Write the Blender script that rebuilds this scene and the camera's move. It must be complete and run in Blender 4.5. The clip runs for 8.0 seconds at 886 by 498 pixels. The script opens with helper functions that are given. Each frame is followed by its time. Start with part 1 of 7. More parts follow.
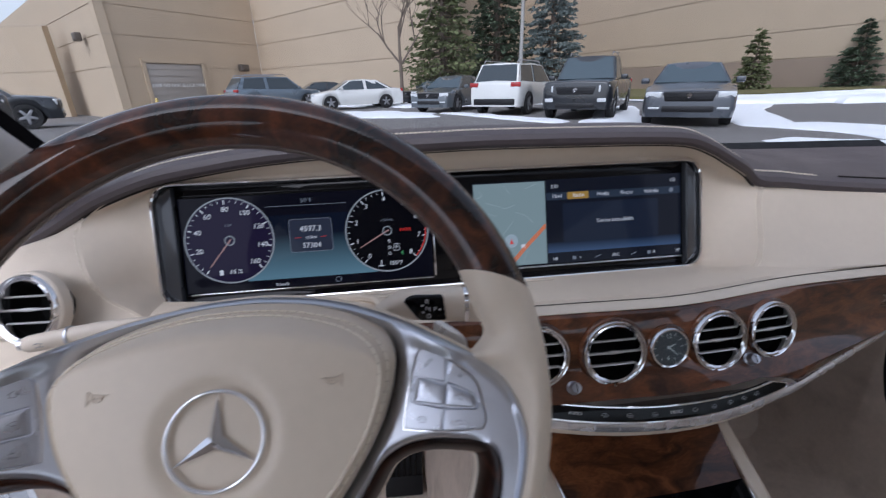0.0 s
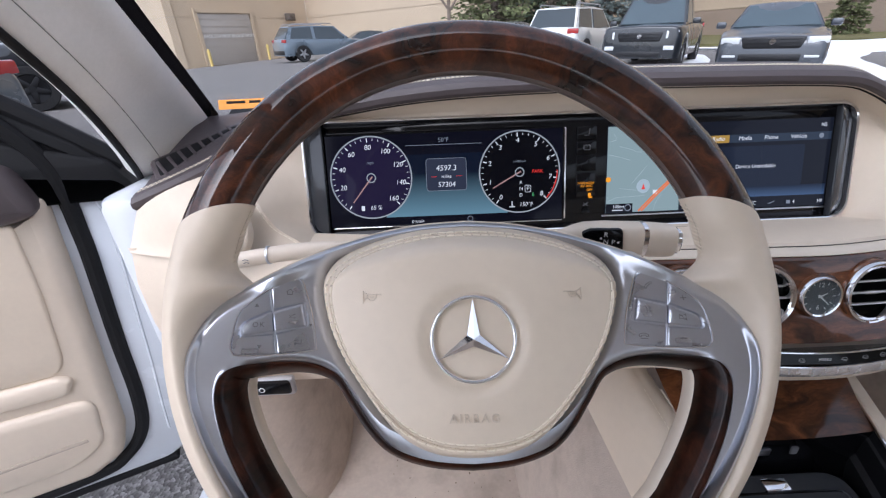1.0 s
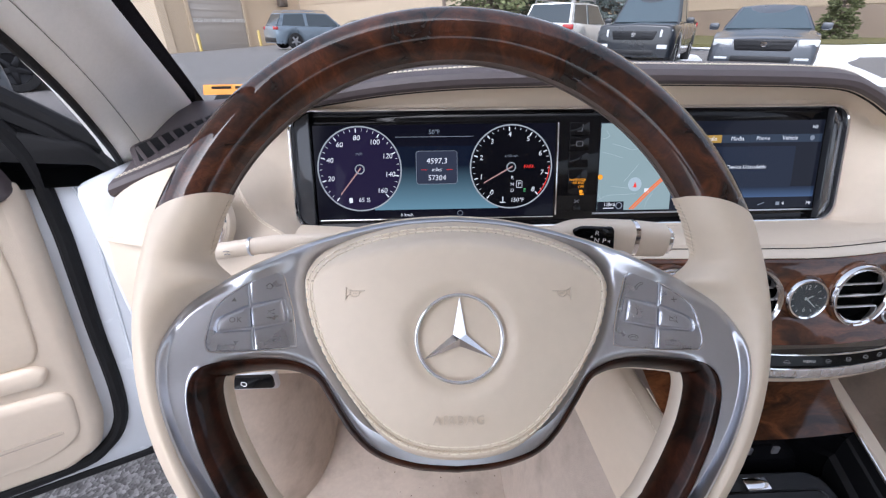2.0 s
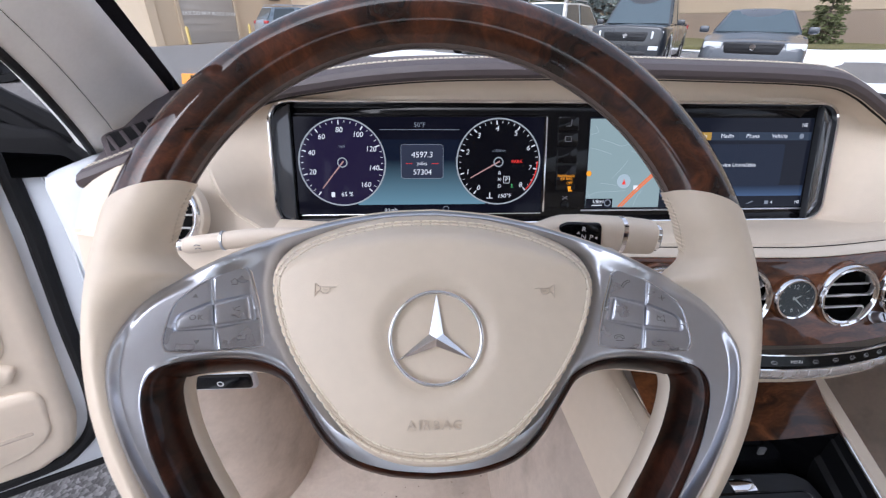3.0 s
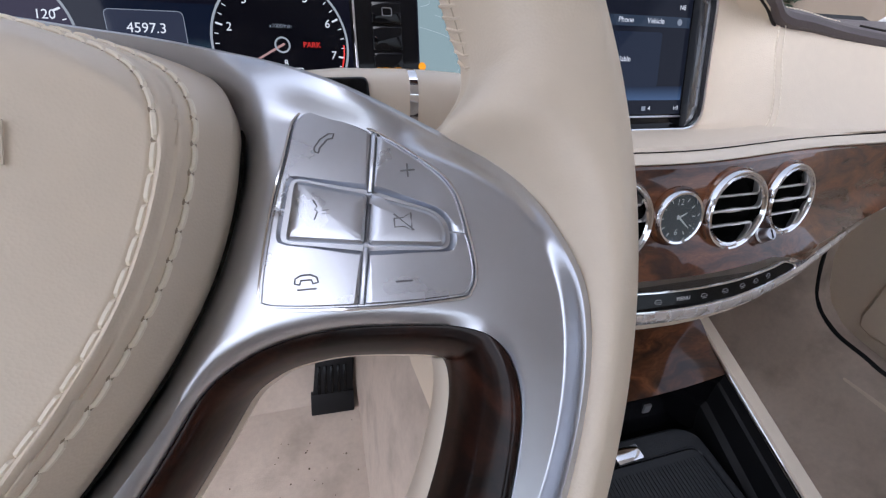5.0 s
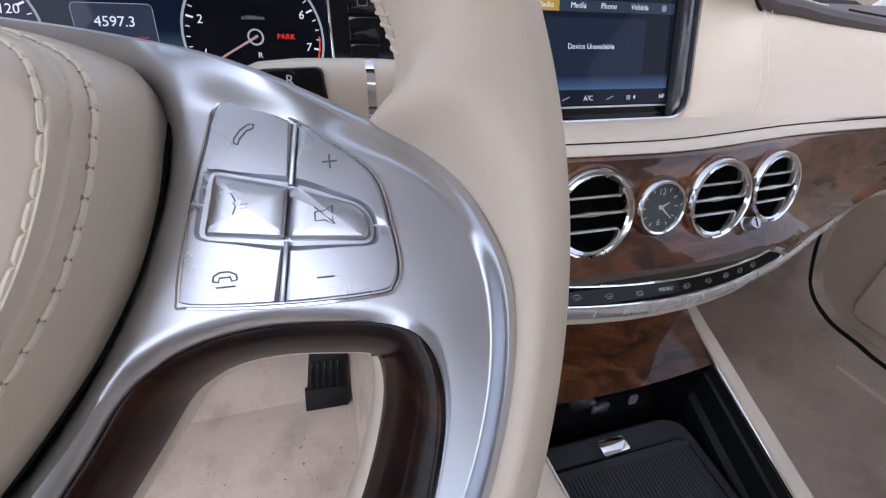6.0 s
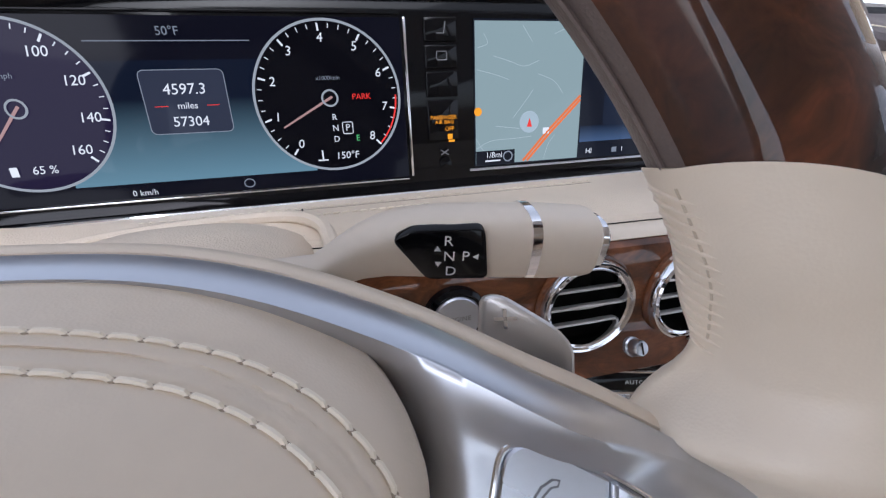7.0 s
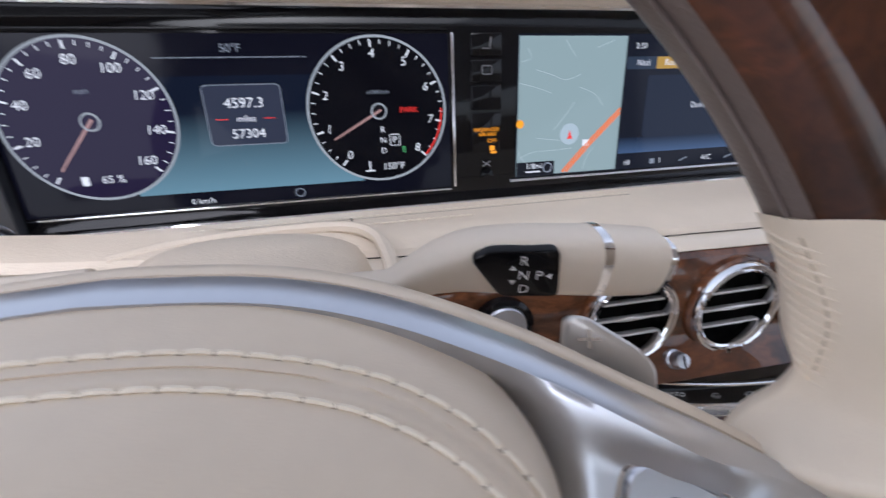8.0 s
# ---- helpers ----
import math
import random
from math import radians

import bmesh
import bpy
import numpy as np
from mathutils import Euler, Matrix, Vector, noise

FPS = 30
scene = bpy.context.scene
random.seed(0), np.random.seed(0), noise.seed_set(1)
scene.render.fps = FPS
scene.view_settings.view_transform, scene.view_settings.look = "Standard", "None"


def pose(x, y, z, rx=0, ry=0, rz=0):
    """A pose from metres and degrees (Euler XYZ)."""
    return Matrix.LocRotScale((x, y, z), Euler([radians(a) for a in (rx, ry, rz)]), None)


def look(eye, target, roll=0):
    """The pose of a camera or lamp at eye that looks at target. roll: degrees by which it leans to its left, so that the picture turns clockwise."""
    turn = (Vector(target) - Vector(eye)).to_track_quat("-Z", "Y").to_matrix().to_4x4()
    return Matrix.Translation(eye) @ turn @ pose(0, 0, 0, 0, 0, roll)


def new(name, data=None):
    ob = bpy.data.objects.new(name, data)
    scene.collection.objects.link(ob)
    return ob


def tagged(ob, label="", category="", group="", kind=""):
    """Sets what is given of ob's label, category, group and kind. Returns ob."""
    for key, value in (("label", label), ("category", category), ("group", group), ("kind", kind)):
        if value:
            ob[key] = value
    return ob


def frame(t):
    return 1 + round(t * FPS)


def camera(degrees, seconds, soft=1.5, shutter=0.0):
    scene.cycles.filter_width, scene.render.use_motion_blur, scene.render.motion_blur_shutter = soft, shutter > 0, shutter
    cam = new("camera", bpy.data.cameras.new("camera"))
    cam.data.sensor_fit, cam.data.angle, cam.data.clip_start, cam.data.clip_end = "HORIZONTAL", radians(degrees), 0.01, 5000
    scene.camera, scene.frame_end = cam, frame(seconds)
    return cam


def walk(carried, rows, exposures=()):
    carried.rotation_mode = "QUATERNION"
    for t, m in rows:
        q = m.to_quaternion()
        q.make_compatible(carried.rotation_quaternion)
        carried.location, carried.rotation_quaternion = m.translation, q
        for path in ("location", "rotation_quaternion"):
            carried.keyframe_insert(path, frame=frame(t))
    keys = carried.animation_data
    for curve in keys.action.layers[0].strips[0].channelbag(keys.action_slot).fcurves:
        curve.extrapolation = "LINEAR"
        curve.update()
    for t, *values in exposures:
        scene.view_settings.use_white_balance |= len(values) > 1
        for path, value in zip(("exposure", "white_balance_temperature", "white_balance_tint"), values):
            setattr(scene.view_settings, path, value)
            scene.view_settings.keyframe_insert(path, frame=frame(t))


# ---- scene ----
cam = camera(94.2, 8.0, soft=1.25, shutter=0.2)
WALK = [
    (0, pose(-0.0014, 0.0015, 1.0339, 68.30, 1.33, -7.60)),
    (0.2, pose(-0.0547, -0.0007, 1.0252, 66.70, 1.51, -5.62)),
    (0.5, pose(-0.1052, -0.0080, 1.0227, 63.38, 2.19, -1.86)),
    (1, pose(-0.1207, -0.0108, 1.0233, 62.53, 1.85, -1.76)),
    (2.5, pose(-0.1176, 0.0015, 1.0190, 61.37, -0.37, -2.64)),
    (3, pose(-0.1102, 0.0085, 1.0118, 61.40, -0.80, -3.26)),
    (3.2, pose(-0.0915, 0.0263, 0.9942, 61.69, -1.87, -5.64)),
    (3.5, pose(-0.0547, 0.0571, 0.9620, 60.28, -3.42, -8.74)),
    (3.7, pose(-0.0280, 0.0799, 0.9397, 60.09, -4.21, -11.36)),
    (4, pose(-0.0003, 0.1068, 0.9133, 59.67, -4.21, -13.97)),
    (4.2, pose(0.0080, 0.1113, 0.9085, 59.24, -3.83, -14.61)),
    (5.3, pose(0.0186, 0.1125, 0.9067, 57.30, -2.91, -16.04)),
    (5.5, pose(0.0262, 0.1118, 0.9056, 57.09, -2.90, -16.44)),
    (6, pose(0.0303, 0.1110, 0.9063, 56.90, -2.45, -16.05)),
    (6.3, pose(0.0241, 0.1114, 0.9107, 56.63, -2.23, -15.57)),
    (6.5, pose(0.0145, 0.1274, 0.9240, 56.41, -2.25, -15.08)),
    (6.7, pose(0.0006, 0.1557, 0.9390, 56.23, -2.23, -15.22)),
    (7, pose(-0.0158, 0.1831, 0.9525, 54.34, -2.27, -15.38)),
    (7.5, pose(-0.0187, 0.1854, 0.9555, 53.87, -3.05, -16.01)),
    (7.8, pose(-0.0205, 0.1854, 0.9555, 53.42, -3.66, -16.51)),
    (7.9, pose(-0.0269, 0.1856, 0.9573, 53.75, -3.27, -15.71)),
    (8, pose(-0.0400, 0.1867, 0.9618, 54.38, -2.00, -13.48)),
]
walk(cam, WALK, exposures=[(0, 0.41, 5700, 15), (0.6, 0.64, 5780, 15), (1.0, 1.0, 5850, 15), (2.5, 1.23, 5900, 15), (3.1, 1.13, 5900, 15), (3.5, 0.88, 5950, 15), (4.0, 0.98, 5950, 15), (6.3, 1.16, 5800, 15), (7.0, 1.10, 5880, 15), (8.0, 1.20, 5920, 15)])

# ---- light ----
world = bpy.data.worlds.new("overcast_sky")
scene.world = world
world.use_nodes = True
wn = world.node_tree.nodes
sky = wn.new("ShaderNodeTexSky")
sky.sky_type = "NISHITA"
sky.sun_disc = False
sky.sun_elevation, sky.sun_rotation = radians(52), radians(208)
sky.dust_density, sky.air_density, sky.ozone_density = 2.5, 1.0, 1.5
wn["Background"].inputs[1].default_value = 0.15
veil = wn.new("ShaderNodeHueSaturation")
veil.inputs["Saturation"].default_value = 0.28
world.node_tree.links.new(sky.outputs[0], veil.inputs["Color"])
world.node_tree.links.new(veil.outputs[0], wn["Background"].inputs[0])
sun_data = bpy.data.lights.new("sun", "SUN")
sun_data.energy, sun_data.angle, sun_data.color = 0.7, radians(60), (1.0, 0.985, 0.97)
sun = new("sun", sun_data)
sun.matrix_basis = look((0, 0, 0), (0.30, 0.56, -0.77))

# ---- small geometry kit: a shape is a pair of lists, points and faces ----
MW = {}


def shape():
    return [], []


def add(a, b, m=None):
    n = len(a[0])
    a[0].extend([(m @ Vector(p)) if m is not None else Vector(p) for p in b[0]])
    a[1].extend([tuple(i + n for i in f) for f in b[1]])
    return a


def moved(b, m):
    return add(shape(), b, m)


def part(name, geo, mat, parent=None, label="", smooth=35, local=False, kind=""):
    """One mesh object. Points are in the world unless local; parent: a thing or part."""
    m = MW[parent].inverted() if parent is not None and not local else Matrix()
    mesh = bpy.data.meshes.new(name)
    mesh.from_pydata([tuple(m @ Vector(p)) for p in geo[0]], [], geo[1])
    bm = bmesh.new()
    bm.from_mesh(mesh)
    bmesh.ops.remove_doubles(bm, verts=bm.verts, dist=1e-5)
    bmesh.ops.recalc_face_normals(bm, faces=bm.faces)
    bm.to_mesh(mesh)
    bm.free()
    if smooth:
        mesh.polygons.foreach_set("use_smooth", [True] * len(mesh.polygons))
        mesh.set_sharp_from_angle(angle=radians(smooth))
    mesh.materials.append(mat)
    ob = new(name, mesh)
    if parent is not None:
        ob.parent = parent
        MW[ob] = MW[parent]
    else:
        MW[ob] = Matrix()
    return tagged(ob, label=label, kind=kind)


def piece(name, mesh, m, parent):
    """Another object on a shared mesh, at the pose m in the parent's own space."""
    ob = new(name, mesh)
    ob.parent = parent
    ob.matrix_basis = m
    return ob


def thing(name, m, label, category, group="", kind=""):
    ob = new(name)
    ob.empty_display_size = 0.05
    ob.matrix_basis = m
    MW[ob] = m.copy()
    return tagged(ob, label=label, category=category, group=group, kind=kind)


def sheet(rows, close_u=False, close_v=False):
    """A surface through rows of points."""
    n, k = len(rows), len(rows[0])
    pts = [Vector(p) for r in rows for p in r]
    faces = []
    for i in range(n if close_u else n - 1):
        for j in range(k if close_v else k - 1):
            a, b = i, (i + 1) % n
            c, d = j, (j + 1) % k
            faces.append((a * k + c, a * k + d, b * k + d, b * k + c))
    return pts, faces


def capped(rows):
    """Closed rings joined into a solid, with both ends capped."""
    g = sheet(rows, close_v=True)
    k = len(rows[0])
    g[1].append(tuple(range(k)))
    g[1].append(tuple((len(rows) - 1) * k + i for i in reversed(range(k))))
    return g


def spline(pts, n, closed=False):
    """n points of a smooth curve through pts."""
    pts = [Vector(p) for p in pts]
    k, out = len(pts), []
    spans = k if closed else k - 1
    for s in range(n):
        u = s / (n if closed else n - 1) * spans
        i = min(int(u), spans - 1)
        f = u - i
        if closed:
            p = [pts[(i + o) % k] for o in (-1, 0, 1, 2)]
        else:
            p = [pts[min(max(i + o, 0), k - 1)] for o in (-1, 0, 1, 2)]
        out.append(0.5 * ((2 * p[1]) + (p[2] - p[0]) * f + (2 * p[0] - 5 * p[1] + 4 * p[2] - p[3]) * f * f + (3 * p[1] - p[0] - 3 * p[2] + p[3]) * f ** 3))
    return out


def inset(pts, d):
    """A closed plane outline (x, y) drawn in by d."""
    pts = [Vector(p[:2]) for p in pts]
    k = len(pts)
    area = sum(pts[i].x * pts[(i + 1) % k].y - pts[(i + 1) % k].x * pts[i].y for i in range(k))
    s = 1 if area > 0 else -1
    out = []
    for i in range(k):
        a, b = (pts[i] - pts[i - 1]), (pts[(i + 1) % k] - pts[i])
        a = a.normalized() if a.length > 1e-9 else b.normalized()
        b = b.normalized() if b.length > 1e-9 else a
        n = Vector((-(a.y + b.y), a.x + b.x))
        n = n.normalized() if n.length > 1e-6 else Vector((-a.y, a.x))
        c = max(n.dot(Vector((-a.y, a.x))), 0.5)
        out.append(pts[i] + n * (s * d / c))
    return out


def rounded(pts, r, seg=5):
    """A plane outline with rounded corners."""
    pts = [Vector(p[:2]) for p in pts]
    k, out = len(pts), []
    for i in range(k):
        p, a, b = pts[i], pts[i - 1], pts[(i + 1) % k]
        ra = min(r, (a - p).length * 0.48)
        rb = min(r, (b - p).length * 0.48)
        s, e = p + (a - p).normalized() * ra, p + (b - p).normalized() * rb
        for j in range(seg + 1):
            t = j / seg
            out.append((1 - t) ** 2 * s + 2 * t * (1 - t) * p + t * t * e)
    return out


def slab(pts, z0, z1, bevel=0.001, dome=0.0):
    """A plate on a plane outline from z0 to z1, its front edge rounded."""
    rows = [[(p[0], p[1], z0) for p in pts], [(p[0], p[1], z1 - bevel) for p in pts]]
    if bevel:
        for f in (0.3, 1.0):
            rows.append([(p.x, p.y, z1 - bevel * (1 - f) * (1 - f)) for p in inset(pts, bevel * f)])
    if dome:
        rows.append([(p.x, p.y, z1 + dome) for p in inset(pts, dome * 4 + bevel)])
    return capped(rows)


def tube(path, r, seg=8, closed=False, flat=1.0, cap=True):
    """A round bar along a path; r: one radius or one for each point."""
    path = [Vector(p) for p in path]
    k, rows, up = len(path), [], None
    for i, p in enumerate(path):
        a = path[i - 1] if (i or closed) else path[0]
        b = path[(i + 1) % k] if (i < k - 1 or closed) else path[-1]
        t = (b - a).normalized()
        if up is None:
            up = Vector((0, 0, 1)) if abs(t.z) < 0.9 else Vector((0, 1, 0))
        side = t.cross(up).normalized()
        up = side.cross(t).normalized()
        rr = r[i] if isinstance(r, (list, tuple)) else r
        rows.append([p + side * (math.cos(2 * math.pi * j / seg) * rr) + up * (math.sin(2 * math.pi * j / seg) * rr * flat) for j in range(seg)])
    if closed:
        return sheet(rows, close_u=True, close_v=True)
    return capped(rows) if cap else sheet(rows, close_v=True)


def lathe(profile, seg=48, close=False):
    """Turned about z from (radius, z) pairs."""
    rows = [[(r * math.cos(2 * math.pi * j / seg), r * math.sin(2 * math.pi * j / seg), z) for j in range(seg)] for r, z in profile]
    return sheet(rows, close_u=close, close_v=True)


def disc(r, z=0.0, seg=48):
    return [Vector((r * math.cos(2 * math.pi * j / seg), r * math.sin(2 * math.pi * j / seg), z)) for j in range(seg)], [tuple(range(seg))]


def box(c, s, b=0.0, seg=2):
    """A box with its middle at c and sides s, its edges rounded by b."""
    bm = bmesh.new()
    bmesh.ops.create_cube(bm, size=1.0, matrix=Matrix.LocRotScale(c, None, s))
    if b:
        bmesh.ops.bevel(bm, geom=bm.edges[:], offset=b, segments=seg, affect="EDGES", profile=0.5)
    bm.verts.index_update()
    g = [v.co.copy() for v in bm.verts], [tuple(v.index for v in f.verts) for f in bm.faces]
    bm.free()
    return g


def lettering(string, size, spacing=1.0, shear=0.0, depth=0.0, align="CENTER"):
    """Words as a shape in the xy plane, about the origin."""
    cu = bpy.data.curves.new("lettering", "FONT")
    cu.body, cu.size, cu.space_character, cu.shear, cu.extrude = string, size, spacing, shear, depth
    cu.align_x, cu.align_y, cu.resolution_u = align, "CENTER", 3
    ob = new("lettering", cu)
    me = bpy.data.meshes.new_from_object(ob)
    g = [v.co.copy() for v in me.vertices], [tuple(p.vertices) for p in me.polygons]
    bpy.data.objects.remove(ob)
    bpy.data.meshes.remove(me)
    bpy.data.curves.remove(cu)
    return g


def at(x, y, z=0.0, turn=0.0):
    return Matrix.Translation((x, y, z)) @ Matrix.Rotation(radians(turn), 4, "Z")


# ---- materials ----
def material(name, base, rough=0.5, metal=0.0, var=0.12, vscale=12.0, grain=0.0, gscale=400.0, gkind="noise", coat=0.0, dirt=0.0, dscale=3.0, island=0.0, spec=0.5, rvar=0.15, stretch=None):
    """A surface with its colour varied at two scales and a fine relief."""
    ma = bpy.data.materials.new(name)
    ma.use_nodes = True
    nt = ma.node_tree
    n, l = nt.nodes, nt.links.new
    p = n["Principled BSDF"]
    co = n.new("ShaderNodeTexCoord")
    src = co.outputs["Object"]
    if stretch:
        mp = n.new("ShaderNodeMapping")
        mp.inputs["Scale"].default_value = stretch
        l(src, mp.inputs[0])
        src = mp.outputs[0]
    big = n.new("ShaderNodeTexNoise")
    big.inputs["Scale"].default_value, big.inputs["Detail"].default_value = vscale, 6.0
    l(src, big.inputs["Vector"])
    small = n.new("ShaderNodeTexNoise")
    small.inputs["Scale"].default_value, small.inputs["Detail"].default_value = vscale * 11.0, 3.0
    l(src, small.inputs["Vector"])
    mixf = n.new("ShaderNodeMath")
    mixf.operation = "MULTIPLY_ADD"
    mixf.inputs[1].default_value = 0.35
    l(small.outputs[0], mixf.inputs[0])
    half = n.new("ShaderNodeMath")
    half.operation = "MULTIPLY"
    half.inputs[1].default_value = 0.65
    l(big.outputs[0], half.inputs[0])
    l(half.outputs[0], mixf.inputs[2])
    ramp = n.new("ShaderNodeMapRange")
    ramp.inputs[1].default_value, ramp.inputs[2].default_value = 0.3, 0.7
    ramp.inputs[3].default_value, ramp.inputs[4].default_value = 1.0 - var, 1.0 + var
    l(mixf.outputs[0], ramp.inputs[0])
    tint = n.new("ShaderNodeMix")
    tint.data_type, tint.blend_type = "RGBA", "MULTIPLY"
    tint.inputs[0].default_value = 1.0
    tint.inputs[6].default_value = (*base, 1)
    l(ramp.outputs[0], tint.inputs[7])
    col = tint.outputs[2]
    if dirt:
        spots = n.new("ShaderNodeTexNoise")
        spots.inputs["Scale"].default_value, spots.inputs["Detail"].default_value = dscale, 8.0
        l(src, spots.inputs["Vector"])
        cut = n.new("ShaderNodeMapRange")
        cut.inputs[1].default_value, cut.inputs[2].default_value = 0.5, 0.75
        cut.inputs[3].default_value, cut.inputs[4].default_value = 0.0, dirt
        l(spots.outputs[0], cut.inputs[0])
        soil = n.new("ShaderNodeMix")
        soil.data_type = "RGBA"
        l(cut.outputs[0], soil.inputs[0])
        l(col, soil.inputs[6])
        soil.inputs[7].default_value = (base[0] * 0.35, base[1] * 0.33, base[2] * 0.3, 1)
        col = soil.outputs[2]
    if island:
        geo = n.new("ShaderNodeNewGeometry")
        each = n.new("ShaderNodeMapRange")
        each.inputs[3].default_value, each.inputs[4].default_value = 1.0 - island, 1.0 + island
        l(geo.outputs["Random Per Island"], each.inputs[0])
        m2 = n.new("ShaderNodeMix")
        m2.data_type, m2.blend_type = "RGBA", "MULTIPLY"
        m2.inputs[0].default_value = 1.0
        l(col, m2.inputs[6])
        l(each.outputs[0], m2.inputs[7])
        col = m2.outputs[2]
    l(col, p.inputs["Base Color"])
    rr = n.new("ShaderNodeMapRange")
    rr.inputs[1].default_value, rr.inputs[2].default_value = 0.3, 0.7
    rr.inputs[3].default_value, rr.inputs[4].default_value = rough * (1 - rvar), min(1.0, rough * (1 + rvar))
    l(big.outputs[0], rr.inputs[0])
    l(rr.outputs[0], p.inputs["Roughness"])
    p.inputs["Metallic"].default_value = metal
    p.inputs["Specular IOR Level"].default_value = spec
    p.inputs["Coat Weight"].default_value = coat
    p.inputs["Coat Roughness"].default_value = 0.03
    if grain:
        if gkind == "cells":
            fine = n.new("ShaderNodeTexVoronoi")
            fine.inputs["Scale"].default_value = gscale
            out = fine.outputs["Distance"]
        else:
            fine = n.new("ShaderNodeTexNoise")
            fine.inputs["Scale"].default_value, fine.inputs["Detail"].default_value = gscale, 4.0
            out = fine.outputs[0]
        l(src, fine.inputs["Vector"])
        bump = n.new("ShaderNodeBump")
        bump.inputs["Strength"].default_value = 1.0
        bump.inputs["Distance"].default_value = grain
        l(out, bump.inputs["Height"])
        l(bump.outputs[0], p.inputs["Normal"])
    return ma


def burl(name, dark, light, scale=30.0, coat=1.0, stretch=(1, 1, 1)):
    """Lacquered burl walnut: swirling dark and light figure under a clear coat."""
    ma = bpy.data.materials.new(name)
    ma.use_nodes = True
    n, l = ma.node_tree.nodes, ma.node_tree.links.new
    p = n["Principled BSDF"]
    co = n.new("ShaderNodeMapping")
    co.inputs["Scale"].default_value = stretch
    l(n.new("ShaderNodeTexCoord").outputs["Object"], co.inputs[0])
    warp = n.new("ShaderNodeTexNoise")
    warp.inputs["Scale"].default_value, warp.inputs["Detail"].default_value = scale * 0.6, 3.0
    l(co.outputs[0], warp.inputs["Vector"])
    mixv = n.new("ShaderNodeMix")
    mixv.data_type = "VECTOR"
    mixv.inputs[0].default_value = 0.08
    l(co.outputs[0], mixv.inputs[4])
    l(warp.outputs[1], mixv.inputs[5])
    fig = n.new("ShaderNodeTexNoise")
    fig.inputs["Scale"].default_value, fig.inputs["Detail"].default_value, fig.inputs["Distortion"].default_value = scale, 7.0, 1.2
    l(mixv.outputs[1], fig.inputs["Vector"])
    fine = n.new("ShaderNodeTexNoise")
    fine.inputs["Scale"].default_value, fine.inputs["Detail"].default_value = scale * 14, 3.0
    l(mixv.outputs[1], fine.inputs["Vector"])
    ramp = n.new("ShaderNodeValToRGB")
    e = ramp.color_ramp.elements
    e[0].position, e[0].color = 0.34, (*dark, 1)
    e[1].position, e[1].color = 0.68, (*light, 1)
    mid = ramp.color_ramp.elements.new(0.5)
    mid.color = (*[0.6 * a + 0.4 * b for a, b in zip(dark, light)], 1)
    l(fig.outputs[0], ramp.inputs[0])
    mul = n.new("ShaderNodeMix")
    mul.data_type, mul.blend_type = "RGBA", "MULTIPLY"
    mul.inputs[0].default_value = 0.75
    l(ramp.outputs[0], mul.inputs[6])
    l(fine.outputs[0], mul.inputs[7])
    l(mul.outputs[2], p.inputs["Base Color"])
    p.inputs["Roughness"].default_value = 0.5
    p.inputs["Specular IOR Level"].default_value = 0.1
    p.inputs["Coat Weight"].default_value, p.inputs["Coat Roughness"].default_value = coat, 0.02
    return ma


def glowing(name, colour, strength=1.0, base=(0.003, 0.003, 0.004), rough=0.05):
    """A lit part of a screen."""
    ma = bpy.data.materials.new(name)
    ma.use_nodes = True
    p = ma.node_tree.nodes["Principled BSDF"]
    p.inputs["Base Color"].default_value = (*base, 1)
    p.inputs["Roughness"].default_value = rough
    p.inputs["Emission Color"].default_value = (*colour, 1)
    p.inputs["Emission Strength"].default_value = strength * 0.5
    p.inputs["Specular IOR Level"].default_value = 0.1
    return ma


def glow_fade(name, low, high, z0, z1, strength=1.0):
    """A screen whose picture fades from one colour at height z0 to another at z1."""
    ma = glowing(name, low, strength)
    n, l = ma.node_tree.nodes, ma.node_tree.links.new
    co = n.new("ShaderNodeTexCoord")
    sep = n.new("ShaderNodeSeparateXYZ")
    l(co.outputs["Object"], sep.inputs[0])
    mr = n.new("ShaderNodeMapRange")
    mr.inputs[1].default_value, mr.inputs[2].default_value = z0, z1
    l(sep.outputs[1], mr.inputs[0])
    mx = n.new("ShaderNodeMix")
    mx.data_type = "RGBA"
    l(mr.outputs[0], mx.inputs[0])
    mx.inputs[6].default_value, mx.inputs[7].default_value = (*low, 1), (*high, 1)
    l(mx.outputs[2], n["Principled BSDF"].inputs["Emission Color"])
    return ma


def glazing(name, tint=(0.9, 0.95, 0.95), gloss=0.02):
    """Thin clear glass: lets light through, and mirrors more at a slant."""
    ma = bpy.data.materials.new(name)
    ma.use_nodes = True
    n, l = ma.node_tree.nodes, ma.node_tree.links.new
    n.remove(n["Principled BSDF"])
    tr, gl, mx = n.new("ShaderNodeBsdfTransparent"), n.new("ShaderNodeBsdfGlossy"), n.new("ShaderNodeMixShader")
    tr.inputs[0].default_value = (*tint, 1)
    gl.inputs["Roughness"].default_value = gloss
    mx.inputs[0].default_value = 0.035
    l(tr.outputs[0], mx.inputs[1])
    l(gl.outputs[0], mx.inputs[2])
    l(mx.outputs[0], n["Material Output"].inputs[0])
    return ma


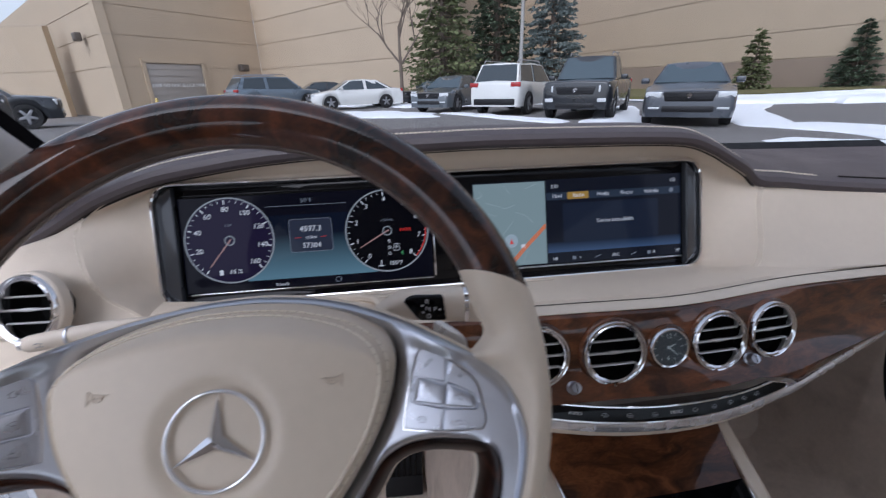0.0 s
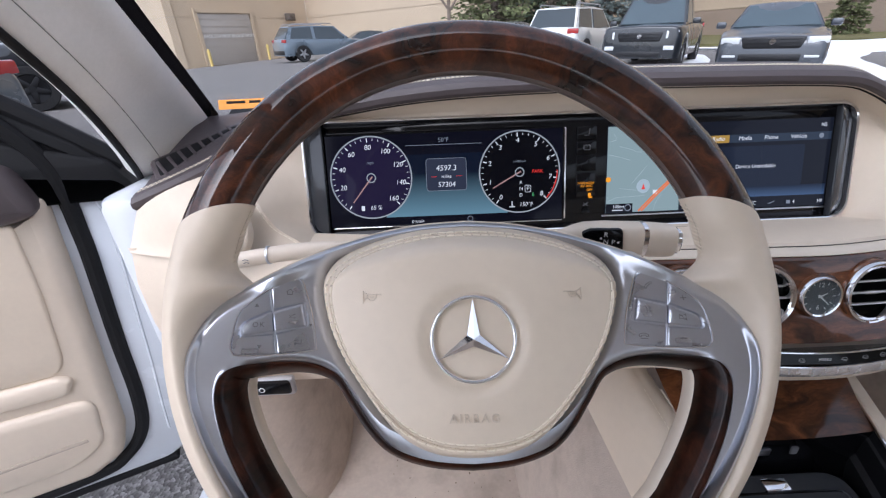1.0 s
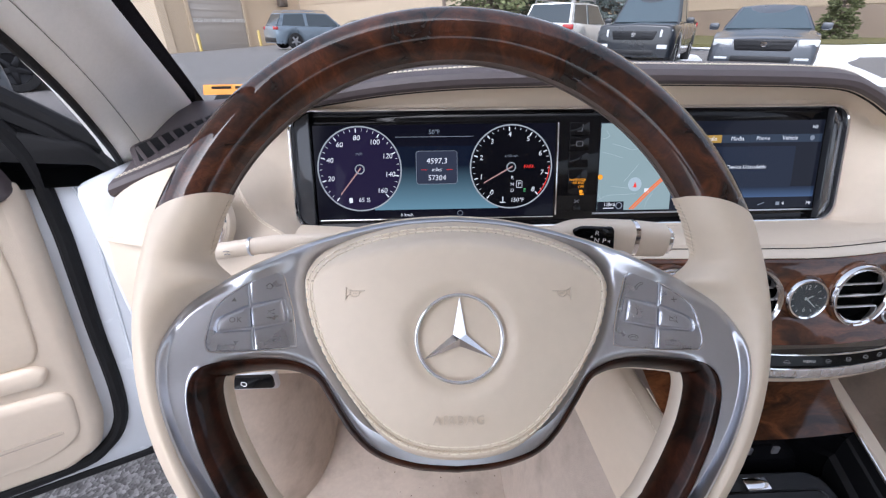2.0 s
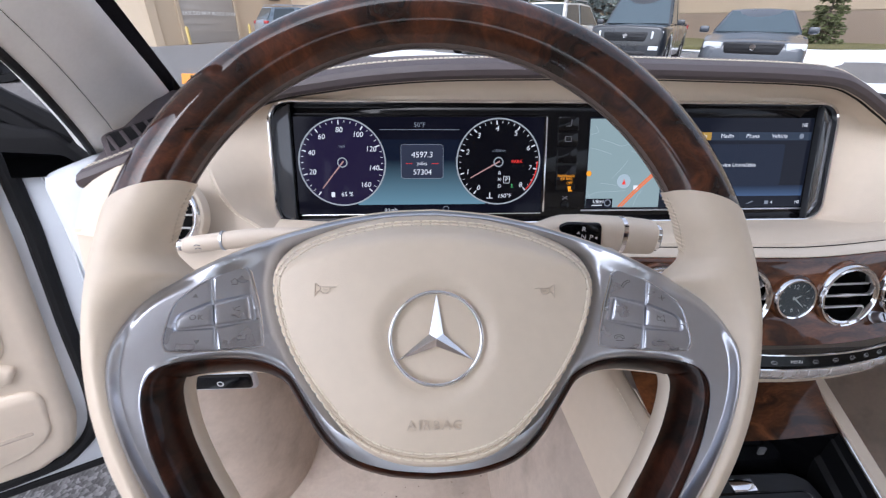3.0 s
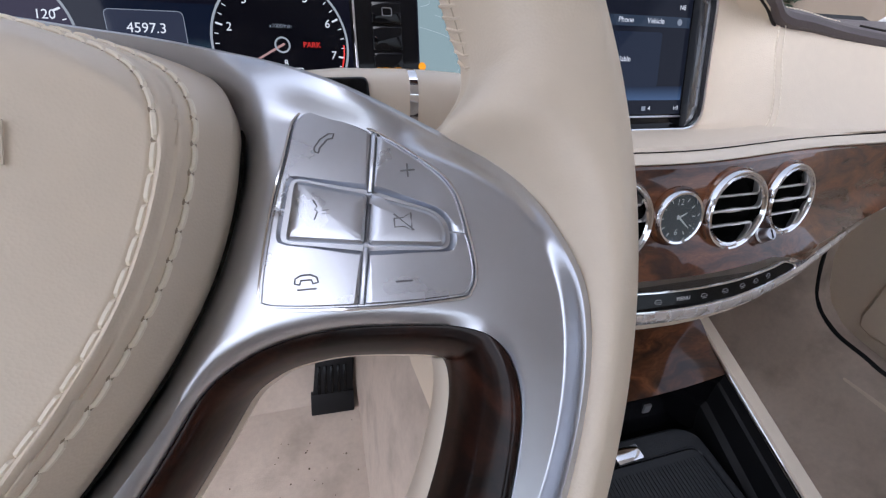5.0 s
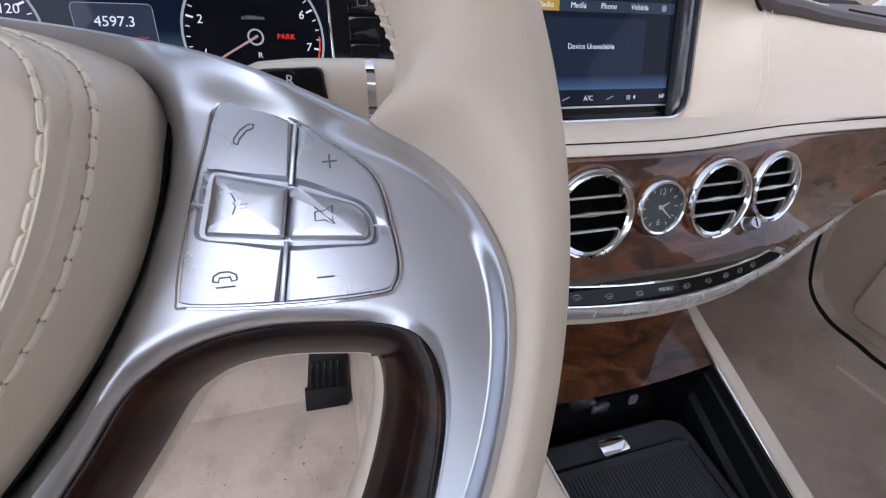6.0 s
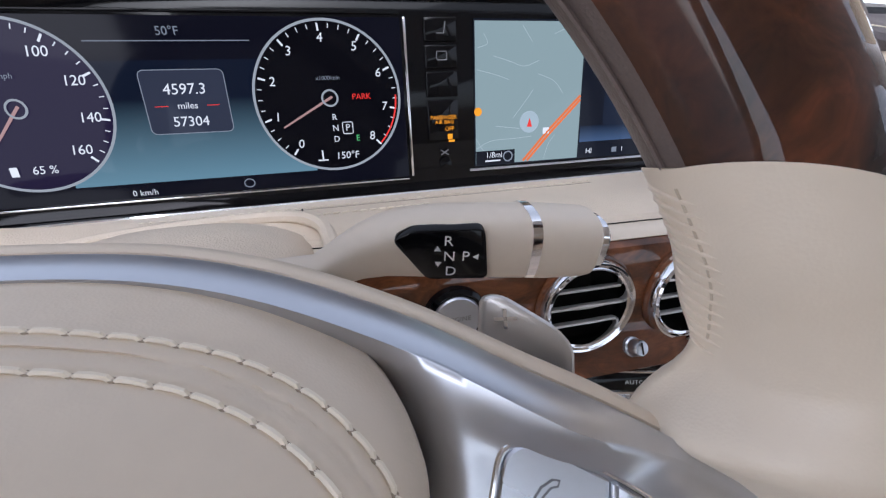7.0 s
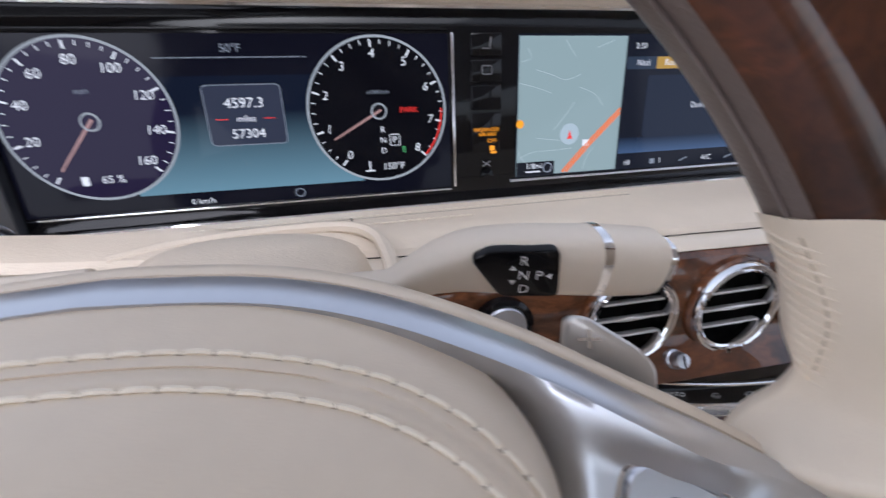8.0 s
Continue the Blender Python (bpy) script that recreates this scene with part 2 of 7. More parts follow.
CREAM = material("cream_leather", (0.71, 0.605, 0.485), 0.48, var=0.04, vscale=9, grain=0.00022, gscale=900, gkind="cells")
CREAM_SOFT = material("cream_nappa", (0.73, 0.620, 0.490), 0.40, var=0.04, vscale=14, grain=0.00004, gscale=1500, gkind="cells")
CREAM_PLASTIC = material("cream_plastic", (0.72, 0.625, 0.515), 0.38, var=0.03, vscale=20)
CREAM_DARK = material("cream_trim_and_shade", (0.42, 0.35, 0.28), 0.9, var=0.10, vscale=12, grain=0.0006, gscale=600)
# brown that stands for the shade in the needle holes
HOLE_SHADE = material("stitch_hole_shade", (0.36, 0.285, 0.205), 0.8, var=0.1)
SEAM = material("leather_seam", (0.54, 0.45, 0.34), 0.7, var=0.1)
THREAD = material("cream_thread", (0.88, 0.79, 0.65), 0.6, var=0.05, vscale=300)
BROWN = material("brown_dash_leather", (0.080, 0.064, 0.067), 0.50, var=0.06, vscale=10, grain=0.00022, gscale=900, gkind="cells")
BROWN_RIM = material("brown_rim_leather", (0.13, 0.098, 0.085), 0.42, var=0.08, vscale=20, grain=0.0001, gscale=1400, gkind="cells")
WOOD = burl("burl_walnut", (0.046, 0.015, 0.0067), (0.31, 0.105, 0.038), 26, stretch=(0.5, 1, 1.3))
WOOD_RIM = burl("rim_burl_walnut", (0.012, 0.0036, 0.0018), (0.175, 0.047, 0.016), 34)
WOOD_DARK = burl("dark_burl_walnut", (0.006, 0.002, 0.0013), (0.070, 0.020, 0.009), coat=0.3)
SILVER = material("satin_silver", (0.56, 0.58, 0.63), 0.34, 1.0, var=0.03, vscale=30)
SILVER_KEY = material("silver_key", (0.50, 0.52, 0.57), 0.29, 1.0, var=0.03, vscale=60)
CHROME = material("chrome", (0.82, 0.82, 0.84), 0.07, 1.0, var=0.02, vscale=40)
BLACK = material("piano_black", (0.004, 0.004, 0.005), 0.08, var=0.1, spec=0.22)
BLACK_SOFT = material("black_rubber", (0.009, 0.009, 0.010), 0.6, var=0.15, vscale=40, grain=0.0003, gscale=500, spec=0.2)
BLACK_MAT = material("black_ribbed_mat", (0.028, 0.030, 0.034), 0.55, var=0.12, vscale=30, grain=0.0003, gscale=700, spec=0.35)
GLOSS_GREY = material("glossy_grey_plastic", (0.035, 0.038, 0.044), 0.10, var=0.05, vscale=30, spec=0.5)
GAP = material("dark_joint", (0.02, 0.017, 0.015), 0.8, var=0.1, spec=0.2)
MARK = material("grey_marking", (0.16, 0.16, 0.17), 0.5, var=0.05, vscale=80)
PRINT = material("white_print", (0.75, 0.75, 0.75), 0.5, var=0.03)
CARPET = material("beige_carpet", (0.54, 0.455, 0.385), 0.95, var=0.12, vscale=10, grain=0.0012, gscale=700, dirt=0.45, dscale=13)
WHITE_PAINT = material("white_car_paint", (0.62, 0.65, 0.69), 0.25, coat=0.7, var=0.02)
HEADLINER = material("pale_headliner", (0.87, 0.85, 0.82), 0.85, var=0.05, vscale=20, grain=0.0004, gscale=900)
PALE_METAL = material("pale_satin_metal", (0.66, 0.64, 0.62), 0.35, 0.7, var=0.03, vscale=30)
BLACK_DEEP = material("black_vent_inside", (0.003, 0.003, 0.003), 0.8, var=0.1, spec=0.2)
BRIGHT = material("bright_satin_chrome", (0.90, 0.90, 0.92), 0.26, 0.75, var=0.03, vscale=30)
DULL_PRINT = material("grey_print", (0.40, 0.40, 0.40), 0.5, var=0.03)
BIN_BLACK = material("satin_black", (0.007, 0.007, 0.008), 0.40, var=0.12, vscale=30, spec=0.25)

# ---- steering wheel: local x right, y up the wheel, z towards the driver ----
a35 = radians(35)
WHEEL = Matrix(((1, 0, 0, -0.102), (0, math.sin(a35), -math.cos(a35), 0.180), (0, math.cos(a35), math.sin(a35), 0.8636), (0, 0, 0, 1))) @ Matrix.Rotation(radians(-1.5), 4, "Z")
wheel = thing("steering_wheel", WHEEL, "cream leather and burl wood steering wheel with silver spokes", "steering wheel")
RIM_C, RIM_R, RIM_W = 0.021, 0.1685, -0.007


def rim_point(ang, phi, a=0.0172, b=0.0165, grow=0.0):
    """phi 0: outer edge, 90: towards the driver, 180: inner edge."""
    r = RIM_R + (a + grow) * math.cos(phi)
    return Vector((r * math.cos(ang), RIM_C + r * math.sin(ang), RIM_W + (b + grow) * math.sin(phi)))


def rim_arc(a0, a1, p0, p1, slant=0.0, n=72, k=16, a=0.0172, b=0.0165, grow=0.0, thick=0.004, wide=None):
    """A stretch of the rim's skin between two angles and two turns of its section. slant: how far the ends lean."""
    top, low = [], []
    for i in range(n + 1):
        f = i / n
        ra, rb = [], []
        for j in range(k + 1):
            phi = radians(p0 + (p1 - p0) * j / k)
            lean = slant * math.cos(phi) + (2.0 * max(0.0, -math.sin(phi)) if slant else 0.0)
            s, e = a0 + lean, a1 - lean
            ang = radians(s + (e - s) * f)
            aa = a + (wide(math.degrees(ang), math.degrees(phi)) if wide else 0.0)
            ra.append(rim_point(ang, phi, aa, b, grow))
            rb.append(rim_point(ang, phi, aa - thick, b - thick, grow))
        top.append(ra)
        low.append(list(reversed(rb)))
    rows = [t + l for t, l in zip(top, low)]
    return capped(rows)


def end_swell(ang, phi):
    """The rim widens a little inwards where the wood ends."""
    d = min(abs(ang - 22), abs(ang - 158))
    return 0.0003 * max(0.0, -math.cos(radians(phi))) * math.exp(-(d / 8.0) ** 2)


part("upper_rim_wood", rim_arc(19.5, 160.5, -118, 172, slant=-4.8, k=20, wide=lambda g, f: end_swell(g, f)), WOOD_RIM, wheel, "glossy burl walnut upper rim", local=True)
part("upper_rim_lining", rim_arc(19.5, 160.5, 171, 242.5, slant=-4.8, grow=-0.0004, wide=lambda g, f: end_swell(g, f)), BROWN_RIM, wheel, "brown leather inside of the upper rim", local=True)
seam = [rim_point(radians(25 + 130 * i / 60), radians(188), grow=0.0002) for i in range(61)]
part("rim_seam", tube(seam, 0.0005, 6), BROWN_RIM, wheel, local=True)

# grips: outside a round section, inside drawn down to the spoke's upper edge with a crook for the thumb
CROOK = [(26.5, 0.1500, -0.0080), (20.0, 0.1512, -0.0085), (15.0, 0.1530, -0.0130), (11.5, 0.1548, -0.0180), (9.0, 0.1540, -0.0230), (7.2, 0.1495, -0.0280), (5.6, 0.1440, -0.0290), (4.2, 0.1425, -0.0280), (1.1, 0.1525, -0.0200), (-2.9, 0.1610, -0.0110), (-7.5, 0.1660, -0.0025), (-10.6, 0.1680, 0.0020), (-16.0, 0.1694, 0.0042), (-30.0, 0.1704, 0.0046), (-39.0, 0.1722, 0.0046), (-47.0, 0.1745, 0.0046), (-55.0, 0.1750, 0.0040), (-64.0, 0.1730, 0.0022), (-76.0, 0.1682, 0.0), (-90.0, 0.1660, 0.0)]
crook_line = spline(CROOK, 400)


def crook(d):
    p = min(crook_line, key=lambda q: abs(q.x - d))
    return p.y, p.z


def grip_row(d, side):
    """One section of the grip: outside, over the front, to the inner edge and round to the back."""
    gr, gw = crook(d)
    end = min(1.0, max(0.0, (d - 13.0) / 10.0))
    end = end * end * (3 - 2 * end)
    sec = []
    for j in range(17):
        ph = radians(-110 + 180 * j / 16)
        sec.append((RIM_R + (0.0172 + 0.0004 * end) * math.cos(ph), RIM_W + (0.0165 + 0.0004 * end) * math.sin(ph)))
    a = Vector(sec[-1])
    g = Vector((gr, gw))
    full = min(1.0, max(0.0, (gw + 0.030) / 0.030))
    k = min(1.0, max(0.0, (d + 4.0) / 12.0))
    k = k * k * (3 - 2 * k)
    c = Vector(((a.x - 0.55 * (a.x - gr)) * (1 - k) + min(gr, 0.1530) * k, 0.0095 - 0.0045 * (1 - full)))
    for j in range(1, 15):
        f = j / 14
        p = a * (1 - f) ** 2 + c * (2 * f * (1 - f)) + g * f * f
        ph = radians(70 + 113 * f)
        p = p.lerp(Vector((RIM_R + 0.0178 * math.cos(ph), RIM_W + 0.0169 * math.sin(ph))), end)
        sec.append((p.x, p.y))
    back = Vector((gr + 0.003, min(-0.0235, gw - 0.006)))
    for f in (0.2, 0.4, 0.6, 0.8, 1.0):
        p = g.lerp(back, f) + Vector((-0.002 * math.sin(math.pi * f), 0))
        ph = radians(183 + 62 * f)
        q = Vector((RIM_R + 0.0180 * math.cos(ph), RIM_W + 0.0169 * math.sin(ph)))
        p = p.lerp(q, end)
        sec.append((p.x, p.y))
    row = []
    for r, w in sec:
        lean = (4.8 * (RIM_R - r) / 0.0172 + 2.0 * max(0.0, (RIM_W - w) / 0.0165)) * max(0.0, (d - 8) / 18.5)
        ang = radians(min(d, 26.5) - 6.6 * max(0.0, (d - 8) / 18.5) + lean)
        row.append(Vector((side * r * math.cos(ang), RIM_C + r * math.sin(ang), w)))
    return row


for side in (1, -1):
    gp = part("grip", capped([grip_row(26.5 - 116.5 * i / 150, side) for i in range(151)]), CREAM_SOFT, wheel, "smooth cream leather grip", local=True, smooth=60)
    # gathered stitching down the inner edge below the wood: slanting threads that pull small folds
    for i in range(14):
        d = 25.3 - 1.0 * i
        path = []
        for k, j in enumerate((29, 30, 31, 32, 33)):
            row = grip_row(d - 0.42 * (4 - k), side)
            p = row[j]
            n = (row[j + 1] - row[j - 1]).cross(grip_row(d + 0.5, side)[j] - p).normalized() * (-side)
            if n.x * side > 0:
                n = -n
            path.append(p + n * (0.0002 if 0 < k < 4 else -0.0004))
        part("grip_stitch", tube(path, 0.00045, 6), CREAM_SOFT, gp, local=True)
    part("grip_seam", tube([grip_row(25.0 - 0.5 * i, side)[30] for i in range(27)], 0.00030, 6), SEAM, gp, local=True)

# silver spokes: a plate between an upper and a lower edge line, rolled back at both
UPPER = [(0.0, 0.0828, -0.0635), (0.03, 0.0812, -0.0628), (0.05, 0.0775, -0.0610), (0.07, 0.0720, -0.0540), (0.09, 0.0637, -0.0440), (0.10, 0.0590, -0.0380), (0.11, 0.0535, -0.0310), (0.12, 0.0474, -0.0250), (0.131, 0.0415, -0.0225), (0.1445, 0.0330, -0.0190), (0.1555, 0.0240, -0.0130), (0.1625, 0.013, -0.006), (0.1655, 0.0, 0.0015), (0.1663, -0.009, 0.0050), (0.1645, -0.025, 0.0060), (0.1585, -0.043, 0.0060), (0.149, -0.062, 0.0060), (0.135, -0.084, 0.0060), (0.120, -0.1043, 0.0060)]
LOWER = [(0.0, -0.0775, -0.021), (0.025, -0.0755, -0.0215), (0.047, -0.0690, -0.023), (0.061, -0.0580, -0.0255), (0.0735, -0.0410, -0.0275), (0.0835, -0.0262, -0.028), (0.093, -0.019, -0.026), (0.103, -0.015, -0.023), (0.116, -0.0132, -0.0195), (0.130, -0.0132, -0.013), (0.142, -0.0142, -0.0065), (0.1485, -0.018, -0.002), (0.151, -0.027, 0.0), (0.1495, -0.040, 0.0), (0.143, -0.059, 0.0), (0.132, -0.080, 0.0), (0.1255, -0.0903, 0.0), (0.119, -0.1005, 0.0)]


def face(u, v):
    """How far forward the spoke's face stands."""
    k = min(1.0, max(0.0, (-v - 0.02) / 0.045))
    a = -0.0140 + 0.33 * (abs(u) - 0.12) - 0.105 * v - 0.45 * max(0.0, 0.098 - abs(u)) * min(1.0, max(0.0, (v - 0.02) / 0.03))
    b = -0.030 + 0.010 * k * k * (3 - 2 * k) - 0.36 * max(0.0, v)
    return 0.5 * (a + b + math.sqrt((a - b) ** 2 + 0.000049)) - 0.0008


PAD = [(0.0, 0.0782), (0.03, 0.0766), (0.05, 0.0728), (0.06, 0.0700), (0.07, 0.0663), (0.08, 0.0606), (0.0870, 0.0546), (0.0920, 0.0475), (0.0945, 0.040), (0.0950, 0.032), (0.0925, 0.017), (0.086, -0.002), (0.0735, -0.024), (0.054, -0.050), (0.038, -0.0635), (0.02, -0.0703), (0.0, -0.0722)]
pad_line = spline(PAD + [(-x, y) for x, y in reversed(PAD[1:-1])], 168, closed=True)
pad_line = [Vector((p.x, p.y, 0)) for p in pad_line]
PAD_TURN = 1 if sum(p.x * q.y - q.x * p.y for p, q in zip(pad_line, pad_line[1:] + pad_line[:1])) > 0 else -1

up_line, low_line = spline(UPPER, 103), spline(LOWER, 103)
for k in range(14):
    up_line = [up_line[0]] + [(a + b * 2 + c) / 4 for a, b, c in zip(up_line, up_line[1:], up_line[2:])] + [up_line[-1]]
def near_pad(x, y):
    """1 under the airbag cover, falling to 0 a little outside its outline."""
    p = Vector((x, y, 0))
    k = min(range(len(pad_line)), key=lambda q: (pad_line[q] - p).length_squared)
    q, t = pad_line[k], pad_line[(k + 1) % len(pad_line)] - pad_line[k - 1]
    out = (p - q).dot(Vector((t.y, -t.x, 0)).normalized()) * PAD_TURN
    f = min(1.0, max(0.0, 1 - out / 0.0075))
    return f * f


def spoke_row(i):
    """From the rolled upper edge over a bright chamfer and a crease across the face to the lower edge."""
    a, b = up_line[i], low_line[i]
    t = up_line[min(i + 1, 102)] - up_line[max(i - 1, 0)]
    n = Vector((t.y, -t.x, 0)).normalized()
    k = min(1.0, max(0.0, (0.155 - a.x) / 0.035)) if a.y > 0 else 0.0
    k = k * k * (3 - 2 * k)
    c = a + n * (0.0020 + 0.0030 * k) + Vector((0, 0, 0.0010 + 0.0102 * k))
    row = [(a.x, a.y, a.z - 0.010), (a.x, a.y, a.z - 0.003)]
    for f in (0.0, 0.06, 0.18, 0.34, 0.5, 0.66, 0.82, 0.94):
        q = a.lerp(c, f)
        q += (Vector((0, 0, 1)) - n * 0.6) * (0.0007 * k * 4 * f * (1 - f))
        row.append((q.x, q.y, q.z))
    for m in range(41):
        f = m / 40
        x, y = c.x + (b.x - c.x) * f, c.y + (b.y - c.y) * f
        w = face(x, y)
        h = min(1.0, f / 0.16)
        w = c.z + (w - c.z) * h * h * (3 - 2 * h)
        if f > 0.90:
            w += (b.z - w) * ((f - 0.90) / 0.10) ** 1.8
        else:
            w -= 0.010 * near_pad(x, y) * min(1.0, f / 0.08)
        row.append((x, y, w))
    row.append((b.x, b.y, b.z - 0.004))
    return row


half_rows = [spoke_row(i) for i in range(103)]
for side in (1, -1):
    rows = [[(side * x, y, z) for x, y, z in r] for r in half_rows]
    part("spoke", sheet(rows), SILVER, wheel, "satin silver spoke plate", local=True, smooth=60)
    # cream leather behind the spoke's upper edge
    rows = []
    for i in range(54):
        a, t = up_line[i], (up_line[i + 1] - up_line[i - 1] if i else Vector((1, 0, 0)))
        n = Vector((-t.y, t.x, 0)).normalized()
        wd = 0.9
        rows.append([tuple(Vector((side * (a.x + n.x * o * wd), a.y + n.y * o * wd, a.z + z))) for o, z in ((-0.001, -0.0034), (0.0006, -0.0030), (0.0020, -0.0044), (0.0028, -0.007), (0.0030, -0.012), (0.002, -0.02), (-0.004, -0.024))])
    part("spoke_lining", sheet(rows), CREAM_SOFT, wheel, "cream leather behind the spoke", local=True, smooth=60)

# dark walnut lip that lines the opening under the spokes and the pad, and a cream lining behind it
half = [p for p in low_line] + spline([low_line[-1], (0.100, -0.119, 0.0), (0.075, -0.133, 0.0), (0.04, -0.142, 0.0), (0.0, -0.146, 0.0)], 20)[1:]
loop = half + [Vector((-p.x, p.y, p.z)) for p in reversed(half[1:-1])]


def round_opening(steps):
    rows, k = [], len(loop)
    for drop, back in steps:
        ring = []
        for i, p in enumerate(loop):
            t = loop[(i + 2) % k] - loop[i - 2]
            n = Vector((t.y, -t.x, 0)).normalized()
            ring.append(p + n * drop + Vector((0, 0, back)))
        rows.append(ring)
    return sheet(rows, close_v=True)


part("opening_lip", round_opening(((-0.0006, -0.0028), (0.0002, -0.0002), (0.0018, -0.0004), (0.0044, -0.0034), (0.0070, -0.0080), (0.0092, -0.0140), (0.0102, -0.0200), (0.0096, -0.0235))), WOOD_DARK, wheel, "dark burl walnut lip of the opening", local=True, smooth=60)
part("rear_lining", round_opening(((0.0092, -0.0205), (0.0106, -0.0212), (0.0116, -0.0245), (0.0116, -0.0310), (0.0080, -0.0360))), CREAM_PLASTIC, wheel, "cream lining behind the opening", local=True, smooth=60)

# airbag pad: a thick dome
def pad_edge(y):
    f = min(1.0, max(0.0, (y - 0.03) / 0.05))
    return 0.022 + 0.0345 * f * f * (3 - 2 * f) - 0.006 * min(1.0, max(0.0, (-y - 0.02) / 0.05))


def rolled(y):
    """The stitched seam lies further in along the pad's foot."""
    return 0.065 * max(0.0, -y / 0.0722) ** 2 + 0.058 * crest(y)


def crest(y):
    f = min(1.0, max(0.0, (y - 0.025) / 0.05))
    return f * f * (3 - 2 * f)


def pad_height(s, x, y):
    r = math.hypot(x, y)
    c = crest(y / max(s, 0.001))
    start = 0.915 - 0.215 * c
    h = 0.003 - 0.008 * s * s - (pad_edge(y / max(s, 0.001)) - 0.005) * max(0.0, (s - start) / (1 - start)) ** (1.5 - 0.35 * c)
    h -= 0.0040 * (1 - min(1, max(0, (r - 0.0275) / 0.0065))) ** 1.5
    s += rolled(y / max(s, 0.001))
    h += 0.0009 * math.exp(-((s - 0.921) / 0.007) ** 2) - 0.0010 * math.exp(-((s - 0.932) / 0.003) ** 2) + 0.0006 * math.exp(-((s - 0.941) / 0.005) ** 2) - 0.0008 * math.exp(-((s - 0.904) / 0.005) ** 2) - 0.0008 * math.exp(-((s - 0.952) / 0.005) ** 2)
    return h


steps = [0.0001] + [0.04 * i for i in range(1, 21)] + [0.82 + 0.005 * i for i in range(36)] + [0.997, 1.0]
rows = [[(p.x * s, p.y * s, pad_height(s, p.x * s, p.y * s)) for p in pad_line] for s in steps]
rows.append([(p.x * 0.992, p.y * 0.992, -pad_edge(p.y) - 0.012 - 0.008 * crest(p.y)) for p in pad_line])
pad = part("airbag_pad", sheet(rows, close_v=True), CREAM_SOFT, wheel, "cream leather airbag cover with twin stitching", local=True, smooth=60)
# dark floor of the gap: its colour deepens the shade beside the cover
rows = [[(p.x * k, p.y * k, -pad_edge(p.y) - 0.010 - 0.010 * crest(p.y)) for p in pad_line] for k in (1.004, 0.975)]
part("pad_joint", sheet(rows, close_v=True), GAP, wheel, "dark band for the shade in the joint round the airbag cover", local=True)

# twin rows of stitches
sg = tube([(-0.0026, 0, -0.0005), (-0.0019, 0, 0.0002), (0, 0, 0.00035), (0.0019, 0, 0.0002), (0.0026, 0, -0.0005)], 0.00058, 6)
first_stitch = part("stitch", sg, THREAD, pad, local=True)
hole_shade = None
for s in (0.904, 0.952):
    def lying(p, e):
        q = s - rolled(p.y) + e
        return Vector((p.x * q, p.y * q, pad_height(q, p.x * q, p.y * q)))

    ring, wide, thin = ([lying(p, e) for p in pad_line] for e in (0.0, 0.012, -0.012))
    total = sum((ring[i] - ring[i - 1]).length for i in range(len(ring)))
    count = int(total / 0.0058)
    walked, k = 0.0, 0
    for i in range(len(ring)):
        p, q = ring[i], ring[(i + 1) % len(ring)]
        seg = (q - p).length
        while k < count and k * total / count <= walked + seg:
            f = (k * total / count - walked) / seg
            d = (q - p).normalized()
            n = d.cross(wide[i] - thin[i]).normalized()
            n = n if n.z > 0 else -n
            e = n.cross(d)
            m = Matrix(((d.x, e.x, n.x, 0), (d.y, e.y, n.y, 0), (d.z, e.z, n.z, 0), (0, 0, 0, 1)))
            m = Matrix.Translation(p + (q - p) * f + n * 0.00025) @ m
            if s == 0.904 and k == 0:
                first_stitch.matrix_basis = m
            else:
                piece("stitch", first_stitch.data, m, pad)
            at_gap = Matrix.Translation(p + (q - p) * f + d * 0.0029 + n * 0.0001) @ m.to_3x3().to_4x4()
            # raised brown dots paint in the shade between one stitch and the next
            if hole_shade is None:
                hole_shade = part("stitch_hole_shade", lathe([(0.0010, -0.0004), (0.0008, 0.00006), (0.0001, 0.00012)], 8), HOLE_SHADE, pad, local=True)
                hole_shade.matrix_basis = at_gap
            else:
                piece("stitch_hole_shade", hole_shade.data, at_gap, pad)
            k += 1
        walked += seg

EMBOSS = material("embossed_leather", (0.63, 0.53, 0.42), 0.5, var=0.04)
# emblem: a ring and three ridged points
part("emblem_ring", moved(sheet([[(math.cos(a) * (0.0246 + 0.0012 * math.cos(b)), math.sin(a) * (0.0246 + 0.0012 * math.cos(b)), 0.0008 + 0.0013 * math.sin(b)) for b in (2 * math.pi * j / 12 for j in range(12))] for a in (2 * math.pi * i / 96 for i in range(96))], close_u=True, close_v=True), Matrix()), CHROME, wheel, "chrome emblem ring", local=True)
star = shape()
for k in range(3):
    a = radians(90 + 120 * k)
    tip = Vector((0.0235 * math.cos(a), 0.0235 * math.sin(a), 0.0006))
    mid = Vector((0, 0, 0.0042))
    l, r = (Vector((0.0043 * math.cos(a + s * radians(60)), 0.0043 * math.sin(a + s * radians(60)), 0.0010)) for s in (1, -1))
    add(star, ([mid, l, tip, r], [(0, 1, 2), (0, 2, 3)]))
part("emblem_star", star, CHROME, wheel, "three-pointed chrome emblem", local=True, smooth=0)
part("airbag_lettering", moved(lettering("AIRBAG", 0.0071, 1.25, depth=0.0002), at(-0.0005, -0.0452, pad_height(0.60, 0, -0.0452) + 0.0006)), EMBOSS, wheel, "embossed lettering", local=True)
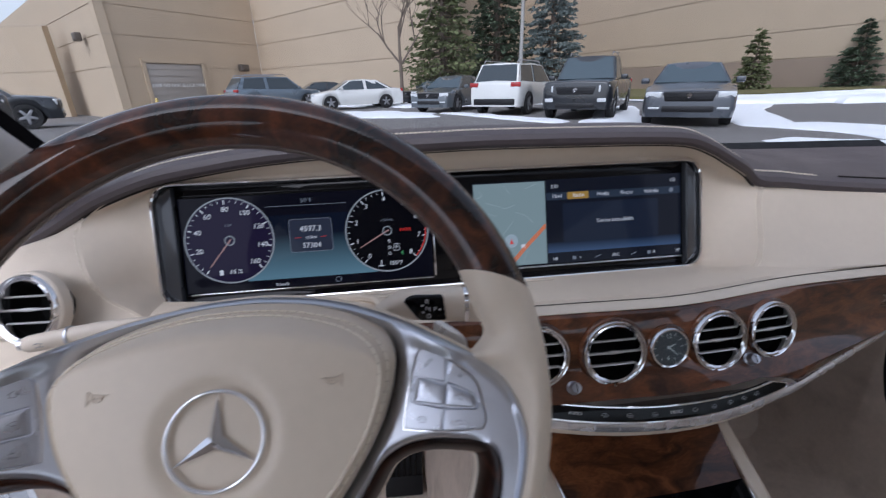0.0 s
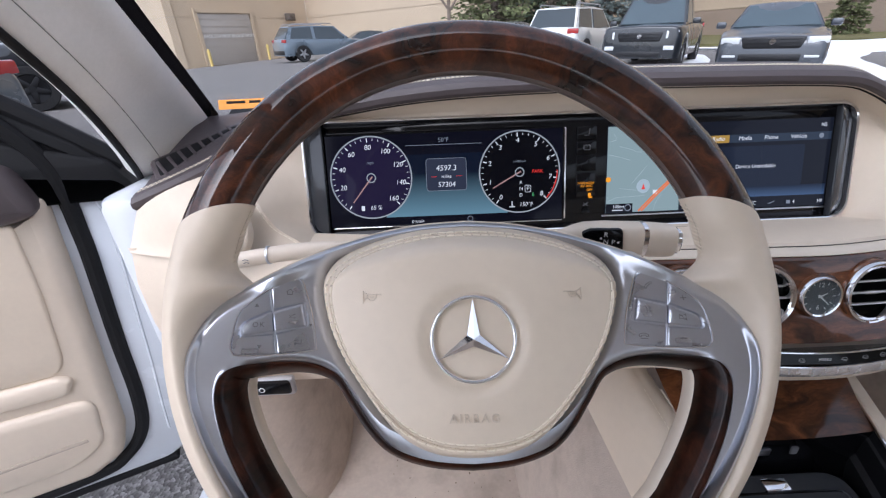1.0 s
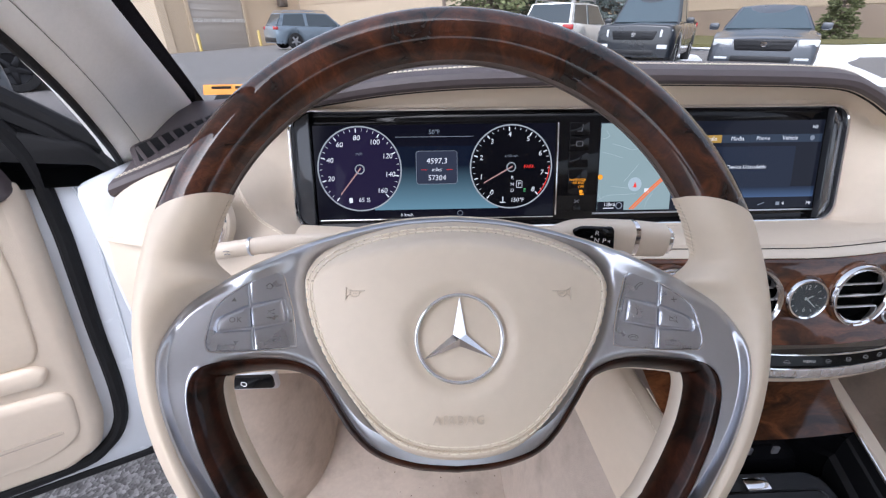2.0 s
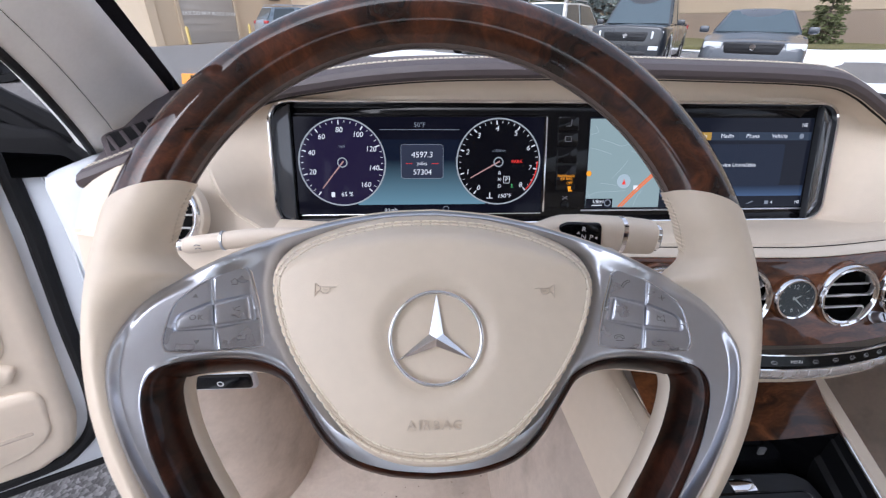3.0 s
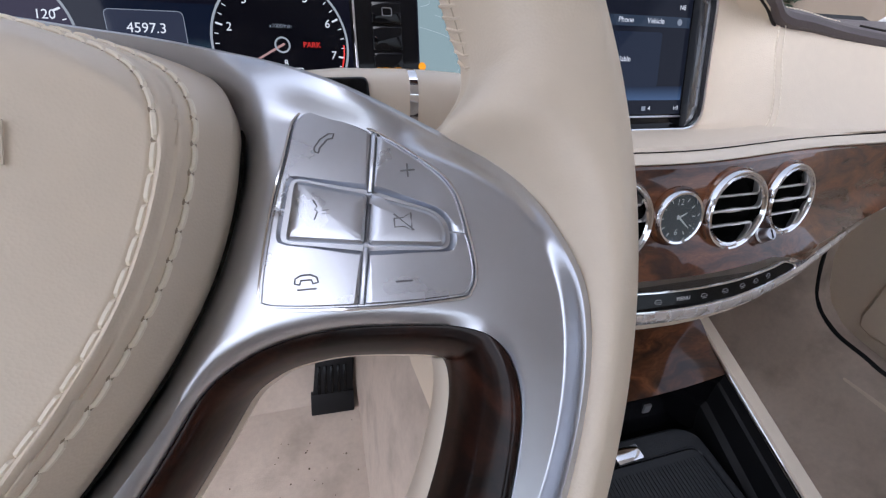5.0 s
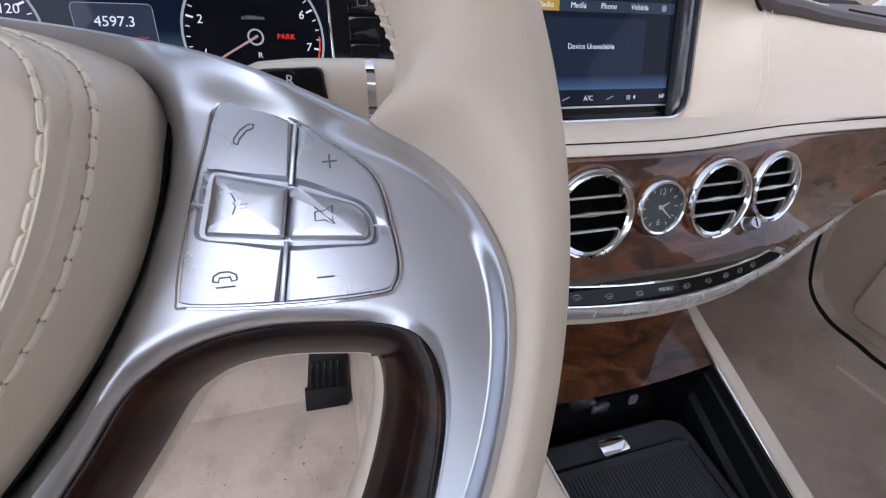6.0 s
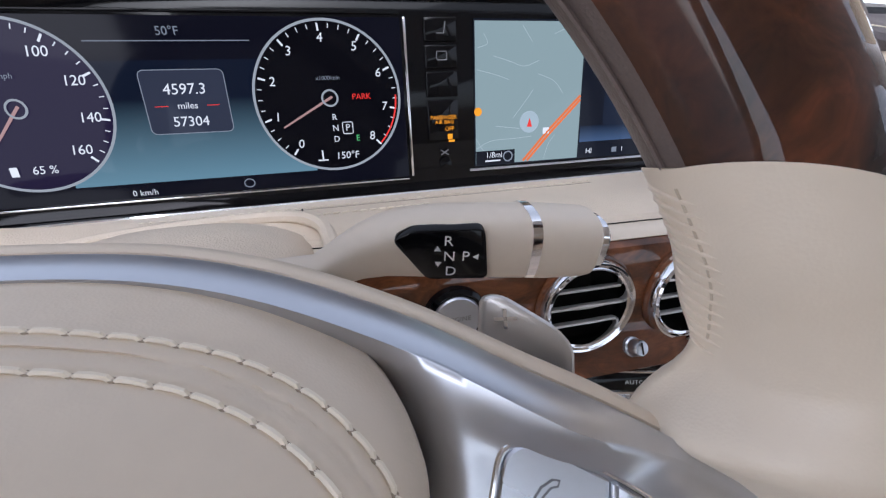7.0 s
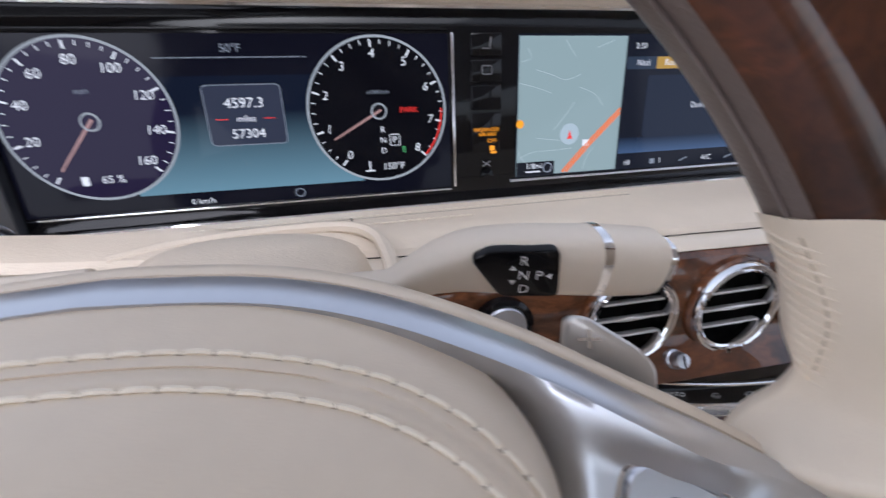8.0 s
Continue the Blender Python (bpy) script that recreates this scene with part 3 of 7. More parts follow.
for side in (1, -1):
    horn = shape()
    for line in (((-0.0056, 0.0012), (0.0008, 0.0012), (0.0034, 0.0016), (0.0054, 0.0034), (0.0054, -0.0040)), ((0.0054, -0.0032), (0.0042, -0.0014), (0.0030, -0.0006)), ((-0.0026, 0.0010), (-0.0024, -0.0010), (-0.0010, -0.0022), (0.0010, -0.0022), (0.0024, -0.0012), (0.0028, 0.0012)), ((-0.0014, -0.0004), (0.0012, -0.0004))):
        add(horn, tube([(x, y, 0) for x, y in line], 0.00028, 6, flat=1.0))
    z = pad_height(0.60, 0.0600, 0.0258) + 0.0001
    part("horn_symbol", moved(horn, at(side * 0.0600, 0.0258, z) @ Matrix.Rotation(radians(side * 6), 4, "Y") @ Matrix.Diagonal((side, 1, 1, 1))), EMBOSS, wheel, local=True)

# button clusters
CLUSTER = [(0.1060, 0.0285), (0.1085, 0.0365), (0.1118, 0.0390), (0.1152, 0.0385), (0.1268, 0.0318), (0.1360, 0.0245), (0.1424, 0.0170), (0.1446, 0.0060), (0.1452, -0.0020), (0.1438, -0.0062), (0.1404, -0.0077), (0.1210, -0.0081), (0.1012, -0.0068), (0.0985, -0.0040), (0.1023, 0.0160)]
MIDDLE = [(0.1080, 0.0222), (0.1248, 0.0170), (0.1372, 0.0120), (0.1395, 0.0095), (0.1400, 0.0060), (0.1392, 0.0038), (0.1228, 0.0056), (0.1050, 0.0083)]
HEART = Vector((0.1235, 0.0115))
AXIS = Vector((0.150, 0.9887))
SIGNS_R = ["phone", "plus", "voice", "mute", "hangup", "minus"]
SIGNS_L = ["home", "up", "view", "ok", "back", "down"]


def clip_poly(poly, p, n):
    """The side of an outline for which (q - p).n >= 0."""
    out = []
    p, n = Vector(p), Vector(n)
    poly = [Vector(q[:2]) for q in poly]
    for i in range(len(poly)):
        a, b = poly[i], poly[(i + 1) % len(poly)]
        da, db = (a - p).dot(n), (b - p).dot(n)
        if da >= 0:
            out.append(a)
        if (da > 0 > db) or (da < 0 < db):
            out.append(a + (b - a) * (da / (da - db)))
    return out


def meet(poly, p, d):
    """Where a ray from p along d leaves an outline."""
    best = 0.0
    for a, b in zip(poly, poly[1:] + poly[:1]):
        e = b - a
        den = d.x * e.y - d.y * e.x
        if abs(den) < 1e-12:
            continue
        w = a - p
        s, u = (w.x * e.y - w.y * e.x) / den, (w.x * d.y - w.y * d.x) / den
        if s > 0 and -1e-9 <= u <= 1 + 1e-9:
            best = max(best, s)
    return p + d * best


def outer_key(rim, well, a0, a1, gap0, gap1, n=30):
    """A key of the ring round the middle pair: level outside, sloping into the pocket."""
    rows = []
    for i in range(n + 1):
        f = i / n
        a = a0 + (a1 - a0) * f
        d = Vector((math.cos(a), math.sin(a)))
        side = Vector((-d.y, d.x))
        p = HEART + side * (gap0 * (1 - f) ** 6 - gap1 * f ** 6)
        o, q = meet(rim, p, d), meet(well, p, d)
        lip, foot = q + (o - q).normalized() * min(0.0019, (o - q).length * 0.6), q + (o - q).normalized() * 0.0002
        e = (q - o).normalized()
        tip = 0.0003 if 0 < i < n else 0.0
        prof = [(o, -0.003), (o, 0.0006 - (0.0003 - tip)), (o + e * 0.0004, 0.0010 - (0.0003 - tip)), (o.lerp(lip, 0.5), 0.0010 - (0.0003 - tip)), (lip, 0.0010 - (0.0003 - tip)), (lip.lerp(foot, 0.3), 0.0006), (foot, -0.0009), (foot, -0.003)]
        rows.append([(v.x, v.y, z) for v, z in prof])
    return capped(rows)


def sign(kind):
    """Small raised symbols on the keys, about 6 mm."""
    g = shape()
    bar = lambda *p: add(g, tube([(x * 0.001, y * 0.001, 0) for x, y in p], 0.00022, 5))
    if kind == "plus":
        bar((-1.6, 0), (1.6, 0)), bar((0, -1.6), (0, 1.6))
    elif kind == "minus":
        bar((-1.8, 0), (1.8, 0))
    elif kind == "phone":
        bar((-2.4, -1.6), (-1.6, -2.0), (-1.2, -0.8), (0.6, 1.0), (1.8, 1.2), (2.2, 2.2), (1.0, 2.4), (-1.0, 1.2), (-2.4, -0.6), (-2.4, -1.6))
    elif kind == "hangup":
        bar((-2.6, -0.4), (-2.4, 0.8), (-1, 1.5), (1, 1.5), (2.4, 0.8), (2.6, -0.4), (1.4, -0.6), (1.2, 0.3), (-1.2, 0.3), (-1.4, -0.6), (-2.6, -0.4)), bar((-2, -1.7), (2.2, -1.7))
    elif kind == "voice":
        bar((-1.2, 2.4), (-0.4, 0.8), (-1.0, 0.2), (-0.4, -0.4), (-1.2, -2.2)), bar((0.6, -0.2), (2.2, -0.2)), bar((0.6, -1.0), (2.2, -1.0))
    elif kind == "mute":
        bar((-2, 1), (-2, -1), (0, -1), (1.6, -2), (1.6, 2), (0, 1), (-2, 1)), bar((-2, 2), (2, -2))
    elif kind == "home":
        bar((-2, 0), (0, 1.8), (2, 0)), bar((-1.4, 0), (-1.4, -1.6), (1.4, -1.6), (1.4, 0))
    elif kind == "up":
        add(g, slab([(-0.0013, -0.001), (0.0013, -0.001), (0, 0.0013)], -0.0002, 0.0002, 0))
    elif kind == "down":
        add(g, slab([(-0.0013, 0.001), (0, -0.0013), (0.0013, 0.001)], -0.0002, 0.0002, 0))
    elif kind == "back":
        bar((2, 1.4), (2, -1), (-2, -1)), bar((-1, -0.2), (-2, -1), (-1, -1.8)), bar((-2, 1.2), (0, 1.2))
    elif kind == "view":
        bar((-2, -1.4), (0, 0.8), (2, 1.6)), bar((-1.6, 1), (-0.2, -0.6)), bar((0.6, -0.8), (2.2, -0.8))
    elif kind == "ok":
        add(g, lettering("OK", 0.0042, 1.2, depth=0.0002))
    return g


def on_face(g):
    """Lay a flat shape on the spoke's sloping face."""
    return [Vector((p[0], p[1], p[2] - 0.0140 + 0.33 * (abs(p[0]) - 0.12) - 0.105 * p[1])) for p in g[0]], g[1]


SPOTS = {"phone": (0.1153, 0.0301), "plus": (0.1330, 0.0219), "voice": (0.1130, 0.0145), "mute": (0.1310, 0.0100), "hangup": (0.1091, -0.0014), "minus": (0.1300, -0.0030)}
SPOTS |= {k: SPOTS[v] for k, v in zip(SIGNS_L, SIGNS_R)}
up_a = math.atan2(AXIS.y, AXIS.x)
notch_r = math.atan2(0.0060 - HEART.y, 0.1446 - HEART.x)
notch_l = math.atan2(0.0160 - HEART.y, 0.1023 - HEART.x)
SECTORS = ((up_a, notch_l, 0.0008, 0.0002, 0), (notch_l, up_a + math.pi, 0.0002, 0.0008, 4), (up_a + math.pi, notch_r + 2 * math.pi, 0.0008, 0.0002, 5), (notch_r, up_a, 0.0002, 0.0008, 1))
for side in (1, -1):
    flip = Matrix.Diagonal((side, 1, 1, 1))
    names = SIGNS_R if side > 0 else SIGNS_L
    outline = spline([(*p, 0) for p in CLUSTER], 90, closed=True)
    rim_edge = inset(outline, 0.0006)
    well = rounded(inset(MIDDLE, -0.0004), 0.0022, 5)
    part("key_joint", on_face(moved(slab(outline, -0.006, -0.0011, 0.0002), flip)), GAP, wheel, local=True)
    part("key_border", on_face(moved(tube([(p.x, p.y, 0.0001) for p in inset(outline, -0.0002)], 0.00045, 6, closed=True), flip)), CHROME, wheel, "thin chrome border", local=True)
    for a0, a1, g0, g1, which in SECTORS:
        key = part("key", on_face(moved(outer_key(rim_edge, well, a0, a1, g0, g1), flip)), SILVER_KEY, wheel, "satin silver key", local=True, smooth=22)
        x, y = SPOTS[names[which]]
        part("key_symbol", on_face(moved(sign(names[which]), at(side * x, y, 0.0010))), MARK, key, local=True)
    for d in (AXIS, -AXIS):
        p0, p1 = meet(well, HEART, d), meet(rim_edge, HEART, d)
        n = Vector((-d.y, d.x)) * 0.00055
        bar = [p0 + n, p0 - n, p1 - n, p1 + n]
        part("key_divider", on_face(moved(slab(bar, -0.002, 0.0012, 0.0003), flip)), SILVER, wheel, "narrow silver bar between the keys", local=True)
    for half, which in ((-1, 2), (1, 3)):
        n = Vector((AXIS.y, -AXIS.x)) * half
        poly = rounded(clip_poly(MIDDLE, HEART + n * 0.00022, n), 0.0013, 5)
        rows = [[(p.x, p.y, z) for p in inset(poly, d)] for d, z in ((0.0, -0.003), (0.0, 0.0004), (0.0003, 0.0012), (0.0010, 0.0017), (0.0022, 0.0019))]
        mid = sum(poly, Vector((0, 0))) / len(poly)
        rows += [[(mid.x + (x - mid.x) * f, mid.y + (y - mid.y) * f, 0.0019 + 0.0002 * (1 - f)) for x, y, z in rows[4]] for f in (0.75, 0.5, 0.25, 0.03)]
        key = part("key", on_face(moved(capped(rows), flip)), SILVER_KEY, wheel, "raised satin silver key", local=True, smooth=22)
        x, y = SPOTS[names[which]]
        part("key_symbol", on_face(moved(sign(names[which]), at(side * x, y, 0.0019))), MARK, key, local=True)

# gearshift paddle behind the spoke, leaning with its outer end towards the driver
PADDLE = Matrix(((1, 0, 0, 0), (0, 1, 0, 0), (0.56, 0, 1, -0.0675 - 0.56 * 0.1259), (0, 0, 0, 1)))
paddle = rounded([(0.1195, 0.026), (0.1225, 0.0480), (0.1238, 0.0584), (0.1290, 0.0588), (0.1420, 0.0485), (0.1460, 0.0425), (0.1455, 0.0320), (0.141, 0.022)], 0.003, 5)
part("shift_paddle", moved(slab(paddle, -0.003, 0.0, 0.0010), PADDLE), PALE_METAL, wheel, "pale satin shift paddle", local=True)
plus = add(slab([(-0.0030, -0.0005), (0.0030, -0.0005), (0.0030, 0.0005), (-0.0030, 0.0005)], 0, 0.0003, 0), slab([(-0.0005, -0.0030), (0.0005, -0.0030), (0.0005, 0.0030), (-0.0005, 0.0030)], 0, 0.0003, 0))
part("paddle_plus_sign", moved(plus, PADDLE @ at(0.1290, 0.0515, 0.0002)), CHROME, wheel, local=True)
part("hub", moved(lathe([(0.001, -0.03), (0.056, -0.034), (0.060, -0.05), (0.055, -0.07), (0.050, -0.10), (0.001, -0.10)], 40), at(0, 0.002)), BLACK_SOFT, wheel, local=True)

# ---- dashboard ----
dash = thing("dashboard", Matrix.Translation((0.27, 0.45, 0.60)), "cream and brown leather dashboard with stitched edges", "dashboard")


def sweep(x, z=0.80):
    d = x - 0.283
    if d < 0:
        return 0.15 * d * d
    low = d * d if d < 0.18 else 0.0324 + 0.36 * (d - 0.18) if d < 0.45 else 0.1296 + 0.10 * (d - 0.45)
    top = 0.036 * (1 - math.exp(-(d / 0.165) ** 2))
    g = min(1.0, max(0.0, (z - 0.69) / 0.107))
    return low * (1 - g) + top * g


def edge_back(x):
    """The ledge's front edge lies further back behind the wheel."""
    return max(0.0, 0.0105 - 0.03 * max(0.0, x - 0.20))


OPENING = [(0.432, 0.4300, 0.7995), (0.452, 0.4320, 0.8020), (0.467, 0.440, 0.8130), (0.479, 0.457, 0.835), (0.490, 0.482, 0.868), (0.500, 0.500, 0.894), (0.478, 0.502, 0.911), (0.449, 0.502, 0.927), (0.420, 0.503, 0.942), (0.386, 0.503, 0.953), (0.330, 0.503, 0.957), (0.250, 0.503, 0.959), (0.116, 0.503, 0.961),
           (0.046, 0.503, 0.960), (-0.070, 0.503, 0.958), (-0.150, 0.502, 0.953), (-0.213, 0.501, 0.945), (-0.270, 0.500, 0.935), (-0.329, 0.499, 0.915), (-0.350, 0.488, 0.893), (-0.338, 0.462, 0.872), (-0.326, 0.445, 0.852), (-0.312, 0.440, 0.828), (-0.290, 0.437, 0.812), (-0.275, 0.432, 0.806)]
HOUSING = [(0.398, 0.4885, 0.789), (0.410, 0.4885, 0.789), (0.4195, 0.490, 0.794), (0.4245, 0.497, 0.820), (0.4245, 0.509, 0.860), (0.4245, 0.520, 0.900), (0.4225, 0.526, 0.918), (0.4165, 0.529, 0.926), (0.408, 0.530, 0.929), (0.386, 0.530, 0.930), (0.330, 0.530, 0.930), (0.250, 0.530, 0.930), (0.116, 0.530, 0.930),
           (0.046, 0.530, 0.930), (-0.070, 0.530, 0.930), (-0.150, 0.530, 0.930), (-0.213, 0.530, 0.930), (-0.264, 0.530, 0.930), (-0.278, 0.528, 0.925), (-0.284, 0.525, 0.915), (-0.285, 0.515, 0.880), (-0.285, 0.505, 0.850), (-0.285, 0.498, 0.820), (-0.280, 0.491, 0.797), (-0.268, 0.4885, 0.789)]
o_line, h_line = spline(OPENING, 150), spline(HOUSING, 150)
for i in range(9):
    for line in (o_line, h_line):
        line[i].z -= 0.0035 * (1 - i / 9) ** 1.5
        line[-1 - i].z -= 0.0035 * (1 - i / 9) ** 1.5
rows = []
for f in (0.0, 0.06, 0.2, 0.45, 0.75, 1.0):
    sag = 0.010 * math.sin(math.pi * f)
    rows.append([a.lerp(b, f) + Vector((0, sag, 0)) for a, b in zip(o_line, h_line)])
part("display_recess", sheet(rows), CREAM, dash, "cream leather recess round the displays")
# ledge under the displays, down to the wood
rows = []
for i in range(41):
    x = -0.275 + 0.735 * i / 40
    rows.append([(x, 0.492, 0.7885), (x, 0.47, 0.7935), (x, 0.44, 0.8010), (x, 0.415 + sweep(x) + edge_back(x) * 0.5, 0.8055), (x, 0.390 + sweep(x) + edge_back(x), 0.8068), (x, 0.3795 + sweep(x) + edge_back(x), 0.8056), (x, 0.3745 + sweep(x) + edge_back(x), 0.8008)])
part("ledge", sheet(rows), CREAM, dash, "cream leather ledge below the displays")
part("ledge_corner", sheet([[(x, 0.492, 0.7880), (x, 0.47, 0.7930), (x, 0.44, 0.8003), (x, 0.425, 0.8030)] for x in (0.450, 0.475, 0.500, 0.525)]), CREAM, dash)


def stitches_along(path, parent, pitch=0.0065, length=0.0045, r=0.0006, name="stitch"):
    """Single stitches laid along a path, all on one mesh."""
    path = [Vector(p) for p in path]
    g = tube([(-length / 2, 0, -0.0004), (-length * 0.3, 0, 0.0003), (length * 0.3, 0, 0.0003), (length / 2, 0, -0.0004)], r, 5)
    mesh, walked, nxt = None, 0.0, 0.0
    base = MW[parent].inverted()
    for p, q in zip(path, path[1:]):
        seg = (q - p).length
        while nxt <= walked + seg:
            c = p.lerp(q, (nxt - walked) / seg)
            d = (q - p).normalized()
            side = d.cross(Vector((0, -0.6, 0.8))).normalized()
            up = side.cross(d)
            m = base @ Matrix.Translation(c) @ Matrix((d, side, up)).transposed().to_4x4()
            if mesh is None:
                ob = part(name, g, THREAD, parent, local=True)
                ob.matrix_basis = m
                mesh = ob.data
            else:
                piece(name, mesh, m, parent)
            nxt += pitch
        walked += seg


stitches_along([p + Vector((-0.003, -0.002, 0)) for p in o_line[118:]], dash)
stitches_along([p + Vector((0.005, -0.002, 0.001)) for p in o_line[6:34]], dash, pitch=0.0055, length=0.004, r=0.0005)
stitches_along([p + Vector((-0.001, 0.001, 0.001)) for p in o_line[6:34]], dash, pitch=0.0055, length=0.004, r=0.0005)
stitches_along([(x, 0.4445, 0.8006) for x in (-0.25, -0.1, 0.05)], dash)

# cream upper panel before the passenger
edge = o_line[0:32]
rows = []
for i, p in enumerate(edge):
    f = min(1.0, max(0.0, (p.z - 0.8066) / 0.0872))
    row = []
    for k in range(25):
        u = k / 24
        x = p.x + (1.04 - p.x) * u
        c = 1 - math.exp(-u * 9)
        y = p.y * (1 - c) + (0.374 + (sweep(x) + edge_back(x)) * (1 - f) + 0.126 * f ** 0.8) * c - 0.04 * u * u * 0.6
        z = p.z * (1 - c) + (0.8065 + (0.012 * math.sin(math.pi * f * 0.5)) + 0.0755 * f ** 1.8) * c - 0.024 * f * u
        row.append((x, y, z))
    rows.append(row)
part("upper_panel", sheet(rows), CREAM, dash, "cream leather panel before the passenger")
rows = [[(x, 0.404 + sweep(x) + edge_back(x), 0.8062), (x, 0.388 + sweep(x) + edge_back(x), 0.8062), (x, 0.3802 + sweep(x) + edge_back(x), 0.8055), (x, 0.3745 + sweep(x) + edge_back(x), 0.8008)] for x in [0.452 + 0.0294 * i for i in range(21)]]
part("upper_panel_foot", sheet(rows), CREAM, dash)

# brown pad over the top, with its rolled lip
lip_pts = [(1.04, 0.455, 0.850), (0.92, 0.478, 0.858), (0.80, 0.490, 0.865), (0.70, 0.496, 0.872), (0.60, 0.499, 0.881), (0.545, 0.500, 0.8885)] + OPENING[5:19] + [(-0.365, 0.497, 0.896), (-0.400, 0.494, 0.877), (-0.440, 0.490, 0.861), (-0.468, 0.480, 0.851), (-0.491, 0.474, 0.843)]
lip_line = spline(lip_pts, 170)


def far_edge(x):
    """Height of the pad's far edge, under the windscreen."""
    z = 0.957 - 0.055 / (1 + math.exp(-(x - 0.56) / 0.035)) - 0.04 / (1 + math.exp((x + 0.36) / 0.03))
    return z


rows = []
for p in lip_line:
    zf = far_edge(p.x)
    yf = 0.74 - 0.16 * max(0.0, (abs(p.x - 0.27) - 0.45)) ** 1.2
    row = [p + Vector((0, 0.012, 0.001)), p, p + Vector((0, -0.0045, 0.004)), p + Vector((0, -0.0055, 0.010)), p + Vector((0, -0.001, 0.016)), p + Vector((0, 0.010, 0.0195)), p + Vector((0, 0.03, 0.0215))]
    last = row[-1]
    for f in (0.2, 0.4, 0.6, 0.8, 1.0):
        row.append(Vector((p.x, last.y + (yf - last.y) * f, last.z + (zf - last.z) * f + 0.006 * math.sin(math.pi * f))))
    row.append(row[-1] + Vector((0, 0.012, -0.012)))
    rows.append(row)
part("upper_pad", sheet(rows), BROWN, dash, "dark brown leather dashboard top with pale stitching")
stitches_along([p + Vector((0, 0.014, 0.0208)) for p in lip_line[28:130]], dash, pitch=0.0058, length=0.0042, r=0.0005)
stitches_along([p + Vector((0, 0.019, 0.0212)) for p in lip_line[28:130]], dash, pitch=0.0058, length=0.0042, r=0.0005)
stitches_along([p + Vector((0, 0.008, 0.0195)) for p in lip_line[148:168]], dash, pitch=0.0058, length=0.0042, r=0.0005)
stitches_along([p + Vector((0, 0.014, 0.0208)) for p in lip_line[148:168]], dash, pitch=0.0058, length=0.0042, r=0.0005)
part("pad_seam", tube([p + Vector((0, 0.016, 0.0212)) for p in lip_line[:26]], 0.0012, 6), GAP, dash)
part("pad_joint", tube([p + Vector((0, 0.003, -0.0012)) for p in lip_line], 0.0014, 6), GAP, dash)

def pierced(g, holes):
    """Leave out the faces inside round holes (x, y, z, radius)."""
    keep = []
    for f in g[1]:
        c = sum((Vector(g[0][i]) for i in f), Vector((0, 0, 0))) / len(f)
        if all((c - Vector(h[:3])).length > h[3] for h in holes):
            keep.append(f)
    return g[0], keep



# cream face left of the wheel, round the outer vent
face = [o_line[i] for i in range(118, 150)]
rows = []
for i, p in enumerate(face):
    f = i / (len(face) - 1)
    row = []
    for k in range(61):
        u = k / 60
        x = p.x + (-0.491 - 0.006 * f - p.x) * u
        top = lip_line[min(range(len(lip_line)), key=lambda q: abs(lip_line[q].x - x))]
        y = (p.y * (1 - u) + (0.475 - 0.03 * f) * u) - 0.022 * math.sin(math.pi * u)
        z = p.z * (1 - u) + (top.z + (0.80 - top.z) * f) * u if k else p.z
        if i == 0:
            z, y = top.z - 0.0005, top.y + 0.002
        row.append((x, y, z))
    rows.append(row)
part("outer_panel", pierced(sheet(rows), [(-0.362, 0.408, 0.838, 0.0345)]), CREAM, dash, "cream leather panel round the outer vent")
# knee panel under the column side
rows = []
for x in [-0.497 + 0.034 * i for i in range(17)]:
    e = 0.032 * math.exp(-((x + 0.497) / 0.07) ** 2)
    k = min(1.0, max(0.0, (x + 0.29) / 0.02))
    rows.append([(x, 0.445, 0.806 - 0.012 * k), (x, 0.415 + e, 0.795 - 0.004 * k), (x, 0.405 + e, 0.76), (x, 0.405 + e, 0.70), (x, 0.415 + e, 0.63), (x, 0.44 + e, 0.585), (x, 0.50, 0.565), (x, 0.64, 0.56)])
part("knee_panel", sheet(rows), CREAM, dash, "cream panel under the steering column")
part("end_panel", moved(slab(rounded([(0.53, 0.40), (0.50, 0.60), (0.452, 0.72), (0.478, 0.840), (0.62, 0.85), (0.80, 0.85), (0.80, 0.40)], 0.02, 4), -0.012, 0.0, 0.002), Matrix(((0, 0, -1, -0.492), (1, 0, 0, 0), (0, 1, 0, 0), (0, 0, 0, 1)))), CREAM_PLASTIC, dash, "cream end panel")

# trim strip and burl fascia
def wood_y(x, z):
    """Plan of the fascia: bowed towards the cabin, its foot sweeping further away on the passenger's side."""
    back = 0.0145 - 0.03 * min(0.25, max(0.0, x - 0.22))
    return 0.345 + back + 0.25 * (z - 0.76) - 29 * max(0.0, 0.745 - max(z, 0.715)) ** 2 + sweep(x, z)


def wood_low(x):
    for (x0, z0), (x1, z1) in zip(FOOT, FOOT[1:]):
        if x0 <= x <= x1:
            return z0 + (z1 - z0) * (x - x0) / (x1 - x0)
    return 0.6945


FOOT = [(-0.1, 0.7150), (0.402, 0.7145), (0.424, 0.7110), (0.440, 0.7050), (0.456, 0.6985), (0.474, 0.6945), (1.1, 0.6945)]
XS = [-0.06 + 1.10 * i / 440 for i in range(441)]


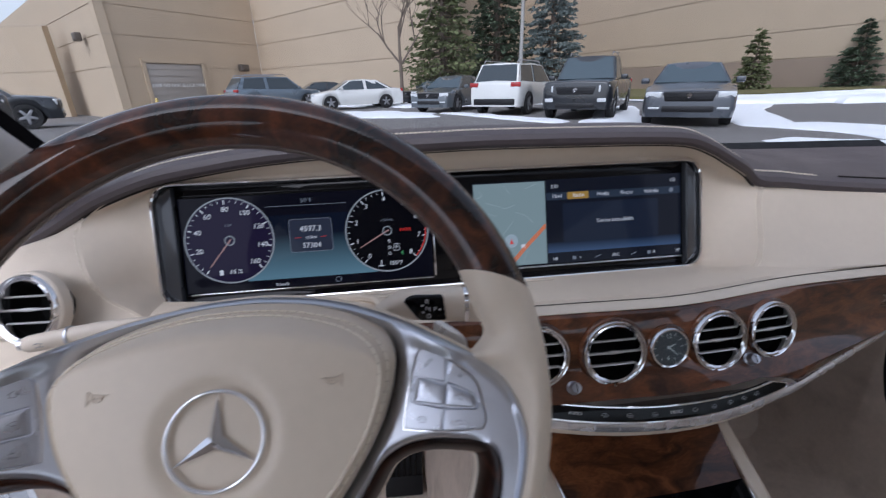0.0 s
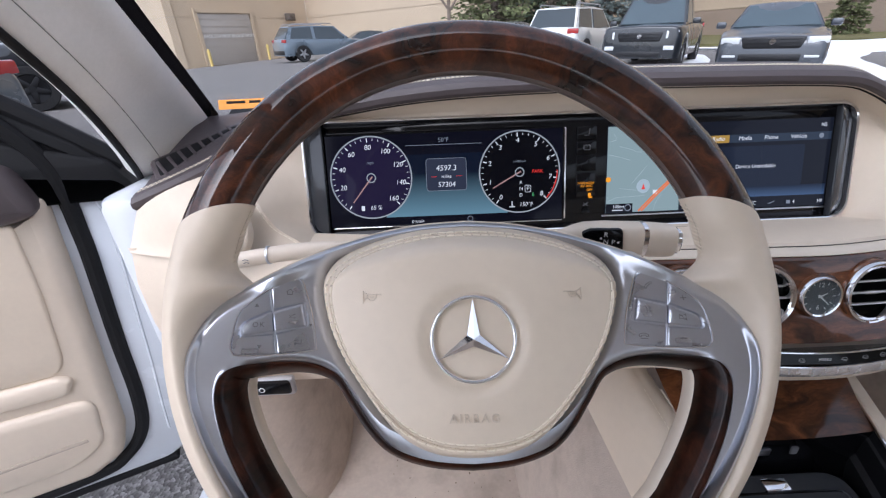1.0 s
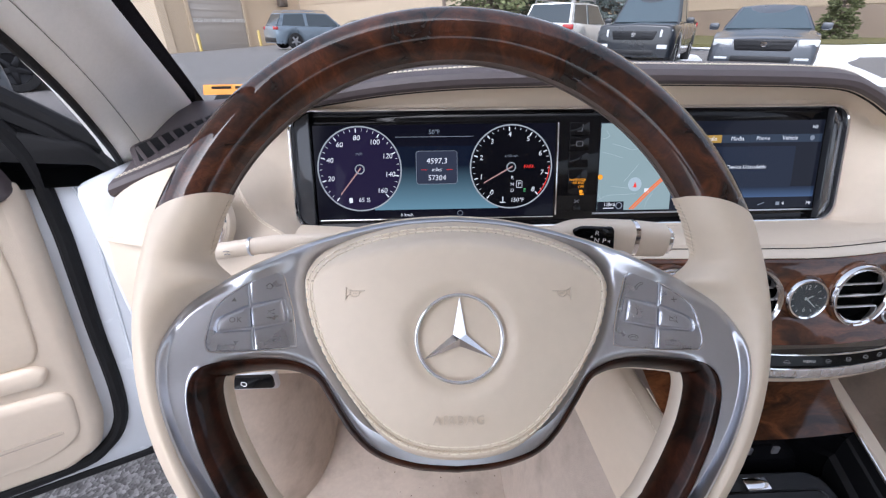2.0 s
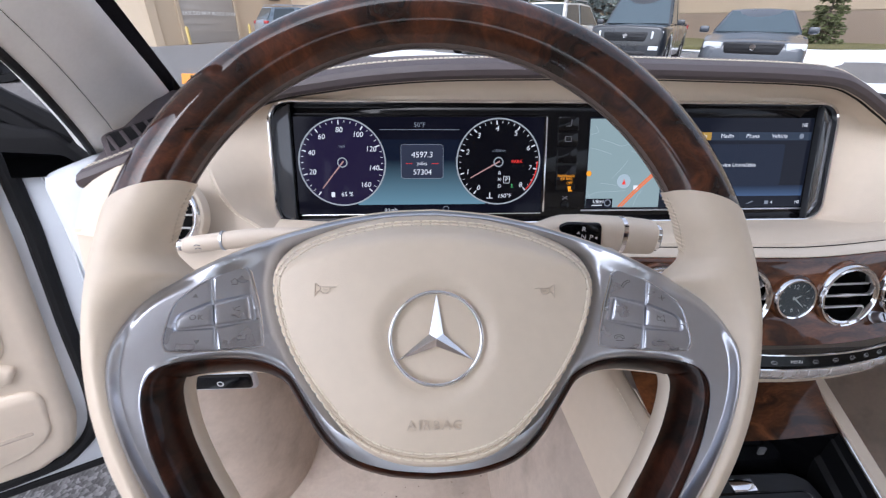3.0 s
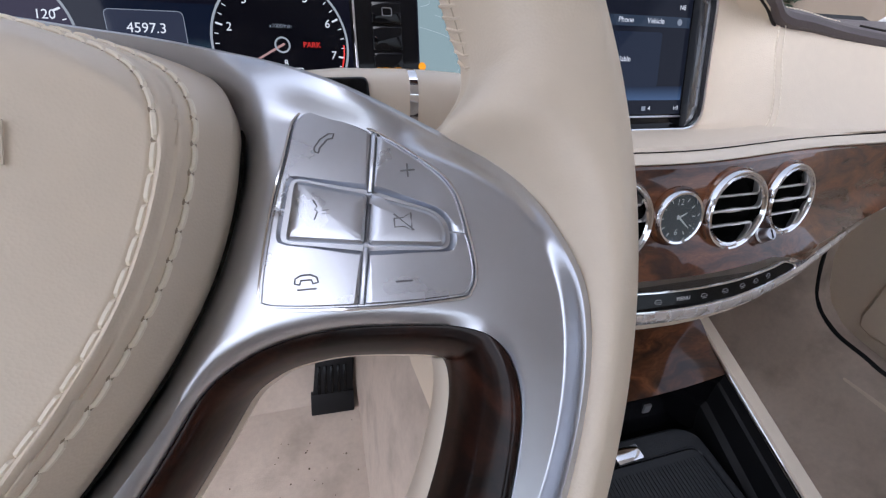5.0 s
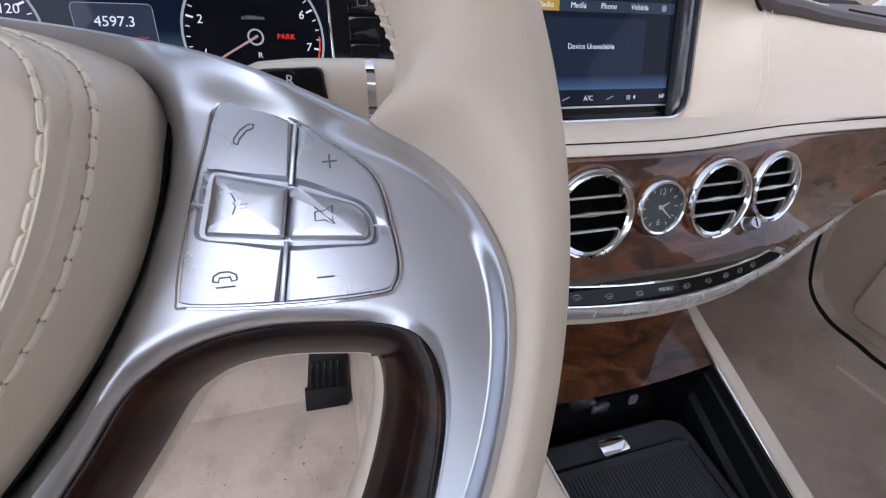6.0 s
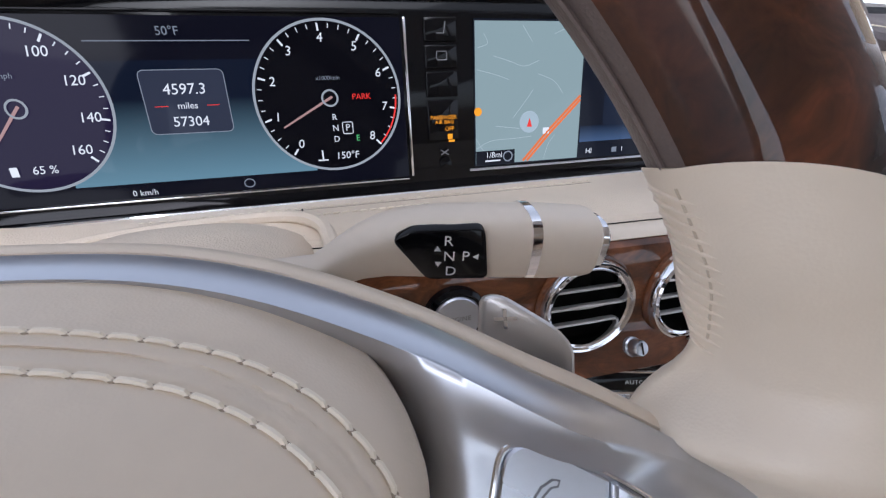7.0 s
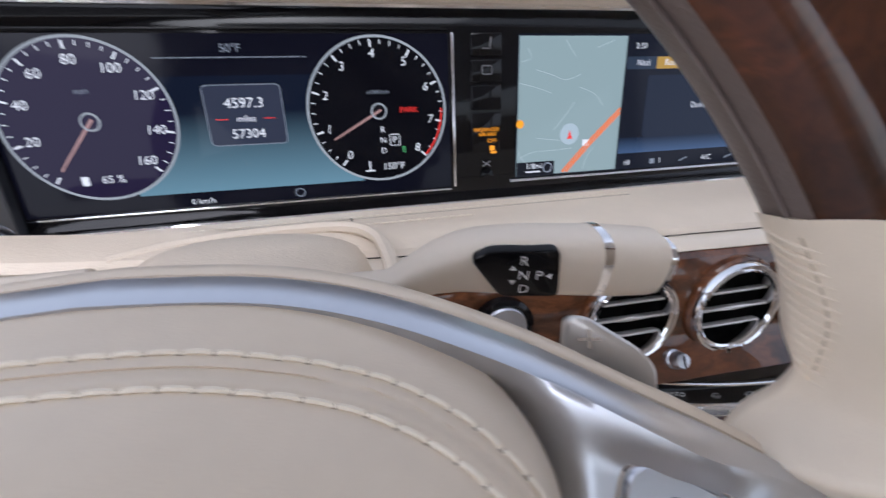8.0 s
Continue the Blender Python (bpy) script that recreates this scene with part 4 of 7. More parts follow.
rows = []
for x in XS:
    lo, hi = min(wood_low(x), 0.789), 0.797
    row = []
    for k in range(41):
        f = k / 40
        z = lo + (hi - lo) * f
        y = wood_y(x, z) - 0.0055 * (1 - (2 * f - 1) ** 4)
        row.append((x, y + (0.006 if k in (0, 40) else 0), z))
    rows.append(row)
part("wood_fascia", pierced(sheet(rows), [(x, wood_y(x, z) - 0.004, z, r) for x, z, r in ((0.1420, 0.7590, 0.0345), (0.2275, 0.7570, 0.0360), (0.3530, 0.7580, 0.0345), (0.4320, 0.7565, 0.0335))]), WOOD, dash, "glossy burl walnut fascia")
stitches_along([(-0.255 + 0.035 * i, 0.463, 0.7965) for i in range(14)], dash, pitch=0.0062, length=0.0036, r=0.0004)
part("ledge_seam", tube([(-0.255 + 0.035 * i, 0.4605, 0.7958) for i in range(14)], 0.0006, 5), CREAM_DARK, dash)
part("ledge_seam", tube([(-0.040, 0.463, 0.7954), (-0.039, 0.45, 0.7990), (-0.038, 0.43, 0.8035), (-0.037, 0.41, 0.8057)], 0.0006, 5), GAP, dash)
rows = [[(x, y + sweep(x) + edge_back(x), z) for y, z in ((0.378, 0.8020), (0.3715, 0.8024), (0.3655, 0.8006), (0.3622, 0.7975), (0.3635, 0.7958), (0.374, 0.7950))] for x in XS]
part("trim_strip", sheet(rows), CREAM_PLASTIC, dash, "cream strip along the top of the wood")
part("trim_joint", sheet([[(x, 0.3743 + sweep(x) + edge_back(x), 0.8036), (x, 0.3752 + sweep(x) + edge_back(x), 0.8014)] for x in XS]), GAP, dash)

# chrome strip that rises to the passenger's side
def bow_y(x):
    """The keys stand in a bow towards the cabin."""
    return 0.3020 + 1.2 * (x - 0.285) ** 2


def low_y(x):
    """Plan of the lower edge on the passenger's side."""
    return 0.3095 + sweep(x, 0.69)


rows = []
for i in range(81):
    x = 0.3960 + 0.644 * i / 80
    k = min(1.0, max(0.0, (x - 0.40) / 0.07))
    z, h = 0.6935 - 0.0060 * k, 0.0072 - 0.0016 * k
    y = min(bow_y(x), low_y(x) - 0.004) if x < 0.45 else low_y(x) - 0.004
    rows.append([(x, y + 0.014, z - h), (x, y + 0.003, z - h), (x, y + 0.0005, z - h * 0.6), (x, y, z), (x, y + 0.0005, z + h * 0.6), (x, y + 0.003, z + h), (x, y + 0.014, z + h)])
part("chrome_strip", capped(rows), BRIGHT, dash, "bright chrome strip")

# panel and recess below the strip
rows = [[(x, low_y(x) + 0.004, 0.684), (x, low_y(x) + 0.008, 0.676), (x, low_y(x) + 0.03, 0.668), (x, low_y(x) + 0.20, 0.650), (x, low_y(x) + 0.36, 0.61)] for x in [0.405 + 0.0318 * i for i in range(21)]]
part("glovebox_panel", sheet(rows), CREAM, dash, "cream leather panel below the passenger's fascia")
rows = [[(x, bow_y(x) + 0.009, 0.6875), (x, bow_y(x) + 0.005, 0.684), (x, bow_y(x) + 0.007, 0.677), (x, bow_y(x) + 0.018, 0.6715), (x, 0.38, 0.668), (x, 0.45, 0.665)] for x in [0.10 + 0.031 * i for i in range(11)]]
part("lower_lip", sheet(rows), CREAM, dash, "cream lip below the climate keys")

rows = [[(x, 0.350, 0.674), (x, 0.356, 0.660), (x, 0.372, 0.650), (x, 0.41, 0.645), (x, 0.47, 0.642)] for x in [0.030 + 0.02 * i for i in range(9)]]
part("under_panel", sheet(rows), CREAM, dash, "cream panel below the climate keys")
part("under_panel_joint", tube([(0.136, 0.3490, 0.674), (0.137, 0.3555, 0.6595), (0.140, 0.3720, 0.6490), (0.141, 0.41, 0.6440)], 0.0013, 6), GAP, dash)

FASCIA = Matrix(((1, 0, 0, 0), (0, 0.2425, -0.970, 0), (0, 0.970, 0.2425, 0), (0, 0, 0, 1)))


def on_wood(x, z, out=0.0, yaw=0.0):
    return Matrix.Translation((x, wood_y(x, z) - 0.0055, z)) @ FASCIA @ Matrix.Rotation(radians(yaw), 4, "Y") @ Matrix.Translation((0, 0, out))


# climate panel: black strip with printed symbols over chrome keys
climate = thing("climate_panel", Matrix.Translation((0.27, 0.32, 0.70)), "black climate strip with chrome keys below the fascia", "control panel")


def bowed(g):
    return [Vector((p[0], p[1] + bow_y(p[0]) - 0.3080, p[2])) for p in g[0]], g[1]


def dense(pts):
    out = []
    for i in range(len(pts)):
        p, q = pts[i], pts[(i + 1) % len(pts)]
        k = max(1, int((q - p).length / 0.012))
        out += [p + (q - p) * (j / k) for j in range(k)]
    return out


outline = rounded([(0.100, 0.7005), (0.408, 0.7005), (0.438, 0.6990), (0.437, 0.7025), (0.414, 0.7105), (0.100, 0.7145)], 0.002, 4)
m = Matrix.Translation((0, 0.3150, 0.7075)) @ Matrix(((1, 0, 0, 0), (0, 0.447, -0.894, 0), (0, 0.894, 0.447, 0), (0, 0, 0, 1))) @ Matrix.Translation((0, -0.7075, 0))
outline = [Vector((p.x, 0.7075 + (p.y - 0.7075) / 0.894)) for p in outline]
part("glass_strip", bowed(moved(slab(dense(outline), -0.006, 0.001, 0.0006), m)), BLACK, climate, "glossy black strip")
edge_line = [(p.x, p.y, 0.0012) for p in inset(dense(outline), -0.0008)]
part("strip_border", bowed(moved(tube(edge_line, 0.0011, 6, closed=True), m)), CHROME, climate)
for x, w in ((0.1755, "AUTO"), (0.2813, "MENU")):
    part("printed_word", bowed(moved(moved(lettering(w, 0.0046, 1.1), at(x, 0.7068, 0.0013)), m)), PRINT, climate)
for x in (0.2050, 0.2309, 0.2575, 0.3025, 0.3263, 0.3477, 0.3666, 0.3859):
    mark = tube([(-0.0035, -0.001, 0), (-0.002, 0.0012, 0), (0.0015, 0.0012, 0), (0.0035, -0.001, 0), (-0.0035, -0.001, 0)], 0.00022, 5)
    add(mark, tube([(-0.002, -0.0024, 0), (0.0025, -0.0024, 0)], 0.0002, 5))
    part("printed_symbol", bowed(moved(moved(mark, at(x, 0.7068, 0.0013)), m)), DULL_PRINT, climate)
edges_x = [0.118 + 0.0254 * i for i in range(12)]
for a, b in zip(edges_x, edges_x[1:]):
    b = min(b, 0.3955)
    rows = []
    for x in (a + 0.0003, a + 0.0008, b - 0.0008, b - 0.0003):
        t = 0.0 if x in (a + 0.0008, b - 0.0008) else 0.0006
        rows.append([(x, 0.324, 0.686 + t), (x, 0.3135, 0.6845 + t), (x, 0.3095 + t, 0.6875), (x, 0.3080 + t, 0.6930), (x, 0.3095 + t, 0.6985), (x, 0.3145, 0.7010 - t), (x, 0.324, 0.7010 - t)])
    part("key", bowed(capped(rows)), BRIGHT, climate, "chrome toggle key")
part("key_light", box((0.3265, 0.3106, 0.6875), (0.004, 0.002, 0.0012)), glowing("red_light", (1.0, 0.05, 0.05), 1.5), climate, "small red lamp")


def air_vent(x, z, r, yaw, label, ring=None):
    """A round vent: chrome bezel, dark bowl and three blades."""
    m = on_wood(x, z, 0.0, yaw)
    v = thing("air_vent", m, label, "air vent", "dashboard vents")
    part("collar", lathe([(r * 1.10, -0.008), (r * 1.09, 0.0012), (r * 1.05, 0.0030), (r * 1.00, 0.0030)], 56), ring or WOOD, v, "cream collar" if ring else "burl walnut collar", local=True)
    part("bezel", lathe([(r * 1.02, -0.002), (r * 1.02, 0.0050), (r * 0.985, 0.0075), (r * 0.945, 0.0070), (r * 0.925, 0.0050), (r * 0.87, 0.0070), (r * 0.83, 0.0060), (r * 0.805, 0.0010), (r * 0.80, -0.006)], 64), CHROME, v, "chrome bezel", local=True)
    part("bowl", lathe([(r * 0.81, 0.000), (r * 0.78, -0.014), (r * 0.6, -0.026), (0.0004, -0.028)], 48), BLACK_DEEP, v, "dark inside", local=True)
    for k in (-1, 0, 1):
        y = k * r * 0.38
        hw = math.sqrt(max(0, (r * 0.80) ** 2 - y * y)) - 0.0004
        rows = []
        for i in range(13):
            u = -hw + 2 * hw * i / 12
            t = 0.0011 + (0.0011 * math.exp(-(u / (r * 0.25)) ** 2) if k == 0 else 0.0)
            rows.append([(u, y - t, 0.0010), (u, y - t * 0.9, 0.0030), (u, y, 0.0036), (u, y + t * 0.7, 0.0030), (u, y + t * 0.9, 0.0010), (u, y, -0.002)])
        part("blade", capped(rows), PALE_METAL, v, "silver blade", local=True)
    return v


air_vent(0.1420, 0.7590, 0.0345, -2, "round chrome air vent in the burl fascia beside the start button")
air_vent(0.2275, 0.7570, 0.0360, -1, "round chrome air vent in the burl fascia beside the clock")
air_vent(0.3530, 0.7580, 0.0345, 3, "round chrome air vent in the burl fascia beyond the clock")
air_vent(0.4320, 0.7565, 0.0335, 7, "smaller chrome air vent turned to the passenger")
# outer vent by the door
VENT_L = Matrix.Translation((-0.362, 0.408, 0.838)) @ Matrix(((1, 0, 0, 0), (0, 0.35, -0.937, 0), (0, 0.937, 0.35, 0), (0, 0, 0, 1))) @ Matrix.Rotation(radians(-12), 4, "Y")
outer = air_vent(0.1395, 0.7625, 0.0345, 0, "round chrome air vent in the cream panel by the door", CREAM_PLASTIC)
outer.matrix_basis = VENT_L
MW[outer] = VENT_L

for x, z in ((0.1785, 0.7270), (0.3965, 0.7305)):
    k = thing("vent_knob", on_wood(x, z) @ Matrix.Rotation(radians(-26), 4, "X"), "small chrome vent knob on the burl fascia", "knob", "vent knobs")
    part("knob_body", lathe([(0.0072, -0.002), (0.0072, 0.001), (0.0060, 0.002), (0.0058, 0.0085), (0.0050, 0.0100), (0.0003, 0.0105)], 32), SILVER, k, local=True)
    part("knob_mark", moved(tube([(0, -0.004, 0), (0, 0.004, 0)], 0.0006, 6), at(0, 0, 0.0106)), GAP, k, local=True)

clock = thing("dashboard_clock", on_wood(0.2905, 0.7580), "round analogue clock with grey dial in the fascia", "clock")
part("bezel", lathe([(0.0232, -0.004), (0.0230, 0.0045), (0.0218, 0.0065), (0.0200, 0.0060), (0.0192, 0.0030), (0.0192, 0.000)], 56), CHROME, clock, "chrome bezel", local=True)
part("collar", lathe([(0.0262, -0.006), (0.0258, 0.0010), (0.0240, 0.0025), (0.0228, 0.0025)], 48), WOOD, clock, local=True)
part("dial", disc(0.0194, 0.0022), material("clock_dial", (0.075, 0.084, 0.095), 0.35, 0.0, var=0.06, vscale=90), clock, "grey dial", local=True)
for h in range(12):
    a = radians(90 - 30 * h)
    if h in (0, 6):
        part("numeral", moved(lettering("12" if h == 0 else "6", 0.0075), at(0.0128 * math.cos(a), 0.0128 * math.sin(a), 0.0026)), PRINT, clock, local=True)
    else:
        part("hour_mark", moved(box((0, 0, 0), (0.0032, 0.0007, 0.0003)), at(0.0160 * math.cos(a), 0.0160 * math.sin(a), 0.0026, math.degrees(a))), PRINT, clock, local=True)
part("hour_pointer", moved(slab([(-0.002, -0.0011), (0.0085, -0.0003), (0.0085, 0.0003), (-0.002, 0.0011)], 0, 0.0004, 0), at(0, 0, 0.0032, 25)), PRINT, clock, local=True)
part("minute_pointer", moved(slab([(-0.003, -0.0010), (0.0145, -0.0003), (0.0145, 0.0003), (-0.003, 0.0010)], 0, 0.0004, 0), at(0, 0, 0.0037, -42)), PRINT, clock, local=True)
part("glass", lathe([(0.0193, 0.0045), (0.010, 0.0052), (0.0002, 0.0054)], 40), glazing("clock_glass"), clock, local=True).visible_shadow = False

start = thing("start_button", on_wood(0.0495, 0.7630), "round silver engine start button in a dark ring", "button")
part("button_ring", lathe([(0.0215, -0.004), (0.0210, 0.004), (0.0185, 0.006), (0.0165, 0.005), (0.0165, -0.002)], 48), BLACK, start, "black ring", local=True)
part("button_cap", lathe([(0.0162, -0.002), (0.0160, 0.0050), (0.0150, 0.0062), (0.0002, 0.0066)], 48), SILVER, start, "brushed silver cap", local=True)
part("button_words", moved(lettering("ENGINE", 0.0048, 1.05), at(0, 0.001, 0.0068)), MARK, start, local=True)

# ---- displays: local x right, y up the glass, z towards the driver ----
t = math.hypot(1, 0.3)
GLASS = Matrix(((1, 0, 0, 0), (0, 0.3 / t, -1 / t, 0.500), (0, 1 / t, 0.3 / t, 0.83), (0, 0, 0, 1)))
unit = thing("display_unit", GLASS, "wide black glass unit with instrument and map screens", "display")
frame_line = rounded([(-0.286, -0.044), (0.4245, -0.044), (0.4245, 0.1045), (-0.286, 0.1045)], 0.027, 10)
part("bezel", sheet([[(p.x, p.y, z) for p in inset(frame_line, d)] for d, z in ((-0.0018, -0.012), (-0.0018, 0.0055), (-0.0008, 0.0080), (0.0008, 0.0086), (0.0024, 0.0078), (0.0032, 0.0050), (0.0036, -0.002))], close_v=True), CHROME, unit, "thin chrome border", local=True)
part("glass_panel", slab(frame_line, -0.014, 0.0006, 0.0004), BLACK, unit, "glossy black panel", local=True)
SCREEN_BG = glowing("screen_black", (0.0015, 0.0018, 0.005), 1.0, (0.004, 0.004, 0.006), 0.09)
INK = glowing("screen_white", (0.85, 0.88, 0.92), 0.9)
DIM = glowing("screen_grey", (0.30, 0.34, 0.40), 0.7)
RED = glowing("screen_red", (0.9, 0.05, 0.04), 0.9)
GREEN = glowing("screen_green", (0.15, 0.7, 0.25), 0.8)
ORANGE = glowing("screen_orange", (1.0, 0.38, 0.02), 1.0)


def plate(x0, y0, x1, y1, z, r=0.0):
    pts = [(x0, y0), (x1, y0), (x1, y1), (x0, y1)]
    pts = rounded(pts, r, 4) if r else [Vector(p) for p in pts]
    return [Vector((p.x, p.y, z)) for p in pts], [tuple(range(len(pts)))]


cluster = part("instrument_screen", plate(-0.259, -0.030, 0.046, 0.0865, 0.0010), SCREEN_BG, unit, "lit instrument screen with two round dials", local=True)
BLUE = glow_fade("screen_blue_fade", (0.22, 0.42, 0.52), (0.006, 0.012, 0.03), -0.018, 0.036, 0.55)
part("lit_background", plate(-0.186, -0.0195, -0.026, 0.060, 0.0012), BLUE, cluster, "blue glow between the dials", local=True)
RING = glowing("dial_ring", (0.55, 0.60, 0.64), 0.55)
# the left dial's purple glow paints in a reflection on the glass
FACE_HAZED = glowing("dial_face_haze", (0.014, 0.010, 0.032), 1.0)
FACE_R = glowing("dial_face", (0.001, 0.001, 0.002), 1.0)
for cx, top, step, words, face_mat in ((-0.2030, 16, 2, ["0", "20", "40", "60", "80", "100", "120", "140", "160"], FACE_HAZED), (-0.0102, 8, 1, [str(i) for i in range(9)], FACE_R)):
    cy, R = 0.0327, 0.0527
    part("dial_face", moved(disc(R, 0.0015, 72), at(cx, cy)), face_mat, cluster, "round dial", local=True)
    part("dial_ring", moved(lathe([(R - 0.0014, 0.0016), (R - 0.0005, 0.0022), (R + 0.0004, 0.0016)], 96), at(cx, cy)), RING, cluster, "bright dial ring", local=True)
    n = 32
    for i in range(n + 1):
        a = radians(232 - 277 * i / n)
        big = i % 4 == 0
        l = 0.0050 if big else 0.0030
        part("tick", moved(box((R - 0.0028 - l / 2, 0, 0.0019), (l, 0.0013 if big else 0.0006, 0.0002)), at(cx, cy, 0, math.degrees(a))), INK, cluster, local=True)
    for i, w in enumerate(words):
        if w == "0" and top == 16:
            continue
        a = radians(232 - 277 * i / 8)
        rr = 0.0385 if len(w) > 1 else 0.0405
        part("numeral", moved(lettering(w, 0.0088, 1.0, 0.12), at(cx + rr * math.cos(a), cy + rr * math.sin(a), 0.0019)), INK, cluster, local=True)
    ang = 231 if top == 16 else 209
    needle = slab([(-0.002, -0.0009), (0.040, -0.0006), (0.0405, 0.0006), (-0.002, 0.0009)], 0.0020, 0.0023, 0)
    part("needle", moved(needle, at(cx, cy, 0, ang)), glowing("needle", (0.75, 0.45, 0.42), 0.55), cluster, "pale red needle", local=True)
    part("needle_hub", moved(lathe([(0.0048, 0.0024), (0.0058, 0.0027), (0.0062, 0.0022)], 32), at(cx, cy)), RING, cluster, local=True)


def words_on(screen, rows, mat, name="word"):
    for w, size, x, y, *rest in rows:
        part(name, moved(lettering(w, size, 1.0, rest[0] if rest else 0.0), at(x, y, 0.0027)), mat, screen, local=True)


words_on(cluster, [("mph", 0.0048, -0.203, 0.0520, 0.15), ("x1000/min", 0.0040, -0.0102, 0.0465, 0.15), ("50°F", 0.0075, -0.1080, 0.0770)], DIM)
part("trip_box", plate(-0.1315, 0.0130, -0.0795, 0.0540, 0.0015, 0.004), glowing("trip_box", (0.028, 0.034, 0.055), 1.0), cluster, "trip computer box", local=True)
bl = [(p.x, p.y, 0.0017) for p in rounded([(-0.1315, 0.0130), (-0.0795, 0.0130), (-0.0795, 0.0540), (-0.1315, 0.0540)], 0.004, 4)]
part("trip_border", tube(bl, 0.0003, 5, closed=True), DIM, cluster, local=True)
words_on(cluster, [("4597.3", 0.0098, -0.1055, 0.0415, 0.1), ("miles", 0.0062, -0.1055, 0.0310, 0.05), ("57304", 0.0092, -0.1055, 0.0205, 0.05), ("0 km/h", 0.0058, -0.1450, -0.0262), ("150°F", 0.0075, -0.0020, -0.0095, 0.1), ("65 %", 0.0075, -0.1990, -0.0060, 0.1)], INK)
part("fuel_symbol", box((-0.2160, -0.0062, 0.0026), (0.0042, 0.0062, 0.0003)), INK, cluster, local=True)
part("coolant_symbol", add(box((-0.0205, -0.0080, 0.0026), (0.0011, 0.0066, 0.0003)), box((-0.0205, -0.0120, 0.0026), (0.0075, 0.0010, 0.0003))), INK, cluster, local=True)
for x in (-0.1215, -0.0895):
    part("trip_rule", box((x, 0.0310, 0.0026), (0.0080, 0.0005, 0.0002)), RED, cluster, local=True)
part("top_rule", box((-0.1080, 0.0715, 0.0022), (0.098, 0.0006, 0.0002)), DIM, cluster, local=True)
words_on(cluster, [("PARK", 0.0058, 0.0130, 0.0330)], RED)
words_on(cluster, [("R", 0.0062, -0.0085, 0.0190), ("N", 0.0062, -0.0085, 0.0110), ("D", 0.0062, -0.0085, 0.0030), ("P", 0.0070, 0.0005, 0.0110)], INK)
words_on(cluster, [("E", 0.0062, 0.0075, 0.0030)], GREEN)
part("gear_box", tube([(p.x, p.y, 0.0025) for p in rounded([(-0.0032, 0.0068), (0.0042, 0.0068), (0.0042, 0.0152), (-0.0032, 0.0152)], 0.001, 2)], 0.0003, 5, closed=True), INK, cluster, local=True)
part("bottom_symbol", tube([(-0.0760 + 0.0035 * math.cos(a), -0.0250 + 0.0030 * math.sin(a), 0.0022) for a in (2 * math.pi * i / 16 for i in range(16))], 0.0004, 5, closed=True), DIM, cluster, local=True)
part("red_range", tube([(-0.0102 + 0.0492 * math.cos(radians(a)), 0.0327 + 0.0492 * math.sin(radians(a)), 0.0019) for a in range(-44, 4, 3)], 0.0006, 5), RED, cluster, local=True)
part("screen_edge", add(box((0.0490, 0.0285, 0.0015), (0.0022, 0.117, 0.003), 0.0008), box((-0.1065, -0.0318, 0.0012), (0.305, 0.0013, 0.002), 0.0004)), CHROME, unit, "bright edge of the screen", local=True)
part("screen_top_edge", box((-0.1065, 0.0895, 0.0010), (0.305, 0.0018, 0.0016), 0.0005), BLACK, unit, local=True)
part("screen_foot", box((0.2490, -0.0290, 0.0012), (0.300, 0.0022, 0.002), 0.0006), SILVER, unit, "silver edge below the map screen", local=True)

# glossy end panels, turned outwards; the far one carries a column of keys
for x0, x1, nm in ((-0.2610, -0.2825, "end_panel"), (0.4005, 0.4215, "end_panel")):
    rows = []
    for k in range(33):
        y = -0.0400 + 0.1400 * k / 32
        d = 0.0008 if 0 < k < 32 else 0.0
        t = max(0.0, 0.024 - min(y + 0.0415, 0.1015 - y))
        e = x1 + (x0 - x1) / abs(x0 - x1) * (0.024 - math.sqrt(0.024 ** 2 - t * t)) * 0.92
        rows.append([(x0, y, 0.0005), (x0, y, 0.0078 + d), (x0 + (e - x0) * 0.04, y, 0.0085 + d), (x0 + (e - x0) * 0.5, y, 0.0060 + d), (e, y, 0.0012 + d), (e, y, 0.0)])
    part(nm, capped(rows), GLOSS_GREY, unit, "glossy grey end panel", local=True, smooth=50)
for k in range(5):
    rows = [[(0.4015, y, 0.0085), (0.4020, y, 0.0100), (0.4115, y, 0.0078), (0.4207, y, 0.0030), (0.4210, y, 0.0015)] for y in (-0.0200 + 0.0205 * k, -0.0195 + 0.0205 * k, -0.0010 + 0.0205 * k, -0.0005 + 0.0205 * k)]
    part("end_key", capped(rows), GLOSS_GREY, unit, "glossy grey key", local=True, smooth=50)

# switches between the screens
for i, y in enumerate((0.0790, 0.0600, 0.0400, 0.0130)):
    h = (0.0165, 0.0165, 0.0190, 0.0310)[i]
    b = part("switch", slab(rounded([(0.0640, y - h / 2), (0.0895, y - h / 2), (0.0895, y + h / 2), (0.0640, y + h / 2)], 0.001, 2), 0.0006, 0.0024, 0.0006), BLACK, unit, "black switch", local=True)
words_on(unit, [("PASSENGER", 0.0042, 0.0768, 0.0150), ("AIR BAG", 0.0042, 0.0775, 0.0113), ("OFF", 0.0046, 0.0815, 0.0060)], ORANGE, "airbag_word")
part("airbag_symbol", add(box((0.0818, 0.0000, 0.0026), (0.004, 0.004, 0.0003)), box((0.0830, -0.0035, 0.0026), (0.005, 0.0018, 0.0003))), ORANGE, unit, local=True)
part("seat_symbol", tube([(0.0735, 0.076, 0.0027), (0.0790, 0.076, 0.0027), (0.0805, 0.084, 0.0027)], 0.0005, 5), MARK, unit, local=True)
